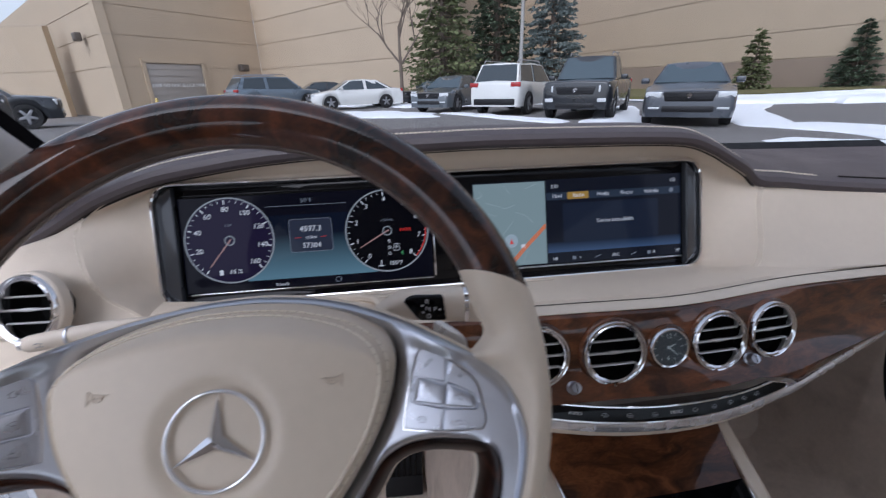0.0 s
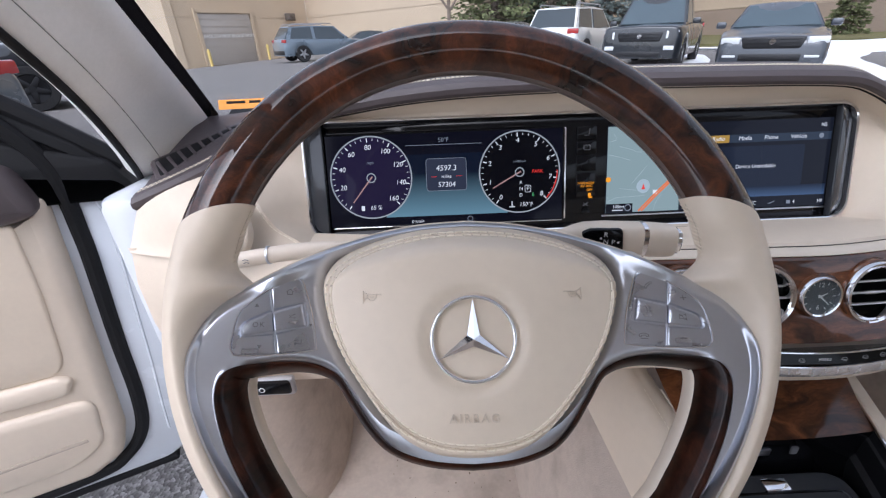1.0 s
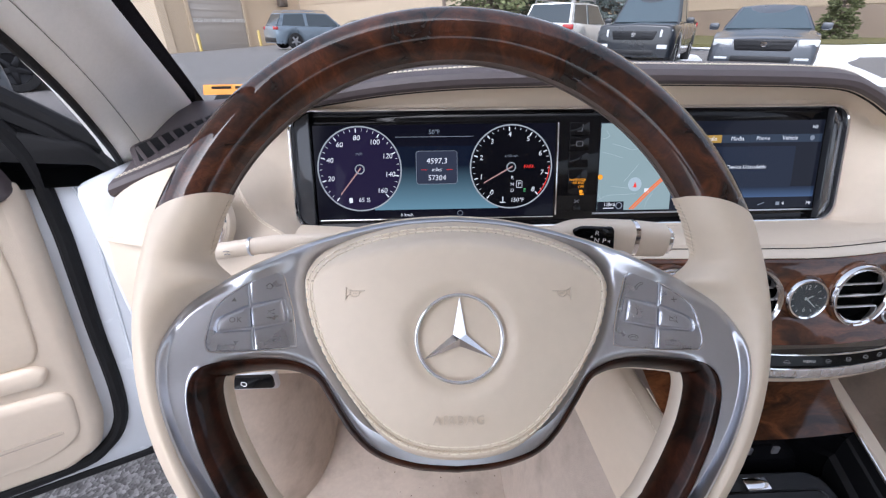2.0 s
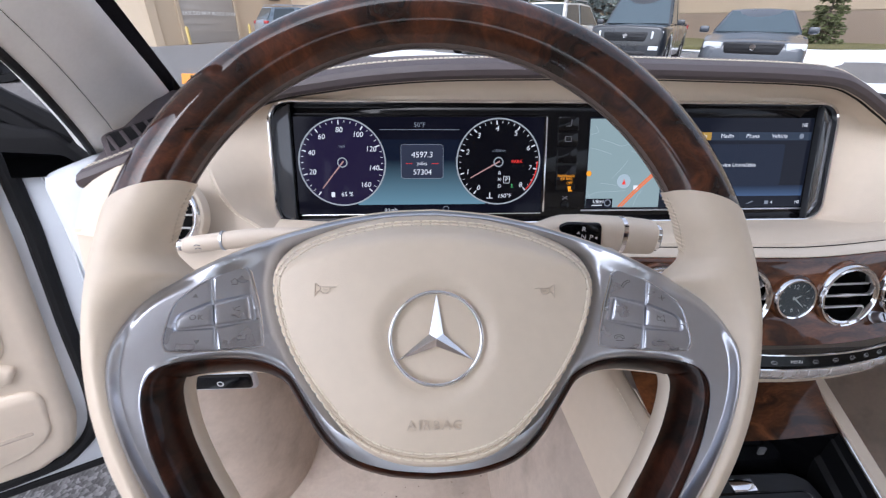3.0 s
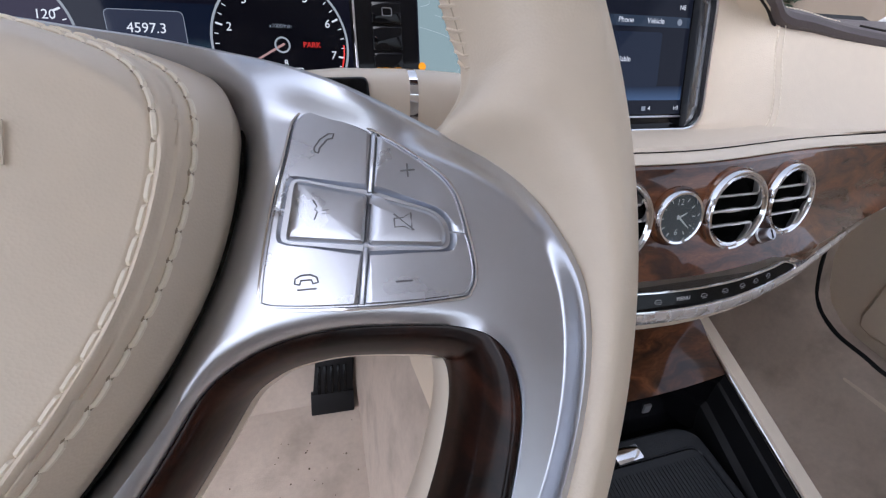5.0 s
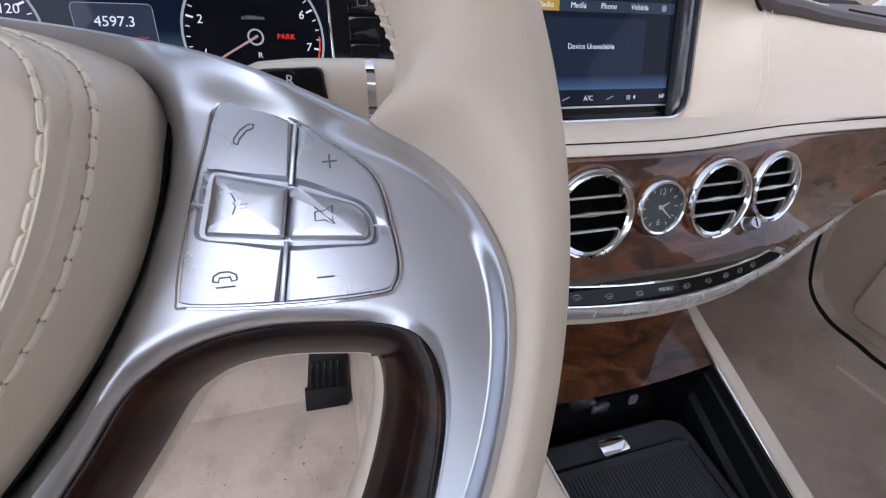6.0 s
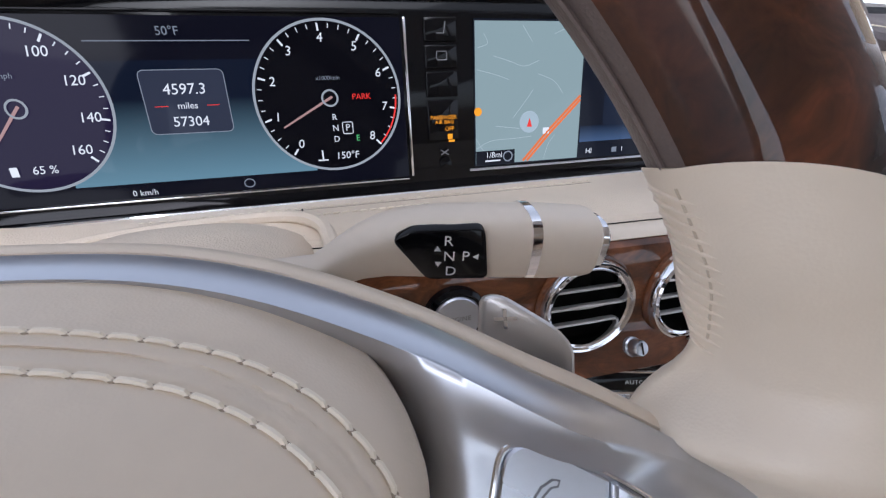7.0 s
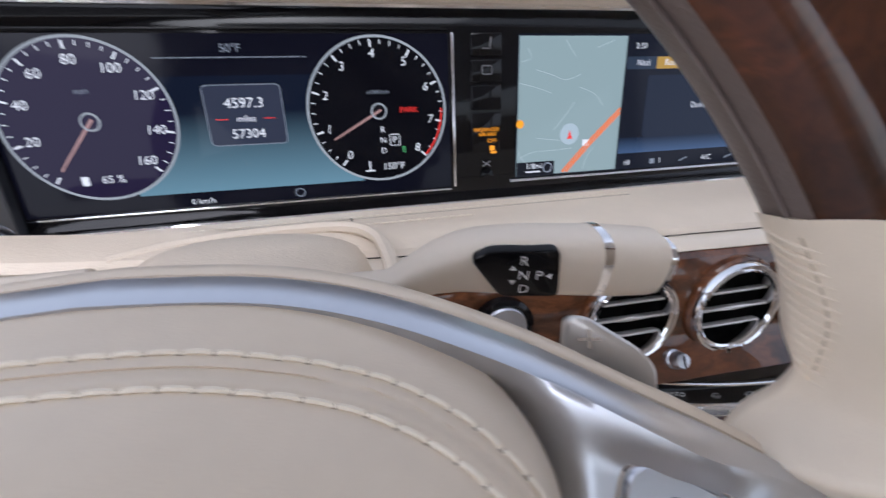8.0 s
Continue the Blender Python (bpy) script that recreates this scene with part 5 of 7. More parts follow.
part("screen_symbol", tube([(p.x, p.y, 0.0027) for p in rounded([(0.0730, 0.0575), (0.0810, 0.0575), (0.0810, 0.0635), (0.0730, 0.0635)], 0.001, 2)], 0.0004, 5, closed=True), MARK, unit, local=True)
part("cross_symbol", add(tube([(0.0735, -0.0105, 0.0027), (0.0800, -0.0145, 0.0027)], 0.0005, 5), tube([(0.0735, -0.0145, 0.0027), (0.0800, -0.0105, 0.0027)], 0.0005, 5)), MARK, unit, local=True)

part("switch_lens", moved(lathe([(0.0052, 0.0006), (0.0050, 0.0022), (0.0002, 0.0028)], 24), at(0.0775, -0.0215)), BLACK, unit, local=True)

# map and menu screen
media = part("map_screen", plate(0.1035, -0.0265, 0.3985, 0.0865, 0.0010), glowing("menu_black", (0.006, 0.008, 0.014), 1.0, (0.004, 0.004, 0.006), 0.09), unit, "lit map and menu screen", local=True)
part("map", plate(0.1045, -0.0255, 0.2020, 0.0850, 0.0013), glowing("map_ground", (0.27, 0.36, 0.36), 0.95), media, "grey-green road map", local=True)
ROAD = glowing("map_road", (0.85, 0.20, 0.06), 0.9)
LANE = glowing("map_lane", (0.42, 0.52, 0.53), 0.9)
part("main_road", add(tube([(0.1480, -0.0245, 0.0018), (0.1700, -0.0015, 0.0018), (0.2010, 0.0275, 0.0018)], 0.0011, 5), tube([(0.1520, -0.0245, 0.0018), (0.1725, -0.0030, 0.0018), (0.2010, 0.0240, 0.0018)], 0.0011, 5)), ROAD, media, "orange main road", local=True)
lanes = shape()
for pts in ([(0.105, -0.012), (0.118, -0.006), (0.140, -0.005), (0.156, -0.004)], [(0.105, -0.004), (0.112, -0.014), (0.125, -0.019)], [(0.168, -0.024), (0.172, -0.012), (0.178, -0.004)], [(0.107, 0.066), (0.115, 0.069), (0.112, 0.076)], [(0.120, 0.060), (0.134, 0.056), (0.147, 0.052), (0.160, 0.056)], [(0.106, 0.050), (0.122, 0.046), (0.134, 0.042)], [(0.138, 0.012), (0.150, 0.026), (0.156, 0.034)], [(0.160, 0.046), (0.175, 0.040), (0.184, 0.030)], [(0.145, 0.082), (0.154, 0.070)], [(0.174, 0.076), (0.190, 0.082)], [(0.122, 0.006), (0.144, 0.003)]):
    add(lanes, tube(spline([(x, y, 0.0016) for x, y in pts], 14), 0.00024, 4))
part("side_roads", lanes, LANE, media, "pale side roads and name bars", local=True)
part("place_ring", moved(lathe([(0.0002, 0.0019), (0.0080, 0.0019), (0.0084, 0.0022), (0.0090, 0.0019)], 32), at(0.1530, 0.0080)), glowing("place_disc", (0.42, 0.52, 0.56), 0.9), media, "position disc", local=True)
part("place_arrow", ([Vector((0.1505, 0.0040, 0.0026)), Vector((0.1555, 0.0040, 0.0026)), Vector((0.1530, 0.0115, 0.0026))], [(0, 1, 2)]), RED, media, local=True)
part("map_mark", moved(disc(0.0034, 0.0020, 20), at(0.1065, 0.0180)), ORANGE, media, local=True)
part("road_shield", box((0.1690, 0.0000, 0.0022), (0.0056, 0.0052, 0.0004)), INK, media, local=True)
part("scale_box", plate(0.1045, -0.0255, 0.1400, -0.0140, 0.0019), SCREEN_BG, media, local=True)
words_on(media, [("1/8mi", 0.0068, 0.1205, -0.0178), ], INK)
part("scale_bar", box((0.1195, -0.0225, 0.0024), (0.014, 0.0012, 0.0002)), INK, media, local=True)
part("compass", moved(lathe([(0.0034, 0.0022), (0.0040, 0.0026), (0.0046, 0.0022)], 24), at(0.1335, -0.0195)), DIM, media, local=True)
part("menu_bar", plate(0.2035, 0.0590, 0.3970, 0.0690, 0.0013), glowing("menu_bar", (0.025, 0.038, 0.060), 1.0), media, local=True)
part("menu_choice", plate(0.2330, 0.0592, 0.2630, 0.0688, 0.0015), glowing("menu_choice", (0.50, 0.30, 0.06), 0.8), media, "lit amber menu choice", local=True)
words_on(media, [("Navi", 0.0072, 0.2185, 0.0640, 0.1), ("Radio", 0.0072, 0.2480, 0.0640, 0.1), ("Media", 0.0072, 0.2830, 0.0640, 0.1), ("Phone", 0.0072, 0.3170, 0.0640, 0.1), ("Vehicle", 0.0072, 0.3530, 0.0640, 0.1), ("NE", 0.0062, 0.3850, 0.0775), ("2:20", 0.0062, 0.2150, 0.0770), ("Device Unavailable", 0.0070, 0.3000, 0.0280)], INK)
part("menu_dot", moved(disc(0.0032, 0.0020, 20), at(0.3835, 0.0640)), DIM, media, local=True)
part("menu_panel", plate(0.2260, 0.0020, 0.3640, 0.0540, 0.0013, 0.003), glowing("menu_panel", (0.012, 0.018, 0.034), 1.0), media, local=True)
part("menu_glow", plate(0.2035, -0.0120, 0.3970, 0.0020, 0.0012), glow_fade("menu_glow", (0.05, 0.09, 0.17), (0.008, 0.014, 0.03), -0.011, 0.002, 1.0), media, local=True)
words_on(media, [("HI", 0.0068, 0.2130, -0.0205), ("1", 0.0064, 0.2480, -0.0205), ("A/C", 0.0068, 0.3000, -0.0205), ("4", 0.0064, 0.3560, -0.0205), ("HI", 0.0068, 0.3910, -0.0205)], INK)
for x in (0.2400, 0.3490):
    part("fan_mark", box((x, -0.0205, 0.0024), (0.005, 0.0045, 0.0002)), DIM, media, local=True)
for x in (0.270, 0.322):
    part("air_mark", tube([(x, -0.022, 0.0024), (x + 0.008, -0.019, 0.0024)], 0.0006, 5), DIM, media, local=True)

# ---- column, levers ----
column = thing("steering_column", Matrix.Translation((-0.102, 0.36, 0.80)), "cream steering column shroud below the instruments", "steering column")
rows = []
for y, z, w, h in ((0.285, 0.793, 0.050, 0.034), (0.30, 0.791, 0.062, 0.042), (0.34, 0.786, 0.070, 0.043), (0.385, 0.786, 0.074, 0.043), (0.41, 0.779, 0.075, 0.043), (0.43, 0.765, 0.074, 0.040), (0.45, 0.745, 0.070, 0.035)):
    rows.append([(-0.102 + w * math.copysign(abs(math.cos(a)) ** 0.8, math.cos(a)), y, z + h * math.copysign(abs(math.sin(a)) ** 0.8, math.sin(a))) for a in (2 * math.pi * i / 40 for i in range(40))])
part("shroud", capped(rows), CREAM, column, "cream soft shroud", smooth=60)
part("shroud_fold", tube(spline([(-0.185, 0.425, 0.803), (-0.150, 0.433, 0.8045), (-0.100, 0.437, 0.8055), (-0.050, 0.433, 0.8075), (-0.028, 0.415, 0.812), (-0.021, 0.385, 0.816), (-0.020, 0.345, 0.818)], 40), 0.0045, 8), CREAM, column, "folded cream leather round the shroud")

lever = thing("gear_lever", Matrix.Translation((0.02, 0.31, 0.862)), "cream column gear lever with dark selector display", "gear lever")


def lever_ring(x, z, hz, hy, s=1.0):
    """One section of the lever, whose axis comes towards the driver as it goes outwards."""
    y = 0.3155 - 0.25 * x
    return [(x, y - hy * s * math.copysign(abs(math.cos(a)) ** 0.7, math.cos(a)), z + hz * s * math.copysign(abs(math.sin(a)) ** 0.7, math.sin(a))) for a in (2 * math.pi * i / 28 for i in range(28))]


LEVER = ((-0.070, 0.838, 0.0070, 0.006), (-0.040, 0.842, 0.0070, 0.007), (-0.027, 0.8435, 0.0075, 0.008), (-0.0175, 0.8505, 0.0085, 0.009), (-0.0085, 0.8560, 0.0100, 0.010), (0.0, 0.8592, 0.0117, 0.0105), (0.008, 0.8608, 0.0132, 0.011), (0.024, 0.8618, 0.0142, 0.0115), (0.0515, 0.8625, 0.0146, 0.0115))
part("lever_body", capped([lever_ring(*r) for r in LEVER]), CREAM_PLASTIC, lever, "cream lever body", smooth=60)
part("lever_knob", capped([lever_ring(x, z, 0.0146, 0.0115, s) for x, z, s in ((0.0545, 0.8625, 1.0), (0.060, 0.8625, 1.0), (0.0735, 0.8628, 0.95), (0.0765, 0.8630, 0.91), (0.0777, 0.8630, 0.82))]), CREAM_PLASTIC, lever, "cream end knob")
part("chrome_ring", capped([lever_ring(x, 0.8626, 0.0146, 0.0115, 1.03) for x in (0.0513, 0.0547)]), CHROME, lever, "chrome ring")
part("park_button", capped([lever_ring(x, 0.8630, 0.0146, 0.0115, s) for x, s in ((0.0770, 0.74), (0.0805, 0.74), (0.0815, 0.66))]), CHROME, lever, "chrome park button")
k = math.hypot(1, 0.25)
LEV = Matrix.Translation((0.020, 0.2985, 0.8632)) @ Matrix(((1 / k, 0.02, -0.25 / k, 0), (-0.25 / k, 0.05, -1 / k, 0), (0, 0.998, 0.05, 0), (0, 0, 0, 1)))
win = rounded([(-0.0190, 0.0062), (-0.0120, 0.0100), (0.0140, 0.0118), (0.0170, -0.0098), (-0.0060, -0.0108)], 0.003, 4)
part("selector_display", moved(slab(win, -0.004, 0.0008, 0.0005), LEV), BLACK, lever, "dark selector display")
gl = shape()
for w, x, y in (("R", 0.0013, 0.0065), ("N", 0.0019, 0.0), ("D", 0.0027, -0.0065), ("P", 0.0078, 0.0002)):
    add(gl, moved(lettering(w, 0.0058), at(x, y, 0.0011)))
for x, y, t in ((-0.0025, 0.0033, 0), (-0.0021, -0.0033, 180), (0.0115, 0.0002, 90)):
    add(gl, moved(([Vector((-0.0013, -0.001, 0)), Vector((0.0013, -0.001, 0)), Vector((0, 0.0012, 0))], [(0, 1, 2)]), at(x, y, 0.0011, t)))
part("selector_letters", moved(gl, LEV), PRINT, lever, "white selector letters")

stalk = thing("indicator_stalk", Matrix.Translation((-0.20, 0.30, 0.86)), "cream indicator stalk beside the wheel", "stalk")
rows = []
for x, y, z, h in ((-0.160, 0.366, 0.8300, 0.0090), (-0.200, 0.358, 0.8355, 0.0090), (-0.240, 0.351, 0.8400, 0.0088), (-0.262, 0.347, 0.8412, 0.0086), (-0.290, 0.342, 0.8405, 0.0080), (-0.312, 0.338, 0.8395, 0.0076), (-0.316, 0.338, 0.8392, 0.006)):
    rows.append([(x, y - h * 0.8 * math.cos(a), z + h * math.sin(a)) for a in (2 * math.pi * i / 24 for i in range(24))])
part("stalk_body", capped(rows), CREAM_PLASTIC, stalk, "cream stalk")
rows = [[(x, 0.3435 - 0.0076 * math.cos(a), 0.8408 + 0.0092 * math.sin(a)) for a in (2 * math.pi * i / 24 for i in range(24))] for x in (-0.2845, -0.2825)]
part("stalk_ring", capped(rows), SILVER, stalk, "thin silver ring")
part("stalk_end", capped([[(x, 0.338 - 0.0050 * math.cos(a), 0.8398 + 0.0052 * math.sin(a)) for a in (2 * math.pi * i / 16 for i in range(16))] for x in (-0.3155, -0.3185)]), CHROME, stalk, "small chrome end button")
wiper = tube([(-0.3045, 0.3325, 0.8415), (-0.3020, 0.3325, 0.8425), (-0.2990, 0.3327, 0.8415)], 0.0004, 5)
add(wiper, tube([(-0.3040, 0.3325, 0.8385), (-0.3015, 0.3325, 0.8395), (-0.2990, 0.3327, 0.8385)], 0.0004, 5))
part("printed_symbol", wiper, MARK, stalk)

# ---- centre console ----
console = thing("center_console", Matrix.Translation((0.27, 0.30, 0.15)), "centre console with burl panel and open storage bin", "console")


def edge_z(y):
    return 0.602 - (0.372 - y) * 0.255


def edge_x(y):
    return 0.4045 - (0.372 - y) * 0.17


ys = [0.45, 0.372, 0.34, 0.31, 0.28, 0.25, 0.22, 0.18, 0.10, -0.10, -0.5]
rows = []
for y in ys:
    x, z = edge_x(max(y, 0.1)), edge_z(max(y, 0.0))
    rows.append([(x - 0.001, y, z - 0.012), (x + 0.0005, y, z), (x + 0.004, y, z + 0.0025), (x + 0.017, y, z + 0.0025), (x + 0.022, y, z - 0.002), (x + 0.026, y, z - 0.03), (x + 0.034, y, z - 0.20), (x + 0.04, y, 0.14)])
part("side_panel", sheet(rows), CREAM, console, "cream padded console side")
part("edge_strip", tube([(edge_x(y) - 0.0003, y, edge_z(y) + 0.0012) for y in (0.372, 0.33, 0.29, 0.25, 0.215, 0.19)], 0.0016, 8), CHROME, console, "thin chrome edge")
upper, lower = [], []
for y in [0.95, 0.80, 0.65, 0.53] + ys:
    x, z = 0.566 - edge_x(min(max(y, 0.1), 0.45)), edge_z(min(max(y, 0.0), 0.45))
    upper.append([(x + 0.001, y, z - 0.012), (x + 0.0005, y, z), (x - 0.003, y, z + 0.0025), (x - 0.014, y, z + 0.003), (x - 0.020, y, z + 0.0015), (x - 0.022, y, z + 0.0020), (x - 0.034, y, z - 0.008), (x - 0.047, y, z - 0.035), (x - 0.056, y, z - 0.085), (x - 0.058, y, z - 0.098)])
    top = Vector((x - 0.0555, y, z - 0.090))
    foot = Vector((0.034, y, 0.130))
    lower.append([top.lerp(foot, f) + Vector((-0.010 * math.sin(math.pi * f) - (0.006 if 0.1 < f < 0.9 else 0), 0, 0)) for f in (0.0, 0.04, 0.12, 0.3, 0.5, 0.7, 0.88, 1.0)])
part("side_panel", sheet(upper), CREAM, console, "cream padded console side", smooth=60)
part("side_carpet", sheet(lower), CARPET, console, "beige carpet on the console side", smooth=60)
stitches_along([(r[4][0] - 0.0005, r[4][1], r[4][2] + 0.0005) for r in upper[5:13]], console, pitch=0.0062, length=0.0040, r=0.0005)
part("edge_strip", tube([(0.566 - edge_x(y) + 0.0003, y, edge_z(y) + 0.0012) for y in (0.372, 0.33, 0.29, 0.25, 0.215, 0.19)], 0.0016, 8), CHROME, console, "thin chrome edge")
rows = []
for i in range(21):
    f = i / 20
    rows.append([(0.283 + (edge_x(y) - 0.283) * (2 * f - 1) * 0.995, y + 0.012 * math.cos((2 * f - 1) * 1.4) * (1 if y < 0.32 else 0) * -0.6, edge_z(y) + h) for y, h in ((0.46, 0.05), (0.40, 0.022), (0.372, 0.010), (0.345, 0.003), (0.322, 0.0005), (0.312, -0.001))])
part("wood_panel", sheet(rows), WOOD, console, "glossy burl walnut panel before the bin")
# bin: back wall with sockets, side walls, floor with a ribbed mat
bx0, bx1 = 0.168, 0.398
rows = []
for y, z in ((0.311, 0.5855), (0.309, 0.560), (0.305, 0.530), (0.300, 0.517)):
    rows.append([(bx0 + (bx1 - bx0) * i / 8, y, z) for i in range(9)])
part("bin_back", sheet(rows), BLACK, console, "glossy black back wall of the bin")
rows = []
for y in (0.312, 0.28, 0.25, 0.22, 0.195, 0.17):
    x, z = edge_x(y) - 0.0012, edge_z(y) - 0.001
    rows.append([(x, y, z), (x - 0.003, y, z - 0.010), (x - 0.006, y, z - 0.012), (x - 0.010, y, z - 0.035), (x - 0.016, y, z - 0.040), (x - 0.018, y, min(z - 0.045, 0.516))])
part("bin_side", sheet(rows), BIN_BLACK, console, "satin black side of the bin")
part("bin_side", sheet([[(0.566 - x, y, z) for x, y, z in r] for r in rows]), BIN_BLACK, console, "satin black side of the bin")
part("bin_floor", box((0.283, 0.13, 0.508), (0.23, 0.35, 0.012), 0.002), BLACK_SOFT, console, "dark bin floor")
lid = part("bin_lid", moved(slab(rounded([(0.160, 0.10), (0.357, 0.10), (0.357, 0.285), (0.340, 0.297), (0.175, 0.297)], 0.012, 5), 0, 0.012, 0.003), Matrix(((1, 0, 0, 0), (0, 1, 0, 0), (0, 0.10, 1, 0.4945), (0, 0, 0, 1)))), BLACK_MAT, console, "black lid over the cup holders")
part("lid_groove", moved(tube([(p.x, p.y, 0.0122) for p in rounded([(0.170, 0.08), (0.345, 0.08), (0.345, 0.274), (0.170, 0.274)], 0.012, 5)], 0.0015, 6, closed=True), Matrix(((1, 0, 0, 0), (0, 1, 0, 0), (0, 0.10, 1, 0.4945), (0, 0, 0, 1)))), BLACK, lid)
rib = None
for i in range(44):
    x = 0.174 + 0.168 * i / 43
    if rib is None:
        g = moved(box((x, 0.19, 0.0123), (0.0022, 0.15, 0.0011)), Matrix(((1, 0, 0, 0), (0, 1, 0, 0), (0, 0.10, 1, 0.4945), (0, 0, 0, 1))))
        rib, x0 = part("rib", g, BLACK_MAT, lid, smooth=0), x
    else:
        piece("rib", rib.data, Matrix.Translation((x - x0, 0, 0)), lid)
part("lid_latch", moved(box((0, 0, 0), (0.030, 0.015, 0.006), 0.002), Matrix.Translation((0.2665, 0.281, 0.5375)) @ Euler((radians(8), 0, radians(2))).to_matrix().to_4x4()), CHROME, lid, "chrome latch")
part("socket", box((0.2635, 0.3088, 0.560), (0.018, 0.004, 0.010), 0.0005), SILVER, console, "small silver socket")
part("socket", box((0.3020, 0.3088, 0.561), (0.008, 0.004, 0.011), 0.0005), MARK, console, "small grey socket")
part("console_body", box((0.283, 0.0, 0.31), (0.20, 0.80, 0.36), 0.01), CREAM_DARK, console)

# ---- cabin floor, footwells ----
rows = []
for x in [-0.56 + 0.07 * i for i in range(26)]:
    w = 0.004 * math.sin(x * 37) + 0.003 * math.sin(x * 91)
    rows.append([(x, -1.6, 0.135), (x, -0.4, 0.135 + w), (x, 0.2, 0.135 + w), (x, 0.45, 0.132), (x, 0.60, 0.128 + w), (x, 0.72, 0.145), (x, 0.84, 0.265 + w), (x, 0.93, 0.46), (x, 0.96, 0.62), (x, 0.95, 0.80)])
part("floor", sheet(rows), CARPET, None, kind="structure")
tagged(bpy.data.objects["floor"], label="beige carpet of the footwells with scuffs", category="carpet")
random.seed(11)
grit = shape()
for i in range(60):
    x, y = random.uniform(-0.33, 0.03), random.uniform(0.30, 0.70)
    r = random.uniform(0.0006, 0.0018)
    add(grit, moved(slab([(math.cos(a) * r * random.uniform(0.6, 1.4), math.sin(a) * r * random.uniform(0.6, 1.4)) for a in (0, 1.2, 2.4, 3.7, 5.0)], 0, r * 0.6, 0), Matrix.Translation((x, y, 0.1375))))
part("grit", grit, material("dark_grit", (0.10, 0.07, 0.05), 0.9, var=0.2), None, kind="stuff")
tagged(bpy.data.objects["grit"], label="dark crumbs of dirt scattered on the carpet", category="dirt")
pedal = thing("accelerator_pedal", Matrix.Translation((-0.02, 0.68, 0.14)), "black ribbed accelerator pedal on the carpet", "pedal")
PED = Matrix.Translation((-0.021, 0.699, 0.146)) @ Matrix.Rotation(radians(4), 4, "Y") @ Matrix(((1, 0, 0, 0), (0, 0.42, -0.907, 0), (0, 0.907, 0.42, 0), (0, 0, 0, 1)))
part("pedal_plate", moved(slab(rounded([(-0.040, 0.028), (0.040, 0.028), (0.046, 0.128), (-0.030, 0.128)], 0.006, 3), 0, 0.014, 0.003), PED), BLACK_SOFT, pedal, "black pedal plate")
for i in range(5):
    part("pedal_rib", moved(box((-0.026 + 0.013 * i, 0.070, 0.015), (0.006, 0.065, 0.004), 0.001), PED), BLACK, pedal)
part("pedal_foot", moved(box((0, 0.022, 0.008), (0.086, 0.046, 0.020), 0.003), PED), BLACK_SOFT, pedal)

brake = thing("parking_brake_switch", Matrix.Translation((-0.365, 0.415, 0.60)), "black parking brake switch in a chrome border", "switch")
part("switch_face", box((-0.366, 0.408, 0.606), (0.076, 0.012, 0.022), 0.004), BLACK, brake, "black face")
part("switch_border", box((-0.366, 0.412, 0.604), (0.084, 0.012, 0.030), 0.005), SILVER, brake, "silver border")
part("switch_mark", moved(lathe([(0.003, 0), (0.0036, 0.0004), (0.0042, 0)], 20), Matrix.Translation((-0.366, 0.4015, 0.606)) @ Euler((radians(90), 0, 0)).to_matrix().to_4x4()), PRINT, brake)

# ---- body of the car: pillars, roof, sill, windscreen ----
body = thing("car_body", Matrix.Translation((0.27, 0.0, 0.14)), "white car body with cream pillars and pale headliner", "car body", kind="structure")


def pillar(right, left, turn):
    """A padded pillar between an inner and an outer edge line, rolled over towards the windscreen."""
    right, left = spline(right, 24), spline(left, 24)
    rows = []
    for i, (r, l) in enumerate(zip(right, left)):
        n = l - r
        along = right[min(i + 1, 23)] - right[max(i - 1, 0)]
        up = along.cross(n).normalized() * turn
        row = []
        for f, h in ((0.05, -0.045), (-0.01, -0.030), (-0.02, -0.020), (-0.008, -0.012), (0.03, -0.0055), (0.09, -0.001), (0.16, 0.002), (0.24, 0.0032), (0.32, 0.0025), (0.40, 0.0008), (0.48, 0.0), (0.56, 0.0004), (0.65, 0.0016), (0.74, 0.0020), (0.752, 0.0004), (0.764, 0.0020), (0.85, 0.0026), (0.94, 0.0010), (0.985, -0.003), (1.0, -0.010), (0.99, -0.03)):
            row.append(r + n * f + up * h)
        rows.append(row)
    return sheet(rows)


P_IN = [(-0.496, 0.750, 0.882), (-0.480, 0.700, 0.918), (-0.4555, 0.600, 0.986), (-0.4297, 0.500, 1.050), (-0.395, 0.360, 1.140), (-0.368, 0.200, 1.235), (-0.352, 0.05, 1.310)]
P_OUT = [(-0.560, 0.600, 0.842), (-0.5375, 0.560, 0.8816), (-0.4990, 0.476, 0.9570), (-0.4640, 0.388, 1.020), (-0.440, 0.280, 1.105), (-0.425, 0.160, 1.205), (-0.415, 0.03, 1.285)]
part("a_pillar", pillar(P_IN, P_OUT, 1), HEADLINER, body, "pale padded windscreen pillar")
part("a_pillar", pillar([(0.54 - x, y, z) for x, y, z in P_IN], [(0.54 - x, y, z) for x, y, z in P_OUT], -1), HEADLINER, body, "pale padded windscreen pillar")
seam = spline(P_OUT, 30)
inn = spline(P_IN, 30)
part("pillar_seam", tube([o.lerp(i, 0.248) for o, i in zip(seam, inn)], 0.0009, 6), GAP, body)
part("door_seal", tube([p + Vector((-0.003, 0.004, -0.002)) for p in seam], 0.0045, 8), BLACK_SOFT, body, "black rubber door seal")
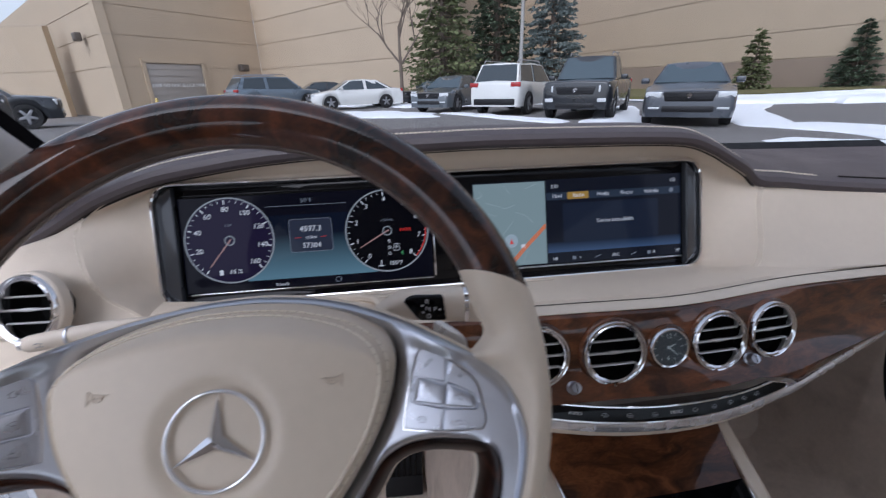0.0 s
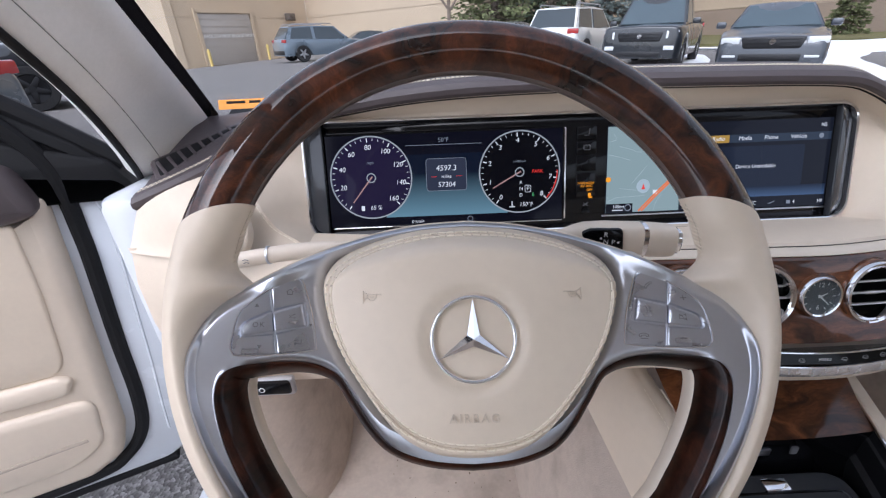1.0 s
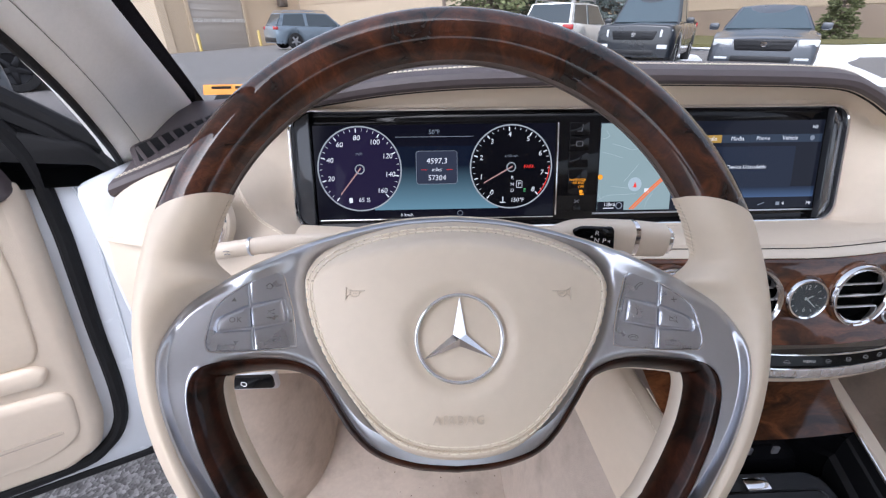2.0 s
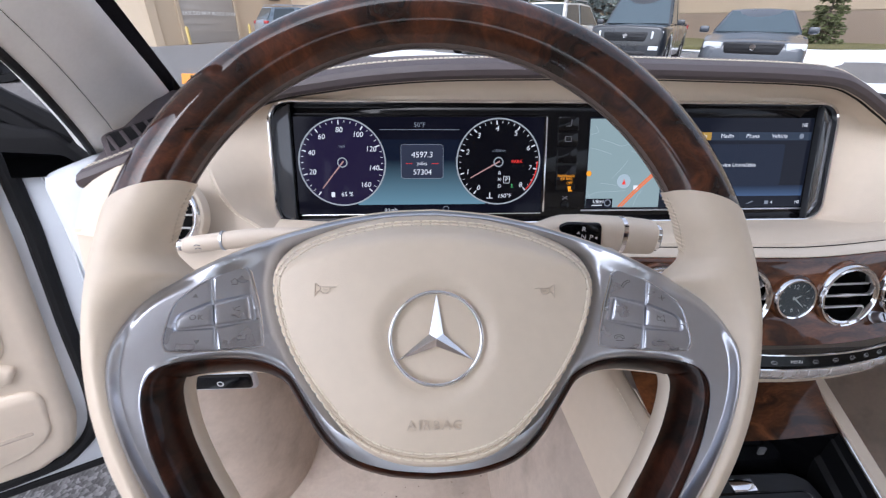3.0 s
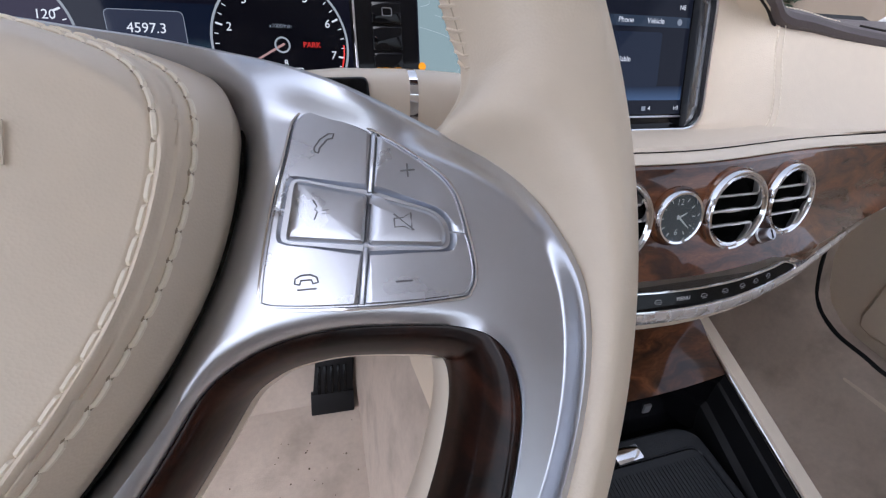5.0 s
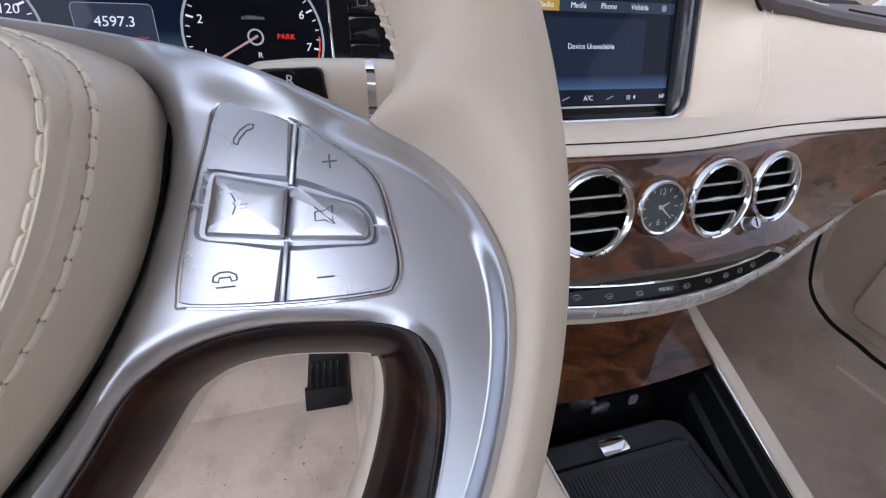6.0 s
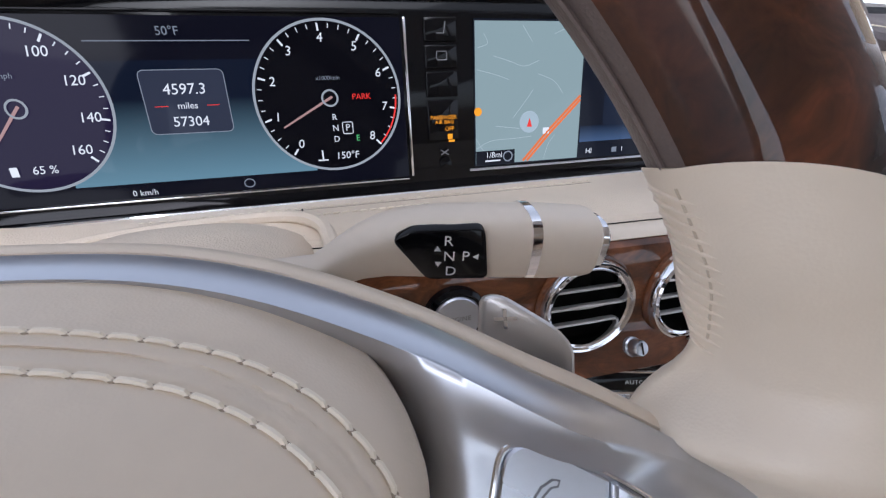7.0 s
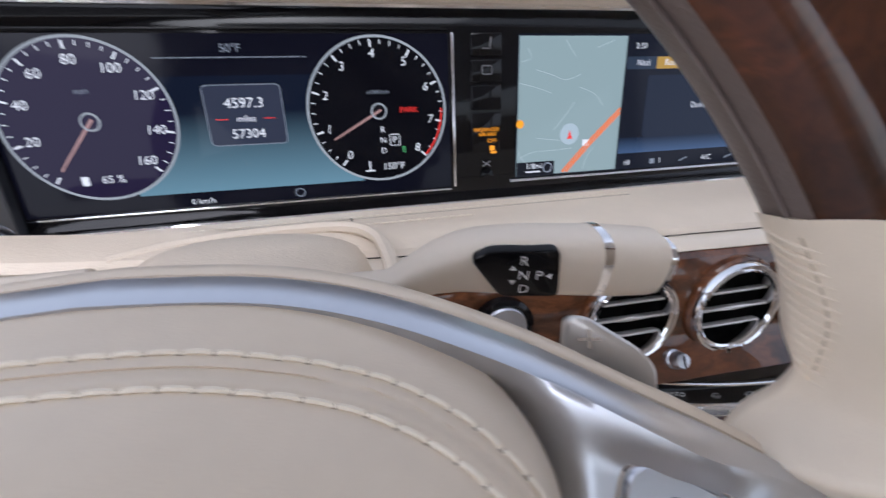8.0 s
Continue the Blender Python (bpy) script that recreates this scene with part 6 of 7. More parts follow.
part("screen_border", sheet([[a + Vector((-0.012, 0.006, -0.012)), a + Vector((0.0015, 0.016, 0.001))] for a in inn]), BLACK, body, "black border of the windscreen")
part("screen_border", sheet([[(x, 0.752 - 0.16 * max(0.0, (abs(x - 0.27) - 0.45)) ** 1.2, far_edge(x) - 0.010), (x, 0.790 - 0.16 * max(0.0, (abs(x - 0.27) - 0.45)) ** 1.2, min(far_edge(x), 0.915) + 0.006)] for x in [-0.47 + 0.037 * i for i in range(41)]]), BLACK_SOFT, body, "black border of the windscreen")
# unseen rear panes are kept nearly clear to brighten the cabin
REAR_GLASS = glazing("rear_clear_glass", (0.92, 0.94, 0.94))
GLASS_MAT = glazing("windscreen_glass", (0.95, 0.97, 0.97))
rows = []
for i in range(25):
    x = -0.50 + 1.54 * i / 24
    c = 0.06 * (1 - ((x - 0.27) / 0.77) ** 2)
    rows.append([(x, 0.80 + c, 0.86), (x * 0.985 + 0.004, 0.56 + c, 1.055), (0.27 + (x - 0.27) * 0.92, 0.32 + c, 1.205), (0.27 + (x - 0.27) * 0.86, 0.15 + c * 0.5, 1.30)])
ws = part("windscreen", sheet(rows), GLASS_MAT, body, "clear windscreen")
ws.visible_shadow = False
part("warning_label", moved(slab(rounded([(-0.040, -0.010), (0.034, -0.010), (0.034, 0.006), (-0.040, 0.006)], 0.001, 2), 0, 0.0006, 0), Matrix.Translation((-0.430, 0.712, 0.935)) @ Euler((radians(62), 0, radians(4))).to_matrix().to_4x4()), material("orange_label", (0.85, 0.30, 0.01), 0.5, var=0.04), body, "orange warning label with dark bars")
part("label_bars", moved(add(box((-0.012, 0.001, 0.001), (0.030, 0.004, 0.0004)), box((0.018, 0.001, 0.001), (0.018, 0.004, 0.0004))), Matrix.Translation((-0.430, 0.712, 0.935)) @ Euler((radians(62), 0, radians(4))).to_matrix().to_4x4()), GAP, body)

# defroster grille at the end of the dash
GR = Matrix(((0.60, 0.62, 0.0, -0.448), (-0.60, 0.77, 0.0, 0.562), (-0.30, 0.33, 0.9, 0.8905), (0, 0, 0, 1)))
grille = thing("side_defroster", Matrix.Translation((-0.44, 0.53, 0.88)), "dark slatted defroster grille in the brown dash top", "vent grille")
gout = rounded([(-0.034, -0.052), (0.016, -0.060), (0.030, 0.060), (-0.004, 0.074)], 0.010, 4)
part("grille_frame", moved(slab(gout, -0.006, 0.004, 0.002), GR), BROWN, grille, "brown frame")
part("grille_well", moved(slab(inset(gout, 0.006), -0.004, 0.0046, 0.0002), GR), BLACK_SOFT, grille)
for i in range(8):
    y = -0.046 + 0.0145 * i
    part("slat", moved(box((0.001 + 0.010 * i / 8, y, 0.0058), (0.040 - 0.0012 * i, 0.0042, 0.0022), 0.0008), GR), BROWN, grille)

# roof, rear and passenger's side
part("headliner", slab([(-0.34, 0.17), (-0.40, -0.10), (-0.53, -0.60), (-0.53, -1.93), (1.07, -1.93), (1.07, -0.60), (0.94, -0.10), (0.88, 0.17)], 1.285, 1.315, 0.004), HEADLINER, body, "pale headliner")
part("rear_wall", box((0.27, -1.92, 0.55), (1.60, 0.04, 0.90)), CREAM, body)
part("rear_window", box((0.27, -1.92, 1.15), (1.60, 0.01, 0.30)), REAR_GLASS, body, "unseen rear window, kept clear to let light in")
part("rear_side_window", box((-0.53, -1.30, 1.10), (0.01, 1.22, 0.50)), REAR_GLASS, body, "unseen rear side window, kept clear to let light in")
part("rear_side_window", box((1.07, -1.30, 1.10), (0.01, 1.22, 0.50)), REAR_GLASS, body, "unseen rear side window, kept clear to let light in")
part("b_pillar", box((-0.52, -0.62, 0.75), (0.05, 0.14, 1.22), 0.02), HEADLINER, body)
part("b_pillar", box((1.06, -0.62, 0.75), (0.05, 0.14, 1.22), 0.02), HEADLINER, body)
part("rear_side", box((-0.54, -1.30, 0.50), (0.05, 1.25, 0.75), 0.02), CREAM, body)
part("rear_side", box((1.08, -1.30, 0.50), (0.05, 1.25, 0.75), 0.02), CREAM, body)
part("sill", box((-0.565, -0.02, 0.20), (0.075, 1.20, 0.12), 0.02), WHITE_PAINT, body, "white door sill")
part("kick_panel", box((-0.525, 0.78, 0.48), (0.02, 0.42, 0.62), 0.008), CREAM_DARK, body, "carpeted kick panel")
rows = []
for i in range(15):
    z = 0.12 + 0.46 * i / 14
    k = 0.045 * (i / 14) ** 1.5
    rows.append(spline([(-0.510, 0.47, z), (-0.465 - k, 0.475, z), (-0.415 - k, 0.51, z), (-0.372 - k, 0.58, z), (-0.355 - k, 0.68, z), (-0.365 - k, 0.86, z), (-0.40 - k, 0.95, z)], 20))
part("carpet_hump", sheet(rows), CARPET, body, "carpeted hump beside the footwell", smooth=60)
part("door_post", box((-0.540, 0.57, 0.50), (0.060, 0.13, 0.70), 0.02), WHITE_PAINT, body, "white front door post")
part("front_wing", box((-0.60, 1.05, 0.55), (0.10, 0.75, 0.62), 0.03), WHITE_PAINT, body)
part("bonnet", sheet([[(x, 0.84, 0.855), (x, 1.2, 0.84 - 0.1 * ((x - 0.27) / 0.8) ** 2), (x, 1.7, 0.76 - 0.1 * ((x - 0.27) / 0.8) ** 2), (x, 2.0, 0.62)] for x in [-0.55 + 0.082 * i for i in range(21)]]), WHITE_PAINT, body, "white bonnet")

# passenger's door, shut
pdoor = thing("passenger_door", Matrix.Translation((1.04, 0.0, 0.25)), "closed passenger door with cream trim and pocket", "car door")
part("trim_panel", box((1.045, 0.02, 0.60), (0.05, 1.16, 0.60), 0.02), CREAM, pdoor, "cream door trim")
part("door_pocket", box((1.010, 0.05, 0.46), (0.05, 0.86, 0.16), 0.03), CREAM, pdoor, "cream door pocket")
# solid darker block: its colour stands for the shade inside the pocket
part("pocket_opening_shade", box((0.995, 0.30, 0.475), (0.03, 0.25, 0.06), 0.012), CREAM_DARK, pdoor)
part("door_seal", tube(spline([(0.985, 0.62, 0.72), (0.988, 0.595, 0.56), (0.990, 0.582, 0.480), (0.990, 0.551, 0.399), (0.990, 0.496, 0.358), (0.990, 0.431, 0.347), (0.990, 0.30, 0.338), (0.990, -0.4, 0.335)], 40), 0.0042, 8), BLACK_SOFT, pdoor, "black rubber seal")
part("sill_plate", box((1.000, -0.05, 0.285), (0.05, 0.98, 0.035), 0.012), CREAM_PLASTIC, pdoor, "cream sill plate")
SEAL_Z = [(-0.6, 0.335), (0.30, 0.338), (0.431, 0.347), (0.496, 0.358), (0.551, 0.399), (0.582, 0.480), (0.595, 0.56), (0.62, 0.72), (1.0, 0.76)]
rows = []
for y in [-0.6 + 0.06 * i for i in range(17)] + [0.38 + 0.02 * i for i in range(30)]:
    p, q = next((p, q) for p, q in zip(SEAL_Z, SEAL_Z[1:]) if y <= q[0])
    z = p[1] + (q[1] - p[1]) * (y - p[0]) / (q[0] - p[0])
    rows.append([(0.80, y, 0.130), (0.88, y, 0.139), (0.93, y, 0.160), (0.958, y, 0.20), (0.972, y, 0.27 if z > 0.3 else z), (0.982, y, z - 0.02), (0.990, y, z), (1.04, y, z + 0.004)])
part("carpet_side", sheet(rows), CARPET, body, "beige carpet up to the door seal", smooth=60)

# ---- driver's door, standing open; local x along the door from its hinge, z up, y to the cabin ----
DOOR = Matrix.Translation((-0.600, 0.600, 0.0)) @ Matrix(((-0.9025, 0.4305, 0, 0), (-0.4305, -0.9025, 0, 0), (0, 0, 1, 0), (0, 0, 0, 1)))
door = thing("driver_door", DOOR @ Matrix.Translation((0.5, 0, 0.28)), "open driver door, white with cream trim and black seal", "car door")
MW[door] = DOOR @ Matrix.Translation((0.5, 0, 0.28))
UP = Matrix(((1, 0, 0, 0), (0, 0, 1, 0), (0, 1, 0, 0), (0, 0, 0, 1)))


def on_door(g):
    return moved(g, DOOR @ UP)


shell = rounded([(-0.03, 0.40), (0.05, 0.30), (0.10, 0.268), (1.10, 0.272), (1.12, 0.88), (-0.03, 0.84)], 0.03, 5)
part("door_shell", on_door(slab(shell, -0.10, 0.0, 0.008)), WHITE_PAINT, door, "white painted door shell")
part("shell_crease", moved(tube(spline([(0.040, 0.0, 0.84), (0.030, 0.0, 0.80), (0.033, 0.0, 0.73), (0.040, 0.0, 0.66), (0.055, 0.0, 0.52), (0.070, 0.0, 0.40), (0.075, 0.0, 0.35)], 24), 0.0022, 6), DOOR), WHITE_PAINT, door, "pressed crease in the shell")
trim = rounded([(0.084, 0.835), (0.094, 0.727), (0.106, 0.621), (0.120, 0.497), (0.130, 0.405), (0.150, 0.345), (0.200, 0.318), (1.08, 0.315), (1.08, 0.86), (0.09, 0.84)], 0.014, 4)
part("door_trim", on_door(slab(trim, -0.01, 0.032, 0.018)), CREAM, door, "cream leather door trim")
part("trim_insert", on_door(slab(rounded([(0.122, 0.815), (0.132, 0.70), (0.150, 0.585), (0.165, 0.562), (1.05, 0.60), (1.05, 0.83)], 0.012, 5), 0.02, 0.037, 0.004)), CREAM_SOFT, door, "lighter cream insert")
part("armrest", on_door(slab(rounded([(0.150, 0.548), (0.165, 0.522), (1.05, 0.56), (1.05, 0.592), (0.165, 0.560)], 0.008, 5), 0.02, 0.043, 0.006)), CREAM, door, "cream armrest ledge")
part("door_pocket", on_door(slab(rounded([(0.140, 0.500), (0.158, 0.395), (0.215, 0.365), (1.05, 0.37), (1.05, 0.54)], 0.03, 6), 0.02, 0.039, 0.006)), CREAM, door, "cream door pocket")
# darker strip laid on the pocket, coloured like the shade of a groove
part("pocket_groove_shade", on_door(slab(rounded([(0.175, 0.415), (0.30, 0.41), (1.0, 0.425), (1.0, 0.432), (0.30, 0.418), (0.176, 0.423)], 0.002, 2), 0.03, 0.0394, 0.0003)), CREAM_DARK, door)
seal = [(0.150, 0.012, 1.02), (0.100, 0.008, 0.945), (0.066, 0.004, 0.875), (0.067, 0.0, 0.77), (0.074, 0.0, 0.69), (0.086, 0.0, 0.575), (0.097, 0.0, 0.45), (0.115, 0.0, 0.372), (0.155, 0.0, 0.322), (0.22, 0.0, 0.300), (0.5, 0.0, 0.296), (1.10, 0.0, 0.296)]
part("door_seal", moved(tube(spline(seal, 60), 0.0115, 10), DOOR), BLACK_SOFT, door, "thick black rubber door seal")
part("lower_rubber", moved(box((0.60, -0.02, 0.272), (1.04, 0.05, 0.016), 0.005), DOOR), BLACK_SOFT, door, "black rubber along the door's foot")
part("belt_moulding", on_door(slab(rounded([(-0.035, 0.815), (-0.018, 0.815), (0.0, 0.843), (0.10, 0.862), (1.10, 0.90), (1.10, 0.955), (0.14, 0.93), (0.0, 0.878)], 0.006, 3), -0.06, 0.012, 0.006)), BLACK_SOFT, door, "black window belt")
part("window_frame", moved(tube([(-0.015, -0.02, 0.865), (0.05, -0.015, 0.925), (0.24, 0.0, 1.09), (0.45, 0.02, 1.20), (0.70, 0.05, 1.28), (1.05, 0.06, 1.30)], 0.016, 10), DOOR), BLACK_SOFT, door, "black window frame")
part("trim_cap", on_door(slab(rounded([(0.086, 0.825), (0.125, 0.815), (1.08, 0.84), (1.08, 0.93), (0.16, 0.915), (0.10, 0.885)], 0.014, 4), 0.0, 0.052, 0.012)), BROWN, door, "dark brown upper trim")
part("mirror_sail", on_door(slab(rounded([(-0.02, 0.845), (0.10, 0.880), (0.22, 0.93), (0.21, 1.03), (0.10, 0.96), (0.03, 0.905)], 0.006, 3), -0.03, 0.004, 0.004)), BLACK_SOFT, door, "black mirror triangle")
part("hinge", moved(box((0.0, 0.008, 0.755), (0.022, 0.022, 0.115), 0.006), DOOR), SILVER, door, "steel hinge")
for z in (0.795, 0.715):
    part("hinge_bolt", moved(lathe([(0.010, -0.002), (0.010, 0.008), (0.007, 0.011), (0.0002, 0.011)], 18), DOOR @ Matrix.Translation((0.0, 0.018, z)) @ Euler((radians(-90), 0, 0)).to_matrix().to_4x4()), SILVER, door, "steel bolt")

# ---- outside: the lot, the building, trees and parked cars ----
def gz(x, y):
    """Height of the ground."""
    f = min(1.0, max(0.0, (y - 16) / 16.0))
    return -0.06 * min(14, max(0.0, -x - 7)) * f + 0.020 * min(30, max(0.0, x - 9))


def stony(name, dark, light, scale):
    """Worn asphalt: stones of many greys in a dark binder, with broad damp stains."""
    ma = material(name, dark, 0.8, var=0.2, vscale=0.8, grain=0.004, gscale=scale, gkind="cells", dirt=0.3, dscale=0.5)
    n, l = ma.node_tree.nodes, ma.node_tree.links.new
    p = n["Principled BSDF"]
    base = p.inputs["Base Color"].links[0].from_socket
    co = n.new("ShaderNodeTexCoord")
    cell = n.new("ShaderNodeTexVoronoi")
    cell.inputs["Scale"].default_value = scale
    l(co.outputs["Object"], cell.inputs["Vector"])
    sep = n.new("ShaderNodeSeparateColor")
    l(cell.outputs["Color"], sep.inputs[0])
    ramp = n.new("ShaderNodeMapRange")
    ramp.inputs[1].default_value, ramp.inputs[2].default_value = 0.35, 1.0
    ramp.inputs[3].default_value, ramp.inputs[4].default_value = 0.0, 0.8
    l(sep.outputs[0], ramp.inputs[0])
    mx = n.new("ShaderNodeMix")
    mx.data_type = "RGBA"
    l(ramp.outputs[0], mx.inputs[0])
    l(base, mx.inputs[6])
    mx.inputs[7].default_value = (*light, 1)
    l(mx.outputs[2], p.inputs["Base Color"])
    return ma


ASPHALT = stony("stony_asphalt", (0.105, 0.098, 0.094), (0.34, 0.325, 0.315), 105)
SNOW = material("old_snow", (0.80, 0.82, 0.85), 0.7, var=0.06, vscale=2.0, grain=0.02, gscale=14, dirt=0.12, dscale=1.5)
GRASS = material("winter_grass", (0.13, 0.12, 0.045), 0.9, var=0.3, vscale=1.0, grain=0.03, gscale=40)
TAN = material("tan_concrete_panel", (0.50, 0.40, 0.29), 0.85, var=0.06, vscale=0.35, grain=0.004, gscale=30, dirt=0.06, dscale=0.6)
TAN_LOW = material("brown_block", (0.31, 0.24, 0.185), 0.88, var=0.10, vscale=0.8, grain=0.006, gscale=25)
JOINT = material("panel_joint", (0.45, 0.37, 0.28), 0.85, var=0.08, vscale=0.5)
DOOR_GREY = material("grey_dock_door", (0.36, 0.33, 0.30), 0.6, var=0.06, vscale=0.6, dirt=0.1)
YELLOW = material("yellow_post", (0.62, 0.47, 0.16), 0.6, var=0.1)
STEEL = material("galvanised_steel", (0.36, 0.35, 0.33), 0.5, 0.3, var=0.1, vscale=4)
TYRE = material("tyre_rubber", (0.014, 0.014, 0.015), 0.8, var=0.15, vscale=30)
ALLOY = material("alloy_rim", (0.42, 0.42, 0.44), 0.35, 0.9, var=0.06)
RIM_BLACK = material("black_rim", (0.02, 0.02, 0.022), 0.4, 0.5, var=0.1)
CAR_GLASS = material("dark_car_glass", (0.030, 0.042, 0.050), 0.06, var=0.05, spec=0.8)
SCREEN_GLASS = material("pale_windscreen", (0.055, 0.080, 0.095), 0.08, var=0.06, spec=0.9)
LAMP_CLEAR = material("headlamp_lens", (0.60, 0.62, 0.64), 0.12, var=0.05, coat=0.5)
LAMP_RED = material("tail_lamp_lens", (0.35, 0.02, 0.02), 0.2, var=0.08, coat=0.5)
BARK = material("grey_bark", (0.16, 0.125, 0.10), 0.9, var=0.25, vscale=8, grain=0.01, gscale=30)
NEEDLE_G = material("green_needles", (0.125, 0.140, 0.060), 0.75, var=0.25, vscale=1.5, island=0.35)
NEEDLE_D = material("dark_green_needles", (0.060, 0.085, 0.048), 0.75, var=0.25, vscale=1.5, island=0.35)
NEEDLE_B = material("blue_needles", (0.150, 0.180, 0.170), 0.75, var=0.25, vscale=1.5, island=0.35)

xs = [-400, -150, -80] + [-60 + 3 * i for i in range(41)] + [80, 150, 400]
ysg = [-400, -150, -60, -30] + [-20 + 3 * i for i in range(35)] + [120, 200, 400]
part("ground", sheet([[(x, y, gz(x, y)) for y in ysg] for x in xs]), ASPHALT, None, kind="structure")
tagged(bpy.data.objects["ground"], label="damp grey asphalt of the parking lot", category="ground")


def patch(name, pts, mat, height, label, category, seed=1, n=90, rag=0.25):
    """A low uneven heap or sheet on the ground inside a rough outline."""
    rnd = random.Random(seed)
    line = spline([(*p, 0) for p in pts], n, closed=True)
    c = sum(line, Vector((0, 0, 0))) / n
    jit = [1 + rag * (noise.noise((p.x * 0.9, p.y * 0.9, seed)) + 0.5 * noise.noise((p.x * 3, p.y * 3, seed))) for p in line]
    rows = []
    for s, h in ((1.0, -0.02), (0.985, 0.35), (0.94, 0.7), (0.8, 0.9), (0.55, 1.0), (0.25, 1.0), (0.02, 1.0)):
        row = []
        for p, j in zip(line, jit):
            q = c + (p - c) * (s * j)
            row.append((q.x, q.y, gz(q.x, q.y) + height * h * (0.75 + 0.5 * noise.noise((q.x * 1.3, q.y * 1.3, seed + 7)))))
        rows.append(row)
    ob = part(name, sheet(rows, close_v=True), mat, None, kind="stuff")
    return tagged(ob, label=label, category=category)


def island(name, pts, mat, height, label, category):
    """A flat raised bed."""
    line = [Vector((*p, 0)) for p in pts]
    rows = [[(p.x, p.y, gz(p.x, p.y) + h) for p in line] for h in (-0.1, height)]
    return tagged(part(name, capped(rows), mat, None, kind="structure"), label=label, category=category)


# building: stacked bands of panels with recessed joints
def banded_wall(name, p, q, z0, heights, thick=0.6, low=None):
    """A wall from p to q in plan; heights: tops of its bands."""
    p, q = Vector((*p, 0)), Vector((*q, 0))
    d = (q - p)
    ln = d.length
    ang = math.atan2(d.y, d.x)
    w = thing(name, Matrix.Translation((p.x, p.y, 0)) @ Matrix.Rotation(ang, 4, "Z"), "tan panelled wall of the large building", "wall", kind="structure")
    z = z0
    for i, h in enumerate(heights):
        mat = TAN_LOW if (low and i == 0) else TAN
        n = 1
        for k in range(n):
            a, b = ln * k / n, ln * (k + 1) / n
            part("panel", box(((a + b) / 2, thick / 2, (z + h) / 2), (b - a - 0.02, thick, h - z - 0.07), 0.0), mat, w, local=True, smooth=0)
        part("joint", box((ln / 2, thick / 2 + 0.03, h), (ln, thick - 0.02, 0.09)), JOINT, w, local=True, smooth=0)
        z = h
    return w


banded_wall("wall_dock", (-20.0, 36.4), (-12.15, 47.3), -0.9, [2.9, 5.1, 7.1, 9.7])
banded_wall("wall_rear", (-12.15, 47.3), (4.5, 28.1), -0.7, [2.9, 5.1, 7.1, 9.5, 12.0])
banded_wall("wall_long", (15.4, 58.8), (31.5, 2.0), 0.1, [2.05, 3.6, 6.2, 9.2, 13.0], low=True)
banded_wall("wall_side", (-49.0, 67.5), (-20.0, 36.4), -1.0, [2.9, 5.1, 7.1, 9.7])
banded_wall("wall_low", (-58.0, 46.5), (-28.0, 42.9), -1.0, [2.9, 6.4])
banded_wall("wall_link", (4.5, 28.6), (15.4, 58.8), -0.3, [2.9, 5.1, 7.1, 9.5, 12.0])
# dock door
ddir = Vector((-12.15 + 20.0, 47.3 - 36.4, 0)).normalized()
dang = math.atan2(ddir.y, ddir.x)
gdoor = thing("dock_door", Matrix.Translation((-17.25, 40.22, -0.62)) @ Matrix.Rotation(dang, 4, "Z"), "grey roller door with white lettering in the tan wall", "roller door")
part("door_leaf", box((0, -0.05, 1.9), (4.6, 0.12, 3.8), 0.01), DOOR_GREY, gdoor, "grey door leaf", local=True)
for k in range(7):
    part("door_rib", box((0, -0.12, 0.4 + 0.5 * k), (4.6, 0.03, 0.05)), DOOR_GREY, gdoor, local=True)
part("door_frame", add(add(box((-2.45, -0.08, 1.95), (0.25, 0.25, 4.0)), box((2.45, -0.08, 1.95), (0.25, 0.25, 4.0))), box((0, -0.08, 4.0), (5.1, 0.25, 0.3))), TAN, gdoor, "tan door surround", local=True)
part("door_lettering", moved(lettering("PLEASE DO NOT BLOCK DOOR", 0.36, 1.0, depth=0.01), Matrix.Translation((0, -0.16, 2.15)) @ Euler((radians(90), 0, 0)).to_matrix().to_4x4()), PRINT, gdoor, "white painted lettering", local=True)
for s in (-2.75, 2.75):
    q = Matrix.Translation((-17.25, 40.22, -0.62)) @ Matrix.Rotation(dang, 4, "Z") @ Vector((s, -1.2, 0))
    post = thing("bollard", Matrix.Translation((q.x, q.y, gz(q.x, q.y))), "yellow steel guard post beside the dock door", "bollard", "guard posts")
    part("post", lathe([(0.11, -0.1), (0.11, 1.15), (0.08, 1.25), (0.001, 1.28)], 16), YELLOW, post, local=True)
for p, a in (((-17.6, 41.2, 5.6), dang), ((-23.3, 39.5, 5.2), math.atan2(36.4 - 67.5, 29.0)), ((-13.3, 45.2, 3.0), dang)):
    lamp = thing("wall_lamp", Matrix.Translation(p) @ Matrix.Rotation(a, 4, "Z"), "brown box lamp fixed to the tan wall", "wall lamp", "wall lamps")
    part("lamp_box", moved(slab(rounded([(-0.45, -0.3), (0.45, -0.3), (0.45, 0.3), (-0.45, 0.3)], 0.05, 2), 0, 0.45, 0.08), Euler((radians(90), 0, 0)).to_matrix().to_4x4()), material("lamp_brown", (0.10, 0.08, 0.065), 0.5), lamp, local=True)

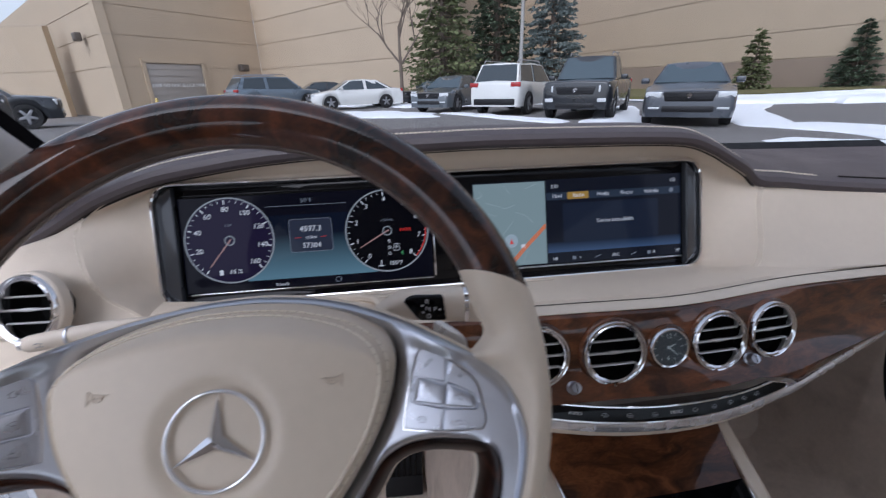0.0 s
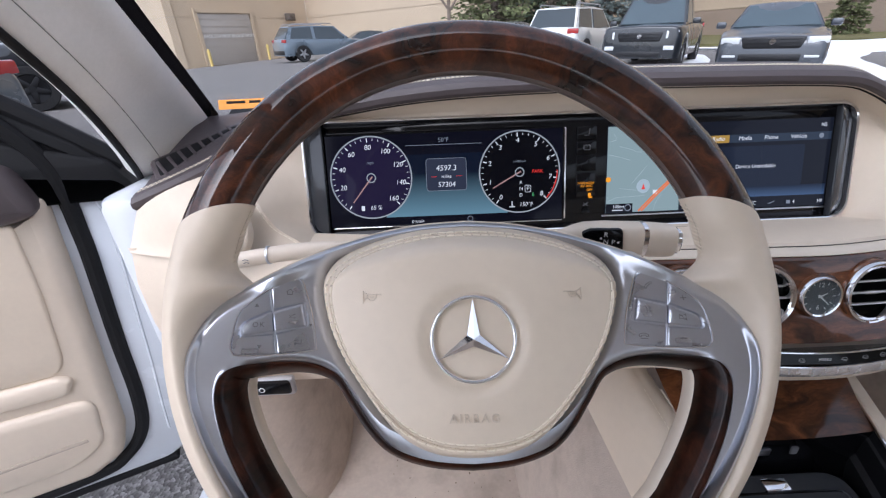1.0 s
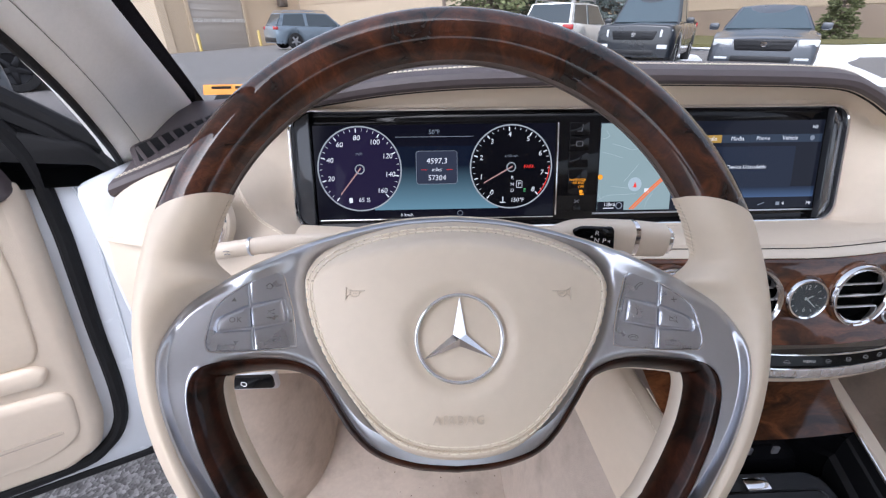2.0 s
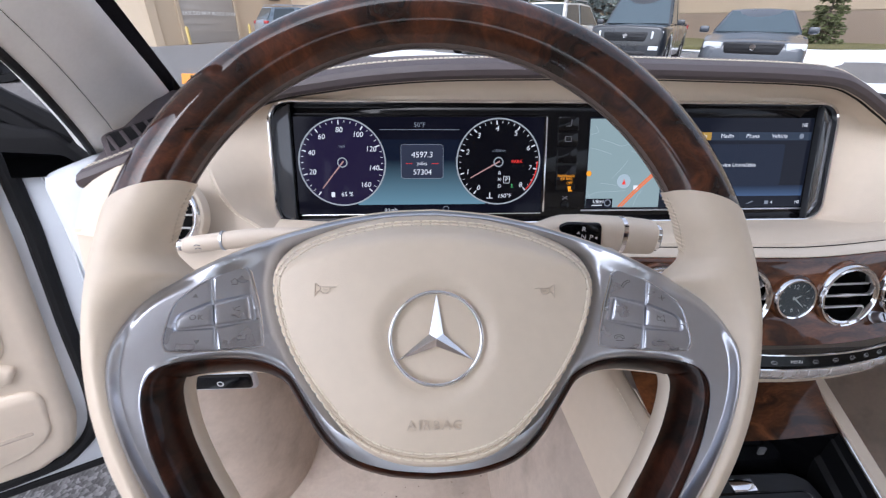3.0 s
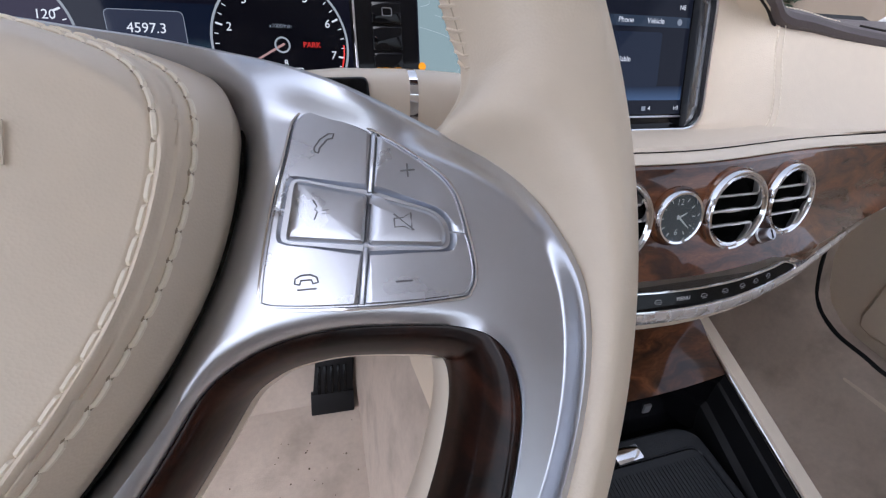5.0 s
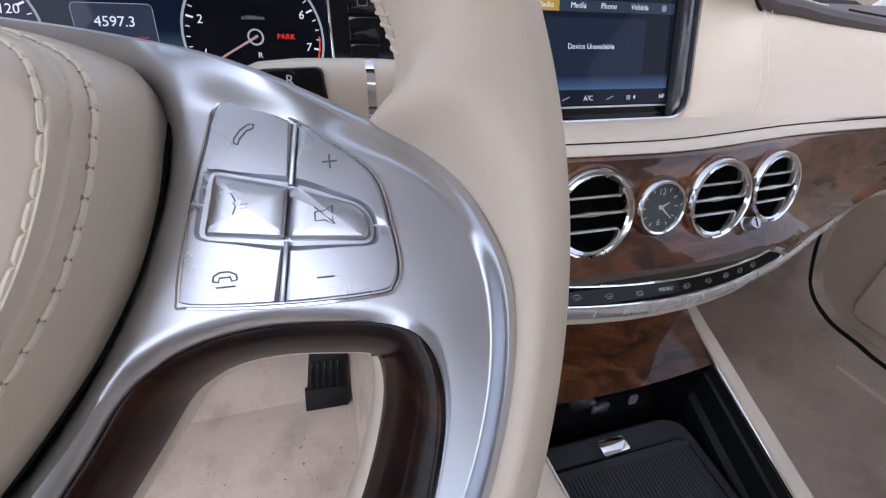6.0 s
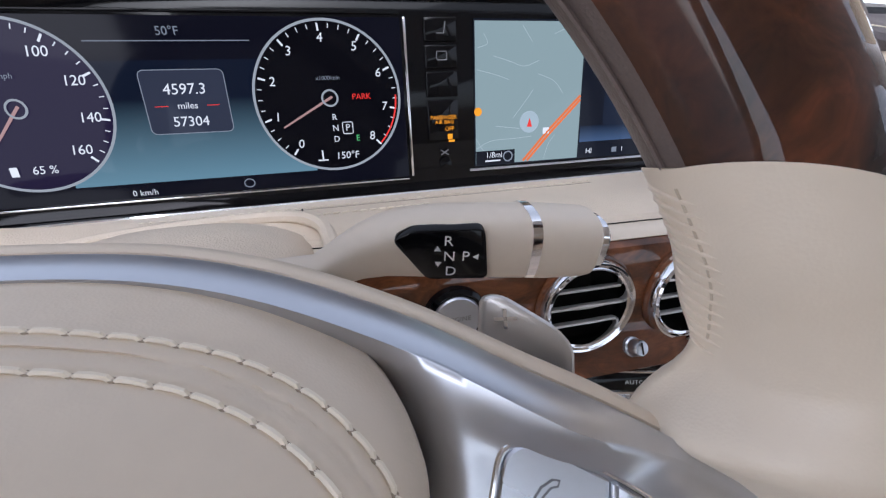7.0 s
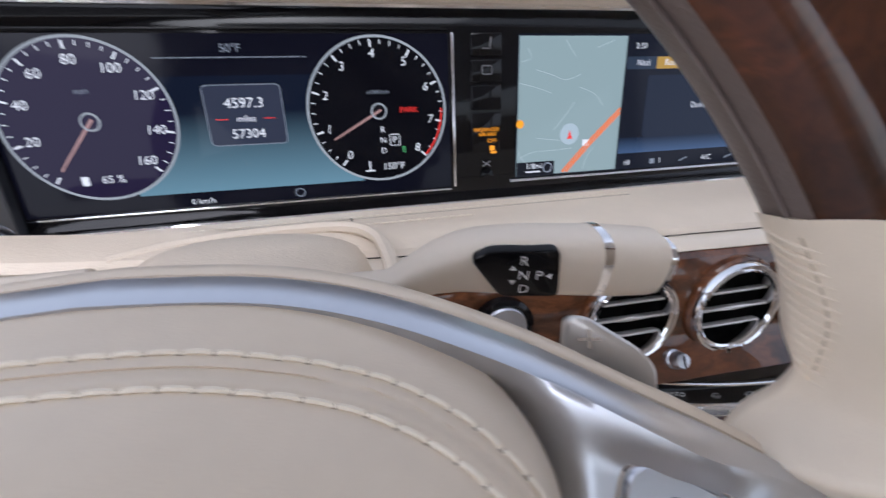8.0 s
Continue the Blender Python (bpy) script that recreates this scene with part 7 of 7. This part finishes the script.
island("grass_bank", [(9, 27), (14, 20.5), (30, 14.5), (60, 8), (60, 40), (16, 40), (4, 30)], GRASS, 0.16, "thin winter grass bank before the wall", "grass")
patch("snow_bank", [(13.5, 18.2), (18, 16.0), (26, 13.5), (30, 11), (23, 9.6), (17, 12.5), (13, 15.0)], SNOW, 0.30, "ploughed snow bank along the grass", "snow", 3)
patch("snow_field", [(8.3, 8.9), (9.0, 10.5), (10.5, 13.2), (13.0, 16.5), (16.0, 18.0), (14.0, 14.2), (12.0, 12.4), (10.4, 10.2), (9.6, 9.0), (8.9, 8.4)], SNOW, 0.06, "trodden snow beside the parked saloon", "snow", 5, rag=0.12)
patch("snow_field", [(8.4, 8.7), (9.8, 8.9), (10.3, 8.0), (10.0, 6.6), (9.2, 5.4), (8.4, 5.8), (8.7, 7.2)], SNOW, 0.05, "trodden snow before the bare asphalt", "snow", 6, rag=0.12)
patch("snow_field", [(-4.0, 20.2), (0.5, 19.0), (1.6, 16.4), (1.0, 15.0), (-1.5, 15.8), (-4.2, 18.6)], SNOW, 0.07, "flattened snow along the parking row", "snow", 8)
patch("snow_field", [(2.6, 17.4), (3.4, 16.0), (4.0, 14.2), (4.7, 12.7), (5.2, 11.6), (4.5, 11.2), (3.6, 13.0), (2.9, 15.0), (2.1, 16.8)], SNOW, 0.06, "flattened snow before the parked crossover", "snow", 9, rag=0.12)
patch("snow_field", [(5.3, 11.2), (6.0, 10.1), (6.7, 10.2), (7.7, 12.2), (10.2, 16.8), (9.4, 17.6), (7.6, 15.0), (6.2, 12.4)], SNOW, 0.06, "flattened snow between parked cars", "snow", 11, rag=0.12)
# out of view; added as a reflector to brighten the passenger's side
patch("snow_field", [(3.4, 5.0), (7.4, 6.6), (11.5, 4.0), (15.0, -1.0), (13.0, -8.0), (7.0, -10.0), (3.2, -7.0), (2.9, -1.0)], SNOW, 0.06, "unseen snow added to bounce light in on the passenger's side", "snow", 17, rag=0.10)
patch("snow_field", [(1.0, 22.5), (9.0, 21.5), (12.5, 19.0), (12.0, 22.5), (4.0, 26.5), (-3.0, 27.5)], SNOW, 0.14, "snow under the trees", "snow", 13)


def blade(p, d, length, width, rnd):
    """One flat spray of needles."""
    side = d.cross(Vector((rnd.uniform(-1, 1), rnd.uniform(-1, 1), rnd.uniform(-0.3, 1)))).normalized() * width
    droop = Vector((0, 0, -0.18 * length))
    return [p - side * 0.5, p + side * 0.5, p + d * length * 0.6 + side * 0.6 + droop * 0.4, p + d * length + droop, p + d * length * 0.6 - side * 0.6 + droop * 0.4], [(0, 1, 2, 3, 4)]


def conifer(x, y, h, r, mat, seed, label, group="conifers", sprays=2600, spray=0.30):
    """A fir: tapered trunk, whorls of boughs and many needle sprays."""
    rnd = random.Random(seed)
    t = thing("conifer", Matrix.Translation((x, y, gz(x, y))), label, "tree", group)
    part("trunk", lathe([(0.022 * h, -0.15), (0.016 * h, h * 0.3), (0.008 * h, h * 0.75), (0.001 * h, h * 0.99)], 10), BARK, t, local=True)
    crown, boughs = shape(), shape()
    whorls = max(17, int(h * 3.0))
    tips = []
    for k in range(whorls):
        f = k / whorls
        z = h * (0.07 + 0.90 * f)
        reach = r * (1 - f) ** 0.85 * rnd.uniform(0.8, 1.1) + 0.05 * r
        m = max(4, int(9 * (1 - f) + 4))
        for j in range(m):
            a = 2 * math.pi * (j + rnd.random() * 0.7) / m + k * 0.7
            l = reach * rnd.uniform(0.72, 1.12)
            d = Vector((math.cos(a), math.sin(a), 0.12 - 0.25 * (1 - f)))
            b0 = Vector((0, 0, z + rnd.uniform(-0.6, 0.6) * h / whorls))
            b1 = b0 + d * l
            tips.append((b0, b1, d, l))
            if l > 0.5:
                add(boughs, tube([b0, b0.lerp(b1, 0.6), b1], [0.004 * h * (1 - f) + 0.008, 0.012, 0.004], 4, cap=False))
    each = max(3, sprays // len(tips))
    for b0, b1, d, l in tips:
        for q in range(each):
            u = 0.22 + 0.80 * rnd.random() ** 0.7
            p = b0.lerp(b1, u) + Vector((rnd.uniform(-1, 1), rnd.uniform(-1, 1), rnd.uniform(-0.6, 0.6))) * 0.10 * l
            dd = (d + Vector((rnd.uniform(-0.9, 0.9), rnd.uniform(-0.9, 0.9), rnd.uniform(-0.25, 0.5)))).normalized()
            add(crown, blade(p, dd, spray * rnd.uniform(0.6, 1.3), spray * 0.42 * rnd.uniform(0.6, 1.2), rnd))
    part("boughs", boughs, BARK, t, local=True)
    part("crown", crown, mat, t, "needle crown with gaps", local=True, smooth=0)
    return t


conifer(3.7, 27.6, 9.5, 2.5, NEEDLE_G, 3, "tall thin green pine behind the parked cars", spray=0.26, sprays=6500)
conifer(7.6, 29.6, 12.5, 2.5, NEEDLE_D, 4, "tall dark green fir behind the parked cars", spray=0.26, sprays=9000)
conifer(10.5, 27.3, 10.0, 1.95, NEEDLE_B, 5, "tall blue spruce behind the parked pickup", spray=0.24, sprays=9500)
conifer(21.9, 24.1, 3.5, 1.05, NEEDLE_G, 6, "small green fir on the grass bank", spray=0.17, sprays=5000)
conifer(25.7, 21.4, 3.6, 1.20, NEEDLE_D, 7, "small blue spruce on the grass bank", spray=0.17, sprays=5500)


def bare_tree(x, y, h, seed, label):
    """A leafless tree: trunk, limbs and many twigs."""
    rnd = random.Random(seed)
    t = thing("bare_tree", Matrix.Translation((x, y, gz(x, y))), label, "tree")
    limbs = shape()

    def grow(p, d, l, r, depth):
        mid = p + d * l * 0.5 + Vector((rnd.uniform(-1, 1), rnd.uniform(-1, 1), 0)) * l * 0.05
        end = p + d * l
        add(limbs, tube([p, mid, end], [r, r * 0.82, r * 0.62], 6 if depth < 2 else 4, cap=False))
        if depth >= 5 or r < 0.006:
            return
        for k in range(3 if depth < 3 else 2):
            nd = (d + Vector((rnd.uniform(-1, 1), rnd.uniform(-1, 1), rnd.uniform(-0.1, 0.7))) * (0.75 if depth else 0.6)).normalized()
            grow(p.lerp(end, rnd.uniform(0.6, 1.0)), nd, l * rnd.uniform(0.62, 0.85), r * rnd.uniform(0.48, 0.62), depth + 1)

    grow(Vector((0, 0, 2.3)), Vector((0, 0, 1)), h * 0.22, 0.085, 0)
    grow(Vector((0, 0, 2.1)), Vector((0.55, 0.2, 0.8)).normalized(), h * 0.24, 0.06, 1)
    grow(Vector((0, 0, 2.2)), Vector((-0.6, -0.1, 0.8)).normalized(), h * 0.24, 0.06, 1)
    part("trunk", tube([(0, 0, -0.1), (0.02, 0, 1.2), (0, 0, 2.35)], [0.13, 0.10, 0.088], 10), BARK, t, local=True)
    part("limbs", limbs, BARK, t, "bare limbs and twigs", local=True)


bare_tree(1.0, 25.3, 8.0, 12, "leafless young tree between the parked cars")
pole = thing("lamp_post", Matrix.Translation((7.84, 25.0, gz(7.84, 25.0))), "plain grey steel lamp post behind the cars", "lamp post")
part("shaft", lathe([(0.13, -0.1), (0.12, 0.4), (0.10, 5), (0.075, 10.5)], 14), STEEL, pole, local=True)
part("base", lathe([(0.28, -0.1), (0.28, 0.55), (0.20, 0.60)], 16), material("pole_base_concrete", (0.35, 0.33, 0.30), 0.9), pole, local=True)


# ---- parked cars: local y to the front, x to the right, z up ----
def wheel_parts(car, x, y, r, w, rim_mat, spokes=5):
    s = 1 if x > 0 else -1
    m = Matrix.Translation((x, y, r)) @ Matrix.Rotation(radians(90) * s, 4, "Y")
    wh = part("wheel", moved(lathe([(r * 0.66, -w / 2), (r * 0.95, -w / 2), (r, -w * 0.35), (r, w * 0.35), (r * 0.95, w / 2), (r * 0.66, w / 2), (r * 0.64, w * 0.2)], 28), m), TYRE, car, "black tyre", local=True)
    g = lathe([(r * 0.66, w * 0.48), (r * 0.62, w * 0.30), (r * 0.15, w * 0.12), (0.001, w * 0.12)], 24)
    part("rim", moved(g, m), RIM_BLACK, wh, local=True)
    sp = shape()
    for k in range(spokes):
        a = 2 * math.pi * k / spokes
        add(sp, moved(slab([(0.02, -0.05 * r / 0.35), (r * 0.63, -0.028 * r / 0.35), (r * 0.63, 0.028 * r / 0.35), (0.02, 0.05 * r / 0.35)], w * 0.2, w * 0.42, 0.008), Matrix.Rotation(a, 4, "Z")))
    add(sp, lathe([(0.06, w * 0.3), (0.055, w * 0.46), (0.001, w * 0.46)], 14))
    part("spokes", moved(sp, m), rim_mat, wh, local=True)


def parked_car(name, m, L, W, H, kind, paint, label, rim_mat=None, hood=None, belt=None, red=False, front_black=False):
    """A car with body, cabin, panes, lamps, grille, mirrors and wheels."""
    c = thing(name, m, label, "car")
    hw, r = W / 2, (0.345 if kind == "sedan" else 0.39)
    belt = belt or (0.64 * H if kind == "sedan" else 0.60 * H)
    hood = hood or (0.60 * H if kind == "sedan" else 0.585 * H)
    f, b = L / 2, -L / 2
    if kind == "sedan":
        top = [(f, hood * 0.72), (f - 0.12, hood * 0.86), (f - 0.6, hood * 0.95), (f - 1.25, belt), (0.2, belt * 1.02), (-0.9, belt * 1.03), (b + 0.75, belt * 1.05), (b + 0.15, belt * 1.03), (b, belt * 0.92)]
        cab = (f - 1.15, f - 1.95, b + 1.35, b + 0.55)
    elif kind == "suv":
        top = [(f, hood * 0.80), (f - 0.10, hood * 0.93), (f - 0.6, hood * 0.99), (f - 1.2, belt), (0.2, belt * 1.03), (-0.9, belt * 1.05), (b + 0.5, belt * 1.07), (b + 0.1, belt * 1.05), (b, belt * 0.92)]
        cab = (f - 1.10, f - 1.85, b + 0.50, b + 0.12)
    else:
        top = [(f, hood * 0.90), (f - 0.08, hood * 0.98), (f - 0.6, hood), (f - 1.3, belt), (0.2, belt * 1.02), (-0.6, belt * 1.02), (b + 0.5, belt * 1.02), (b + 0.1, belt * 1.02), (b, belt)]
        cab = (f - 1.25, f - 1.85, b + 2.05, b + 1.75)
    line = spline([(y, z, 0) for y, z in top], 44)
    rows = []
    for p in line:
        e = min(1.0, (f - p.x) / 0.35, (p.x - b) / 0.30)
        e = max(0.0, e)
        wdt = hw * (0.86 + 0.14 * math.sqrt(e * (2 - e)))
        z0 = 0.22 if kind == "sedan" else 0.30
        arch = 0.0
        for wy in (f - 0.90, b + 0.95):
            arch = max(arch, math.sqrt(max(0.0, (r + 0.06) ** 2 - (p.x - wy) ** 2)))
        lowz = max(z0, r + arch) if arch else z0
        lowz = min(lowz, p.y * 0.85)
        pts = []
        for s, z in ((0.0, z0), (0.75, z0), (0.97, lowz), (1.0, lowz + (p.y - lowz) * 0.35), (0.985, lowz + (p.y - lowz) * 0.75), (0.93, p.y - 0.03), (0.84, p.y), (0.0, p.y + 0.03)):
            pts.append((s * wdt, p.x, z))
        rows.append(pts + [(-x, y, z) for x, y, z in reversed(pts[1:-1])])
    part("body", capped(rows), paint, c, local=True, smooth=40)
    # cabin
    y0, y1, y2, y3 = cab
    zb, zr = belt - 0.02, H
    wb, wr = hw * 0.88, hw * (0.66 if kind == "sedan" else 0.74)
    rows = []
    for i in range(9):
        a = i / 8
        x = (1 - 2 * a)
        rows.append([(x * wb, y0, zb), (x * wr * 0.97, y1, zr - 0.05 - 0.03 * x * x), (x * wr, (y1 + y2) / 2, zr - 0.04 * x * x), (x * wr * 0.97, y2, zr - 0.05 - 0.03 * x * x), (x * wb * 0.97, y3, zb)])
    cabin = shape()
    add(cabin, sheet(rows))
    for s in (1, -1):
        add(cabin, ([Vector((s * wb, y0, zb)), Vector((s * wr * 0.97, y1, zr - 0.08)), Vector((s * wr, (y1 + y2) / 2, zr - 0.04)), Vector((s * wr * 0.97, y2, zr - 0.08)), Vector((s * wb * 0.97, y3, zb))], [(0, 1, 2, 3, 4)]))
    part("cabin", cabin, paint, c, local=True, smooth=30)

    def pane(nm, quadp, out, mat, tin=0.08, bin_=0.06):
        a, b2, c2, d2 = (Vector(p) for p in quadp)
        mid = (a + b2 + c2 + d2) / 4
        n = (b2 - a).cross(d2 - a).normalized()
        if n.dot(Vector(out)) < 0:
            n = -n
        q = [p + (mid - p) * tin + n * 0.012 for p in (a, b2, c2, d2)]
        back = [p - n * 0.03 for p in q]
        g = sheet([back, q], close_v=True)
        g[1].append((4, 5, 6, 7))
        part(nm, g, mat, c, local=True, smooth=0)

    pane("windscreen", [(wb, y0, zb + 0.02), (wr * 0.97, y1, zr - 0.08), (-wr * 0.97, y1, zr - 0.08), (-wb, y0, zb + 0.02)], (0, 1, 0.5), SCREEN_GLASS, 0.07)
    pane("rear_window", [(wb * 0.97, y3, zb + 0.06), (wr * 0.97, y2, zr - 0.08), (-wr * 0.97, y2, zr - 0.08), (-wb * 0.97, y3, zb + 0.06)], (0, -1, 0.5), CAR_GLASS, 0.09)
    ym = (y1 + y2) / 2 - 0.05
    for s in (1, -1):
        pane("side_window", [(s * wb, y0 - 0.12, zb + 0.03), (s * wr * 0.99, y1 - 0.05, zr - 0.10), (s * wr, ym + 0.05, zr - 0.08), (s * wb, ym + 0.05, zb + 0.03)], (s, 0, 0.2), CAR_GLASS, 0.06)
        pane("side_window", [(s * wb, ym - 0.05, zb + 0.03), (s * wr, ym - 0.05, zr - 0.08), (s * wr * 0.98, y2 + 0.08, zr - 0.11), (s * wb * 0.97, y3 + 0.22, zb + 0.05)], (s, 0, 0.2), CAR_GLASS, 0.06)
        part("mirror", box((s * (hw + 0.09), y0 - 0.30, belt + 0.06), (0.20, 0.12, 0.14), 0.04), paint, c, local=True)
        hl = 0.80 * hood
        part("headlight", moved(box((0, 0, 0), (0.36 if kind != "pickup" else 0.30, 0.16, 0.13 if kind == "sedan" else 0.20), 0.03), Matrix.Translation((s * (hw - 0.24), f - 0.10, hl)) @ Matrix.Rotation(radians(-s * 14), 4, "Z")), LAMP_CLEAR, c, "clear headlamp", local=True)
        part("fog_lamp", box((s * (hw - 0.26), f - 0.02, 0.42 if kind == "sedan" else 0.55), (0.24, 0.06, 0.05 if kind == "sedan" else 0.10), 0.015), LAMP_CLEAR, c, local=True)
        part("tail_light", moved(box((0, 0, 0), (0.34, 0.12, 0.15), 0.03), Matrix.Translation((s * (hw - 0.20), b + 0.055, belt * 0.96)) @ Matrix.Rotation(radians(s * 10), 4, "Z")), LAMP_RED, c, "red tail lamp", local=True)
        for wy in (f - 0.90, b + 0.95):
            wheel_parts(c, s * (hw - 0.11), wy, r, 0.22, rim_mat or ALLOY)
    part("grille", moved(slab(rounded([(-hw * 0.50, -0.11), (hw * 0.50, -0.11), (hw * 0.56, 0.10), (-hw * 0.56, 0.10)], 0.04, 4), 0, 0.05, 0.012), Matrix.Translation((0, f - 0.035, hood * 0.76)) @ Matrix(((1, 0, 0, 0), (0, 0, 1, 0), (0, 1, 0, 0), (0, 0, 0, 1)))), RIM_BLACK, c, "dark grille", local=True)
    for k in range(3):
        part("grille_bar", box((0, f + 0.018, hood * 0.76 - 0.06 + 0.06 * k), (hw * 0.98, 0.02, 0.014)), RIM_BLACK if kind == "sedan" else paint, c, local=True)
    part("front_intake", box((0, f - 0.03, 0.40), (hw * 1.1, 0.10, 0.14), 0.03), RIM_BLACK, c, "dark lower intake", local=True)
    part("rear_bumper", box((0, b + 0.03, 0.45), (hw * 1.6, 0.10, 0.22), 0.04), RIM_BLACK if kind != "sedan" else paint, c, local=True)
    part("emblem", moved(lathe([(0.001, 0), (0.06, 0), (0.055, 0.012)], 16), Matrix.Translation((0, f + 0.02, hood * 0.78)) @ Euler((radians(-90), 0, 0)).to_matrix().to_4x4()), CHROME, c, local=True)
    if kind == "pickup":
        part("bed_rail", box((0, b + 0.95, belt + 0.03), (W * 0.93, 1.85, 0.05), 0.02), RIM_BLACK, c, local=True)
    if kind in ("suv", "pickup"):
        for s in (1, -1):
            part("roof_rail", tube([(s * wr * 0.85, y1 - 0.05, zr - 0.03), (s * wr * 0.87, y1 - 0.15, zr + 0.05), (s * wr * 0.87, y2 + 0.15, zr + 0.05), (s * wr * 0.85, y2 + 0.05, zr - 0.03)], 0.02, 6), ALLOY, c, local=True)
    return c


def car_at(x, y, heading, L, back=False):
    """Pose of a car whose nearer end stands at (x, y); heading: degrees from +y to the right along which it reaches away."""
    h = radians(heading)
    cx, cy = x + math.sin(h) * L / 2, y + math.cos(h) * L / 2
    rz = -h if back else math.pi - h
    return Matrix.Translation((cx, cy, gz(cx, cy))) @ Matrix.Rotation(rz, 4, "Z")


def paint(name, base, flake=0.0):
    return material(name, base, 0.30, flake, var=0.04, vscale=2, coat=0.9)


DARK_BLUE = paint("dark_slate_paint", (0.035, 0.042, 0.055), 0.2)
BLACK_PAINT = paint("black_paint", (0.014, 0.017, 0.022), 0.1)
WHITE_SUV = paint("pearl_white_paint", (0.66, 0.66, 0.64))
GREY_PAINT = paint("grey_paint", (0.10, 0.115, 0.13), 0.3)
BLUE_GREY = paint("blue_grey_paint", (0.14, 0.18, 0.22), 0.3)
parked_car("saloon_car", car_at(6.78, 9.05, 36, 5.0), 5.0, 1.90, 1.48, "sedan", DARK_BLUE, "dark slate saloon parked nose out on the snow", RIM_BLACK)
parked_car("pickup_truck", car_at(5.34, 11.85, 36, 5.25), 5.25, 1.98, 1.82, "pickup", BLACK_PAINT, "black pickup with roof rails parked nose out")
parked_car("suv", car_at(3.72, 14.75, 38, 4.75, True), 4.75, 1.93, 1.74, "suv", WHITE_SUV, "pearl white crossover parked tail out")
parked_car("saloon_car", car_at(1.68, 17.15, 36, 4.55), 4.55, 1.80, 1.44, "sedan", GREY_PAINT, "grey compact saloon parked nose out")
parked_car("saloon_car", car_at(-3.75, 22.6, 72, 4.7), 4.7, 1.81, 1.44, "sedan", WHITE_SUV, "white saloon parked side on across the lot")
parked_car("saloon_car", car_at(1.2, 24.6, 60, 4.6), 4.6, 1.80, 1.44, "sedan", BLACK_PAINT, "black saloon parked behind the bare tree")
parked_car("saloon_car", car_at(-6.2, 27.6, 68, 4.6), 4.6, 1.80, 1.44, "sedan", BLACK_PAINT, "black saloon parked beside the white one")
parked_car("suv", car_at(-8.0, 24.2, 52, 4.8, True), 4.8, 1.92, 1.72, "suv", BLUE_GREY, "blue-grey crossover parked tail out by the building")
parked_car("pickup_truck", car_at(-7.3, 9.5, -131, 5.6), 5.6, 2.0, 1.90, "pickup", BLACK_PAINT, "black pickup with black wheels beside the open door", RIM_BLACK)
parked_car("saloon_car", car_at(-5.05, 4.45, -75, 4.6, True), 4.6, 1.80, 1.40, "sedan", GREY_PAINT, "grey saloon parked tail towards the open door")
parked_car("suv", car_at(-11.3, 17.0, -122, 4.8), 4.8, 1.95, 1.74, "suv", BLACK_PAINT, "black crossover parked on the far side of the open door")
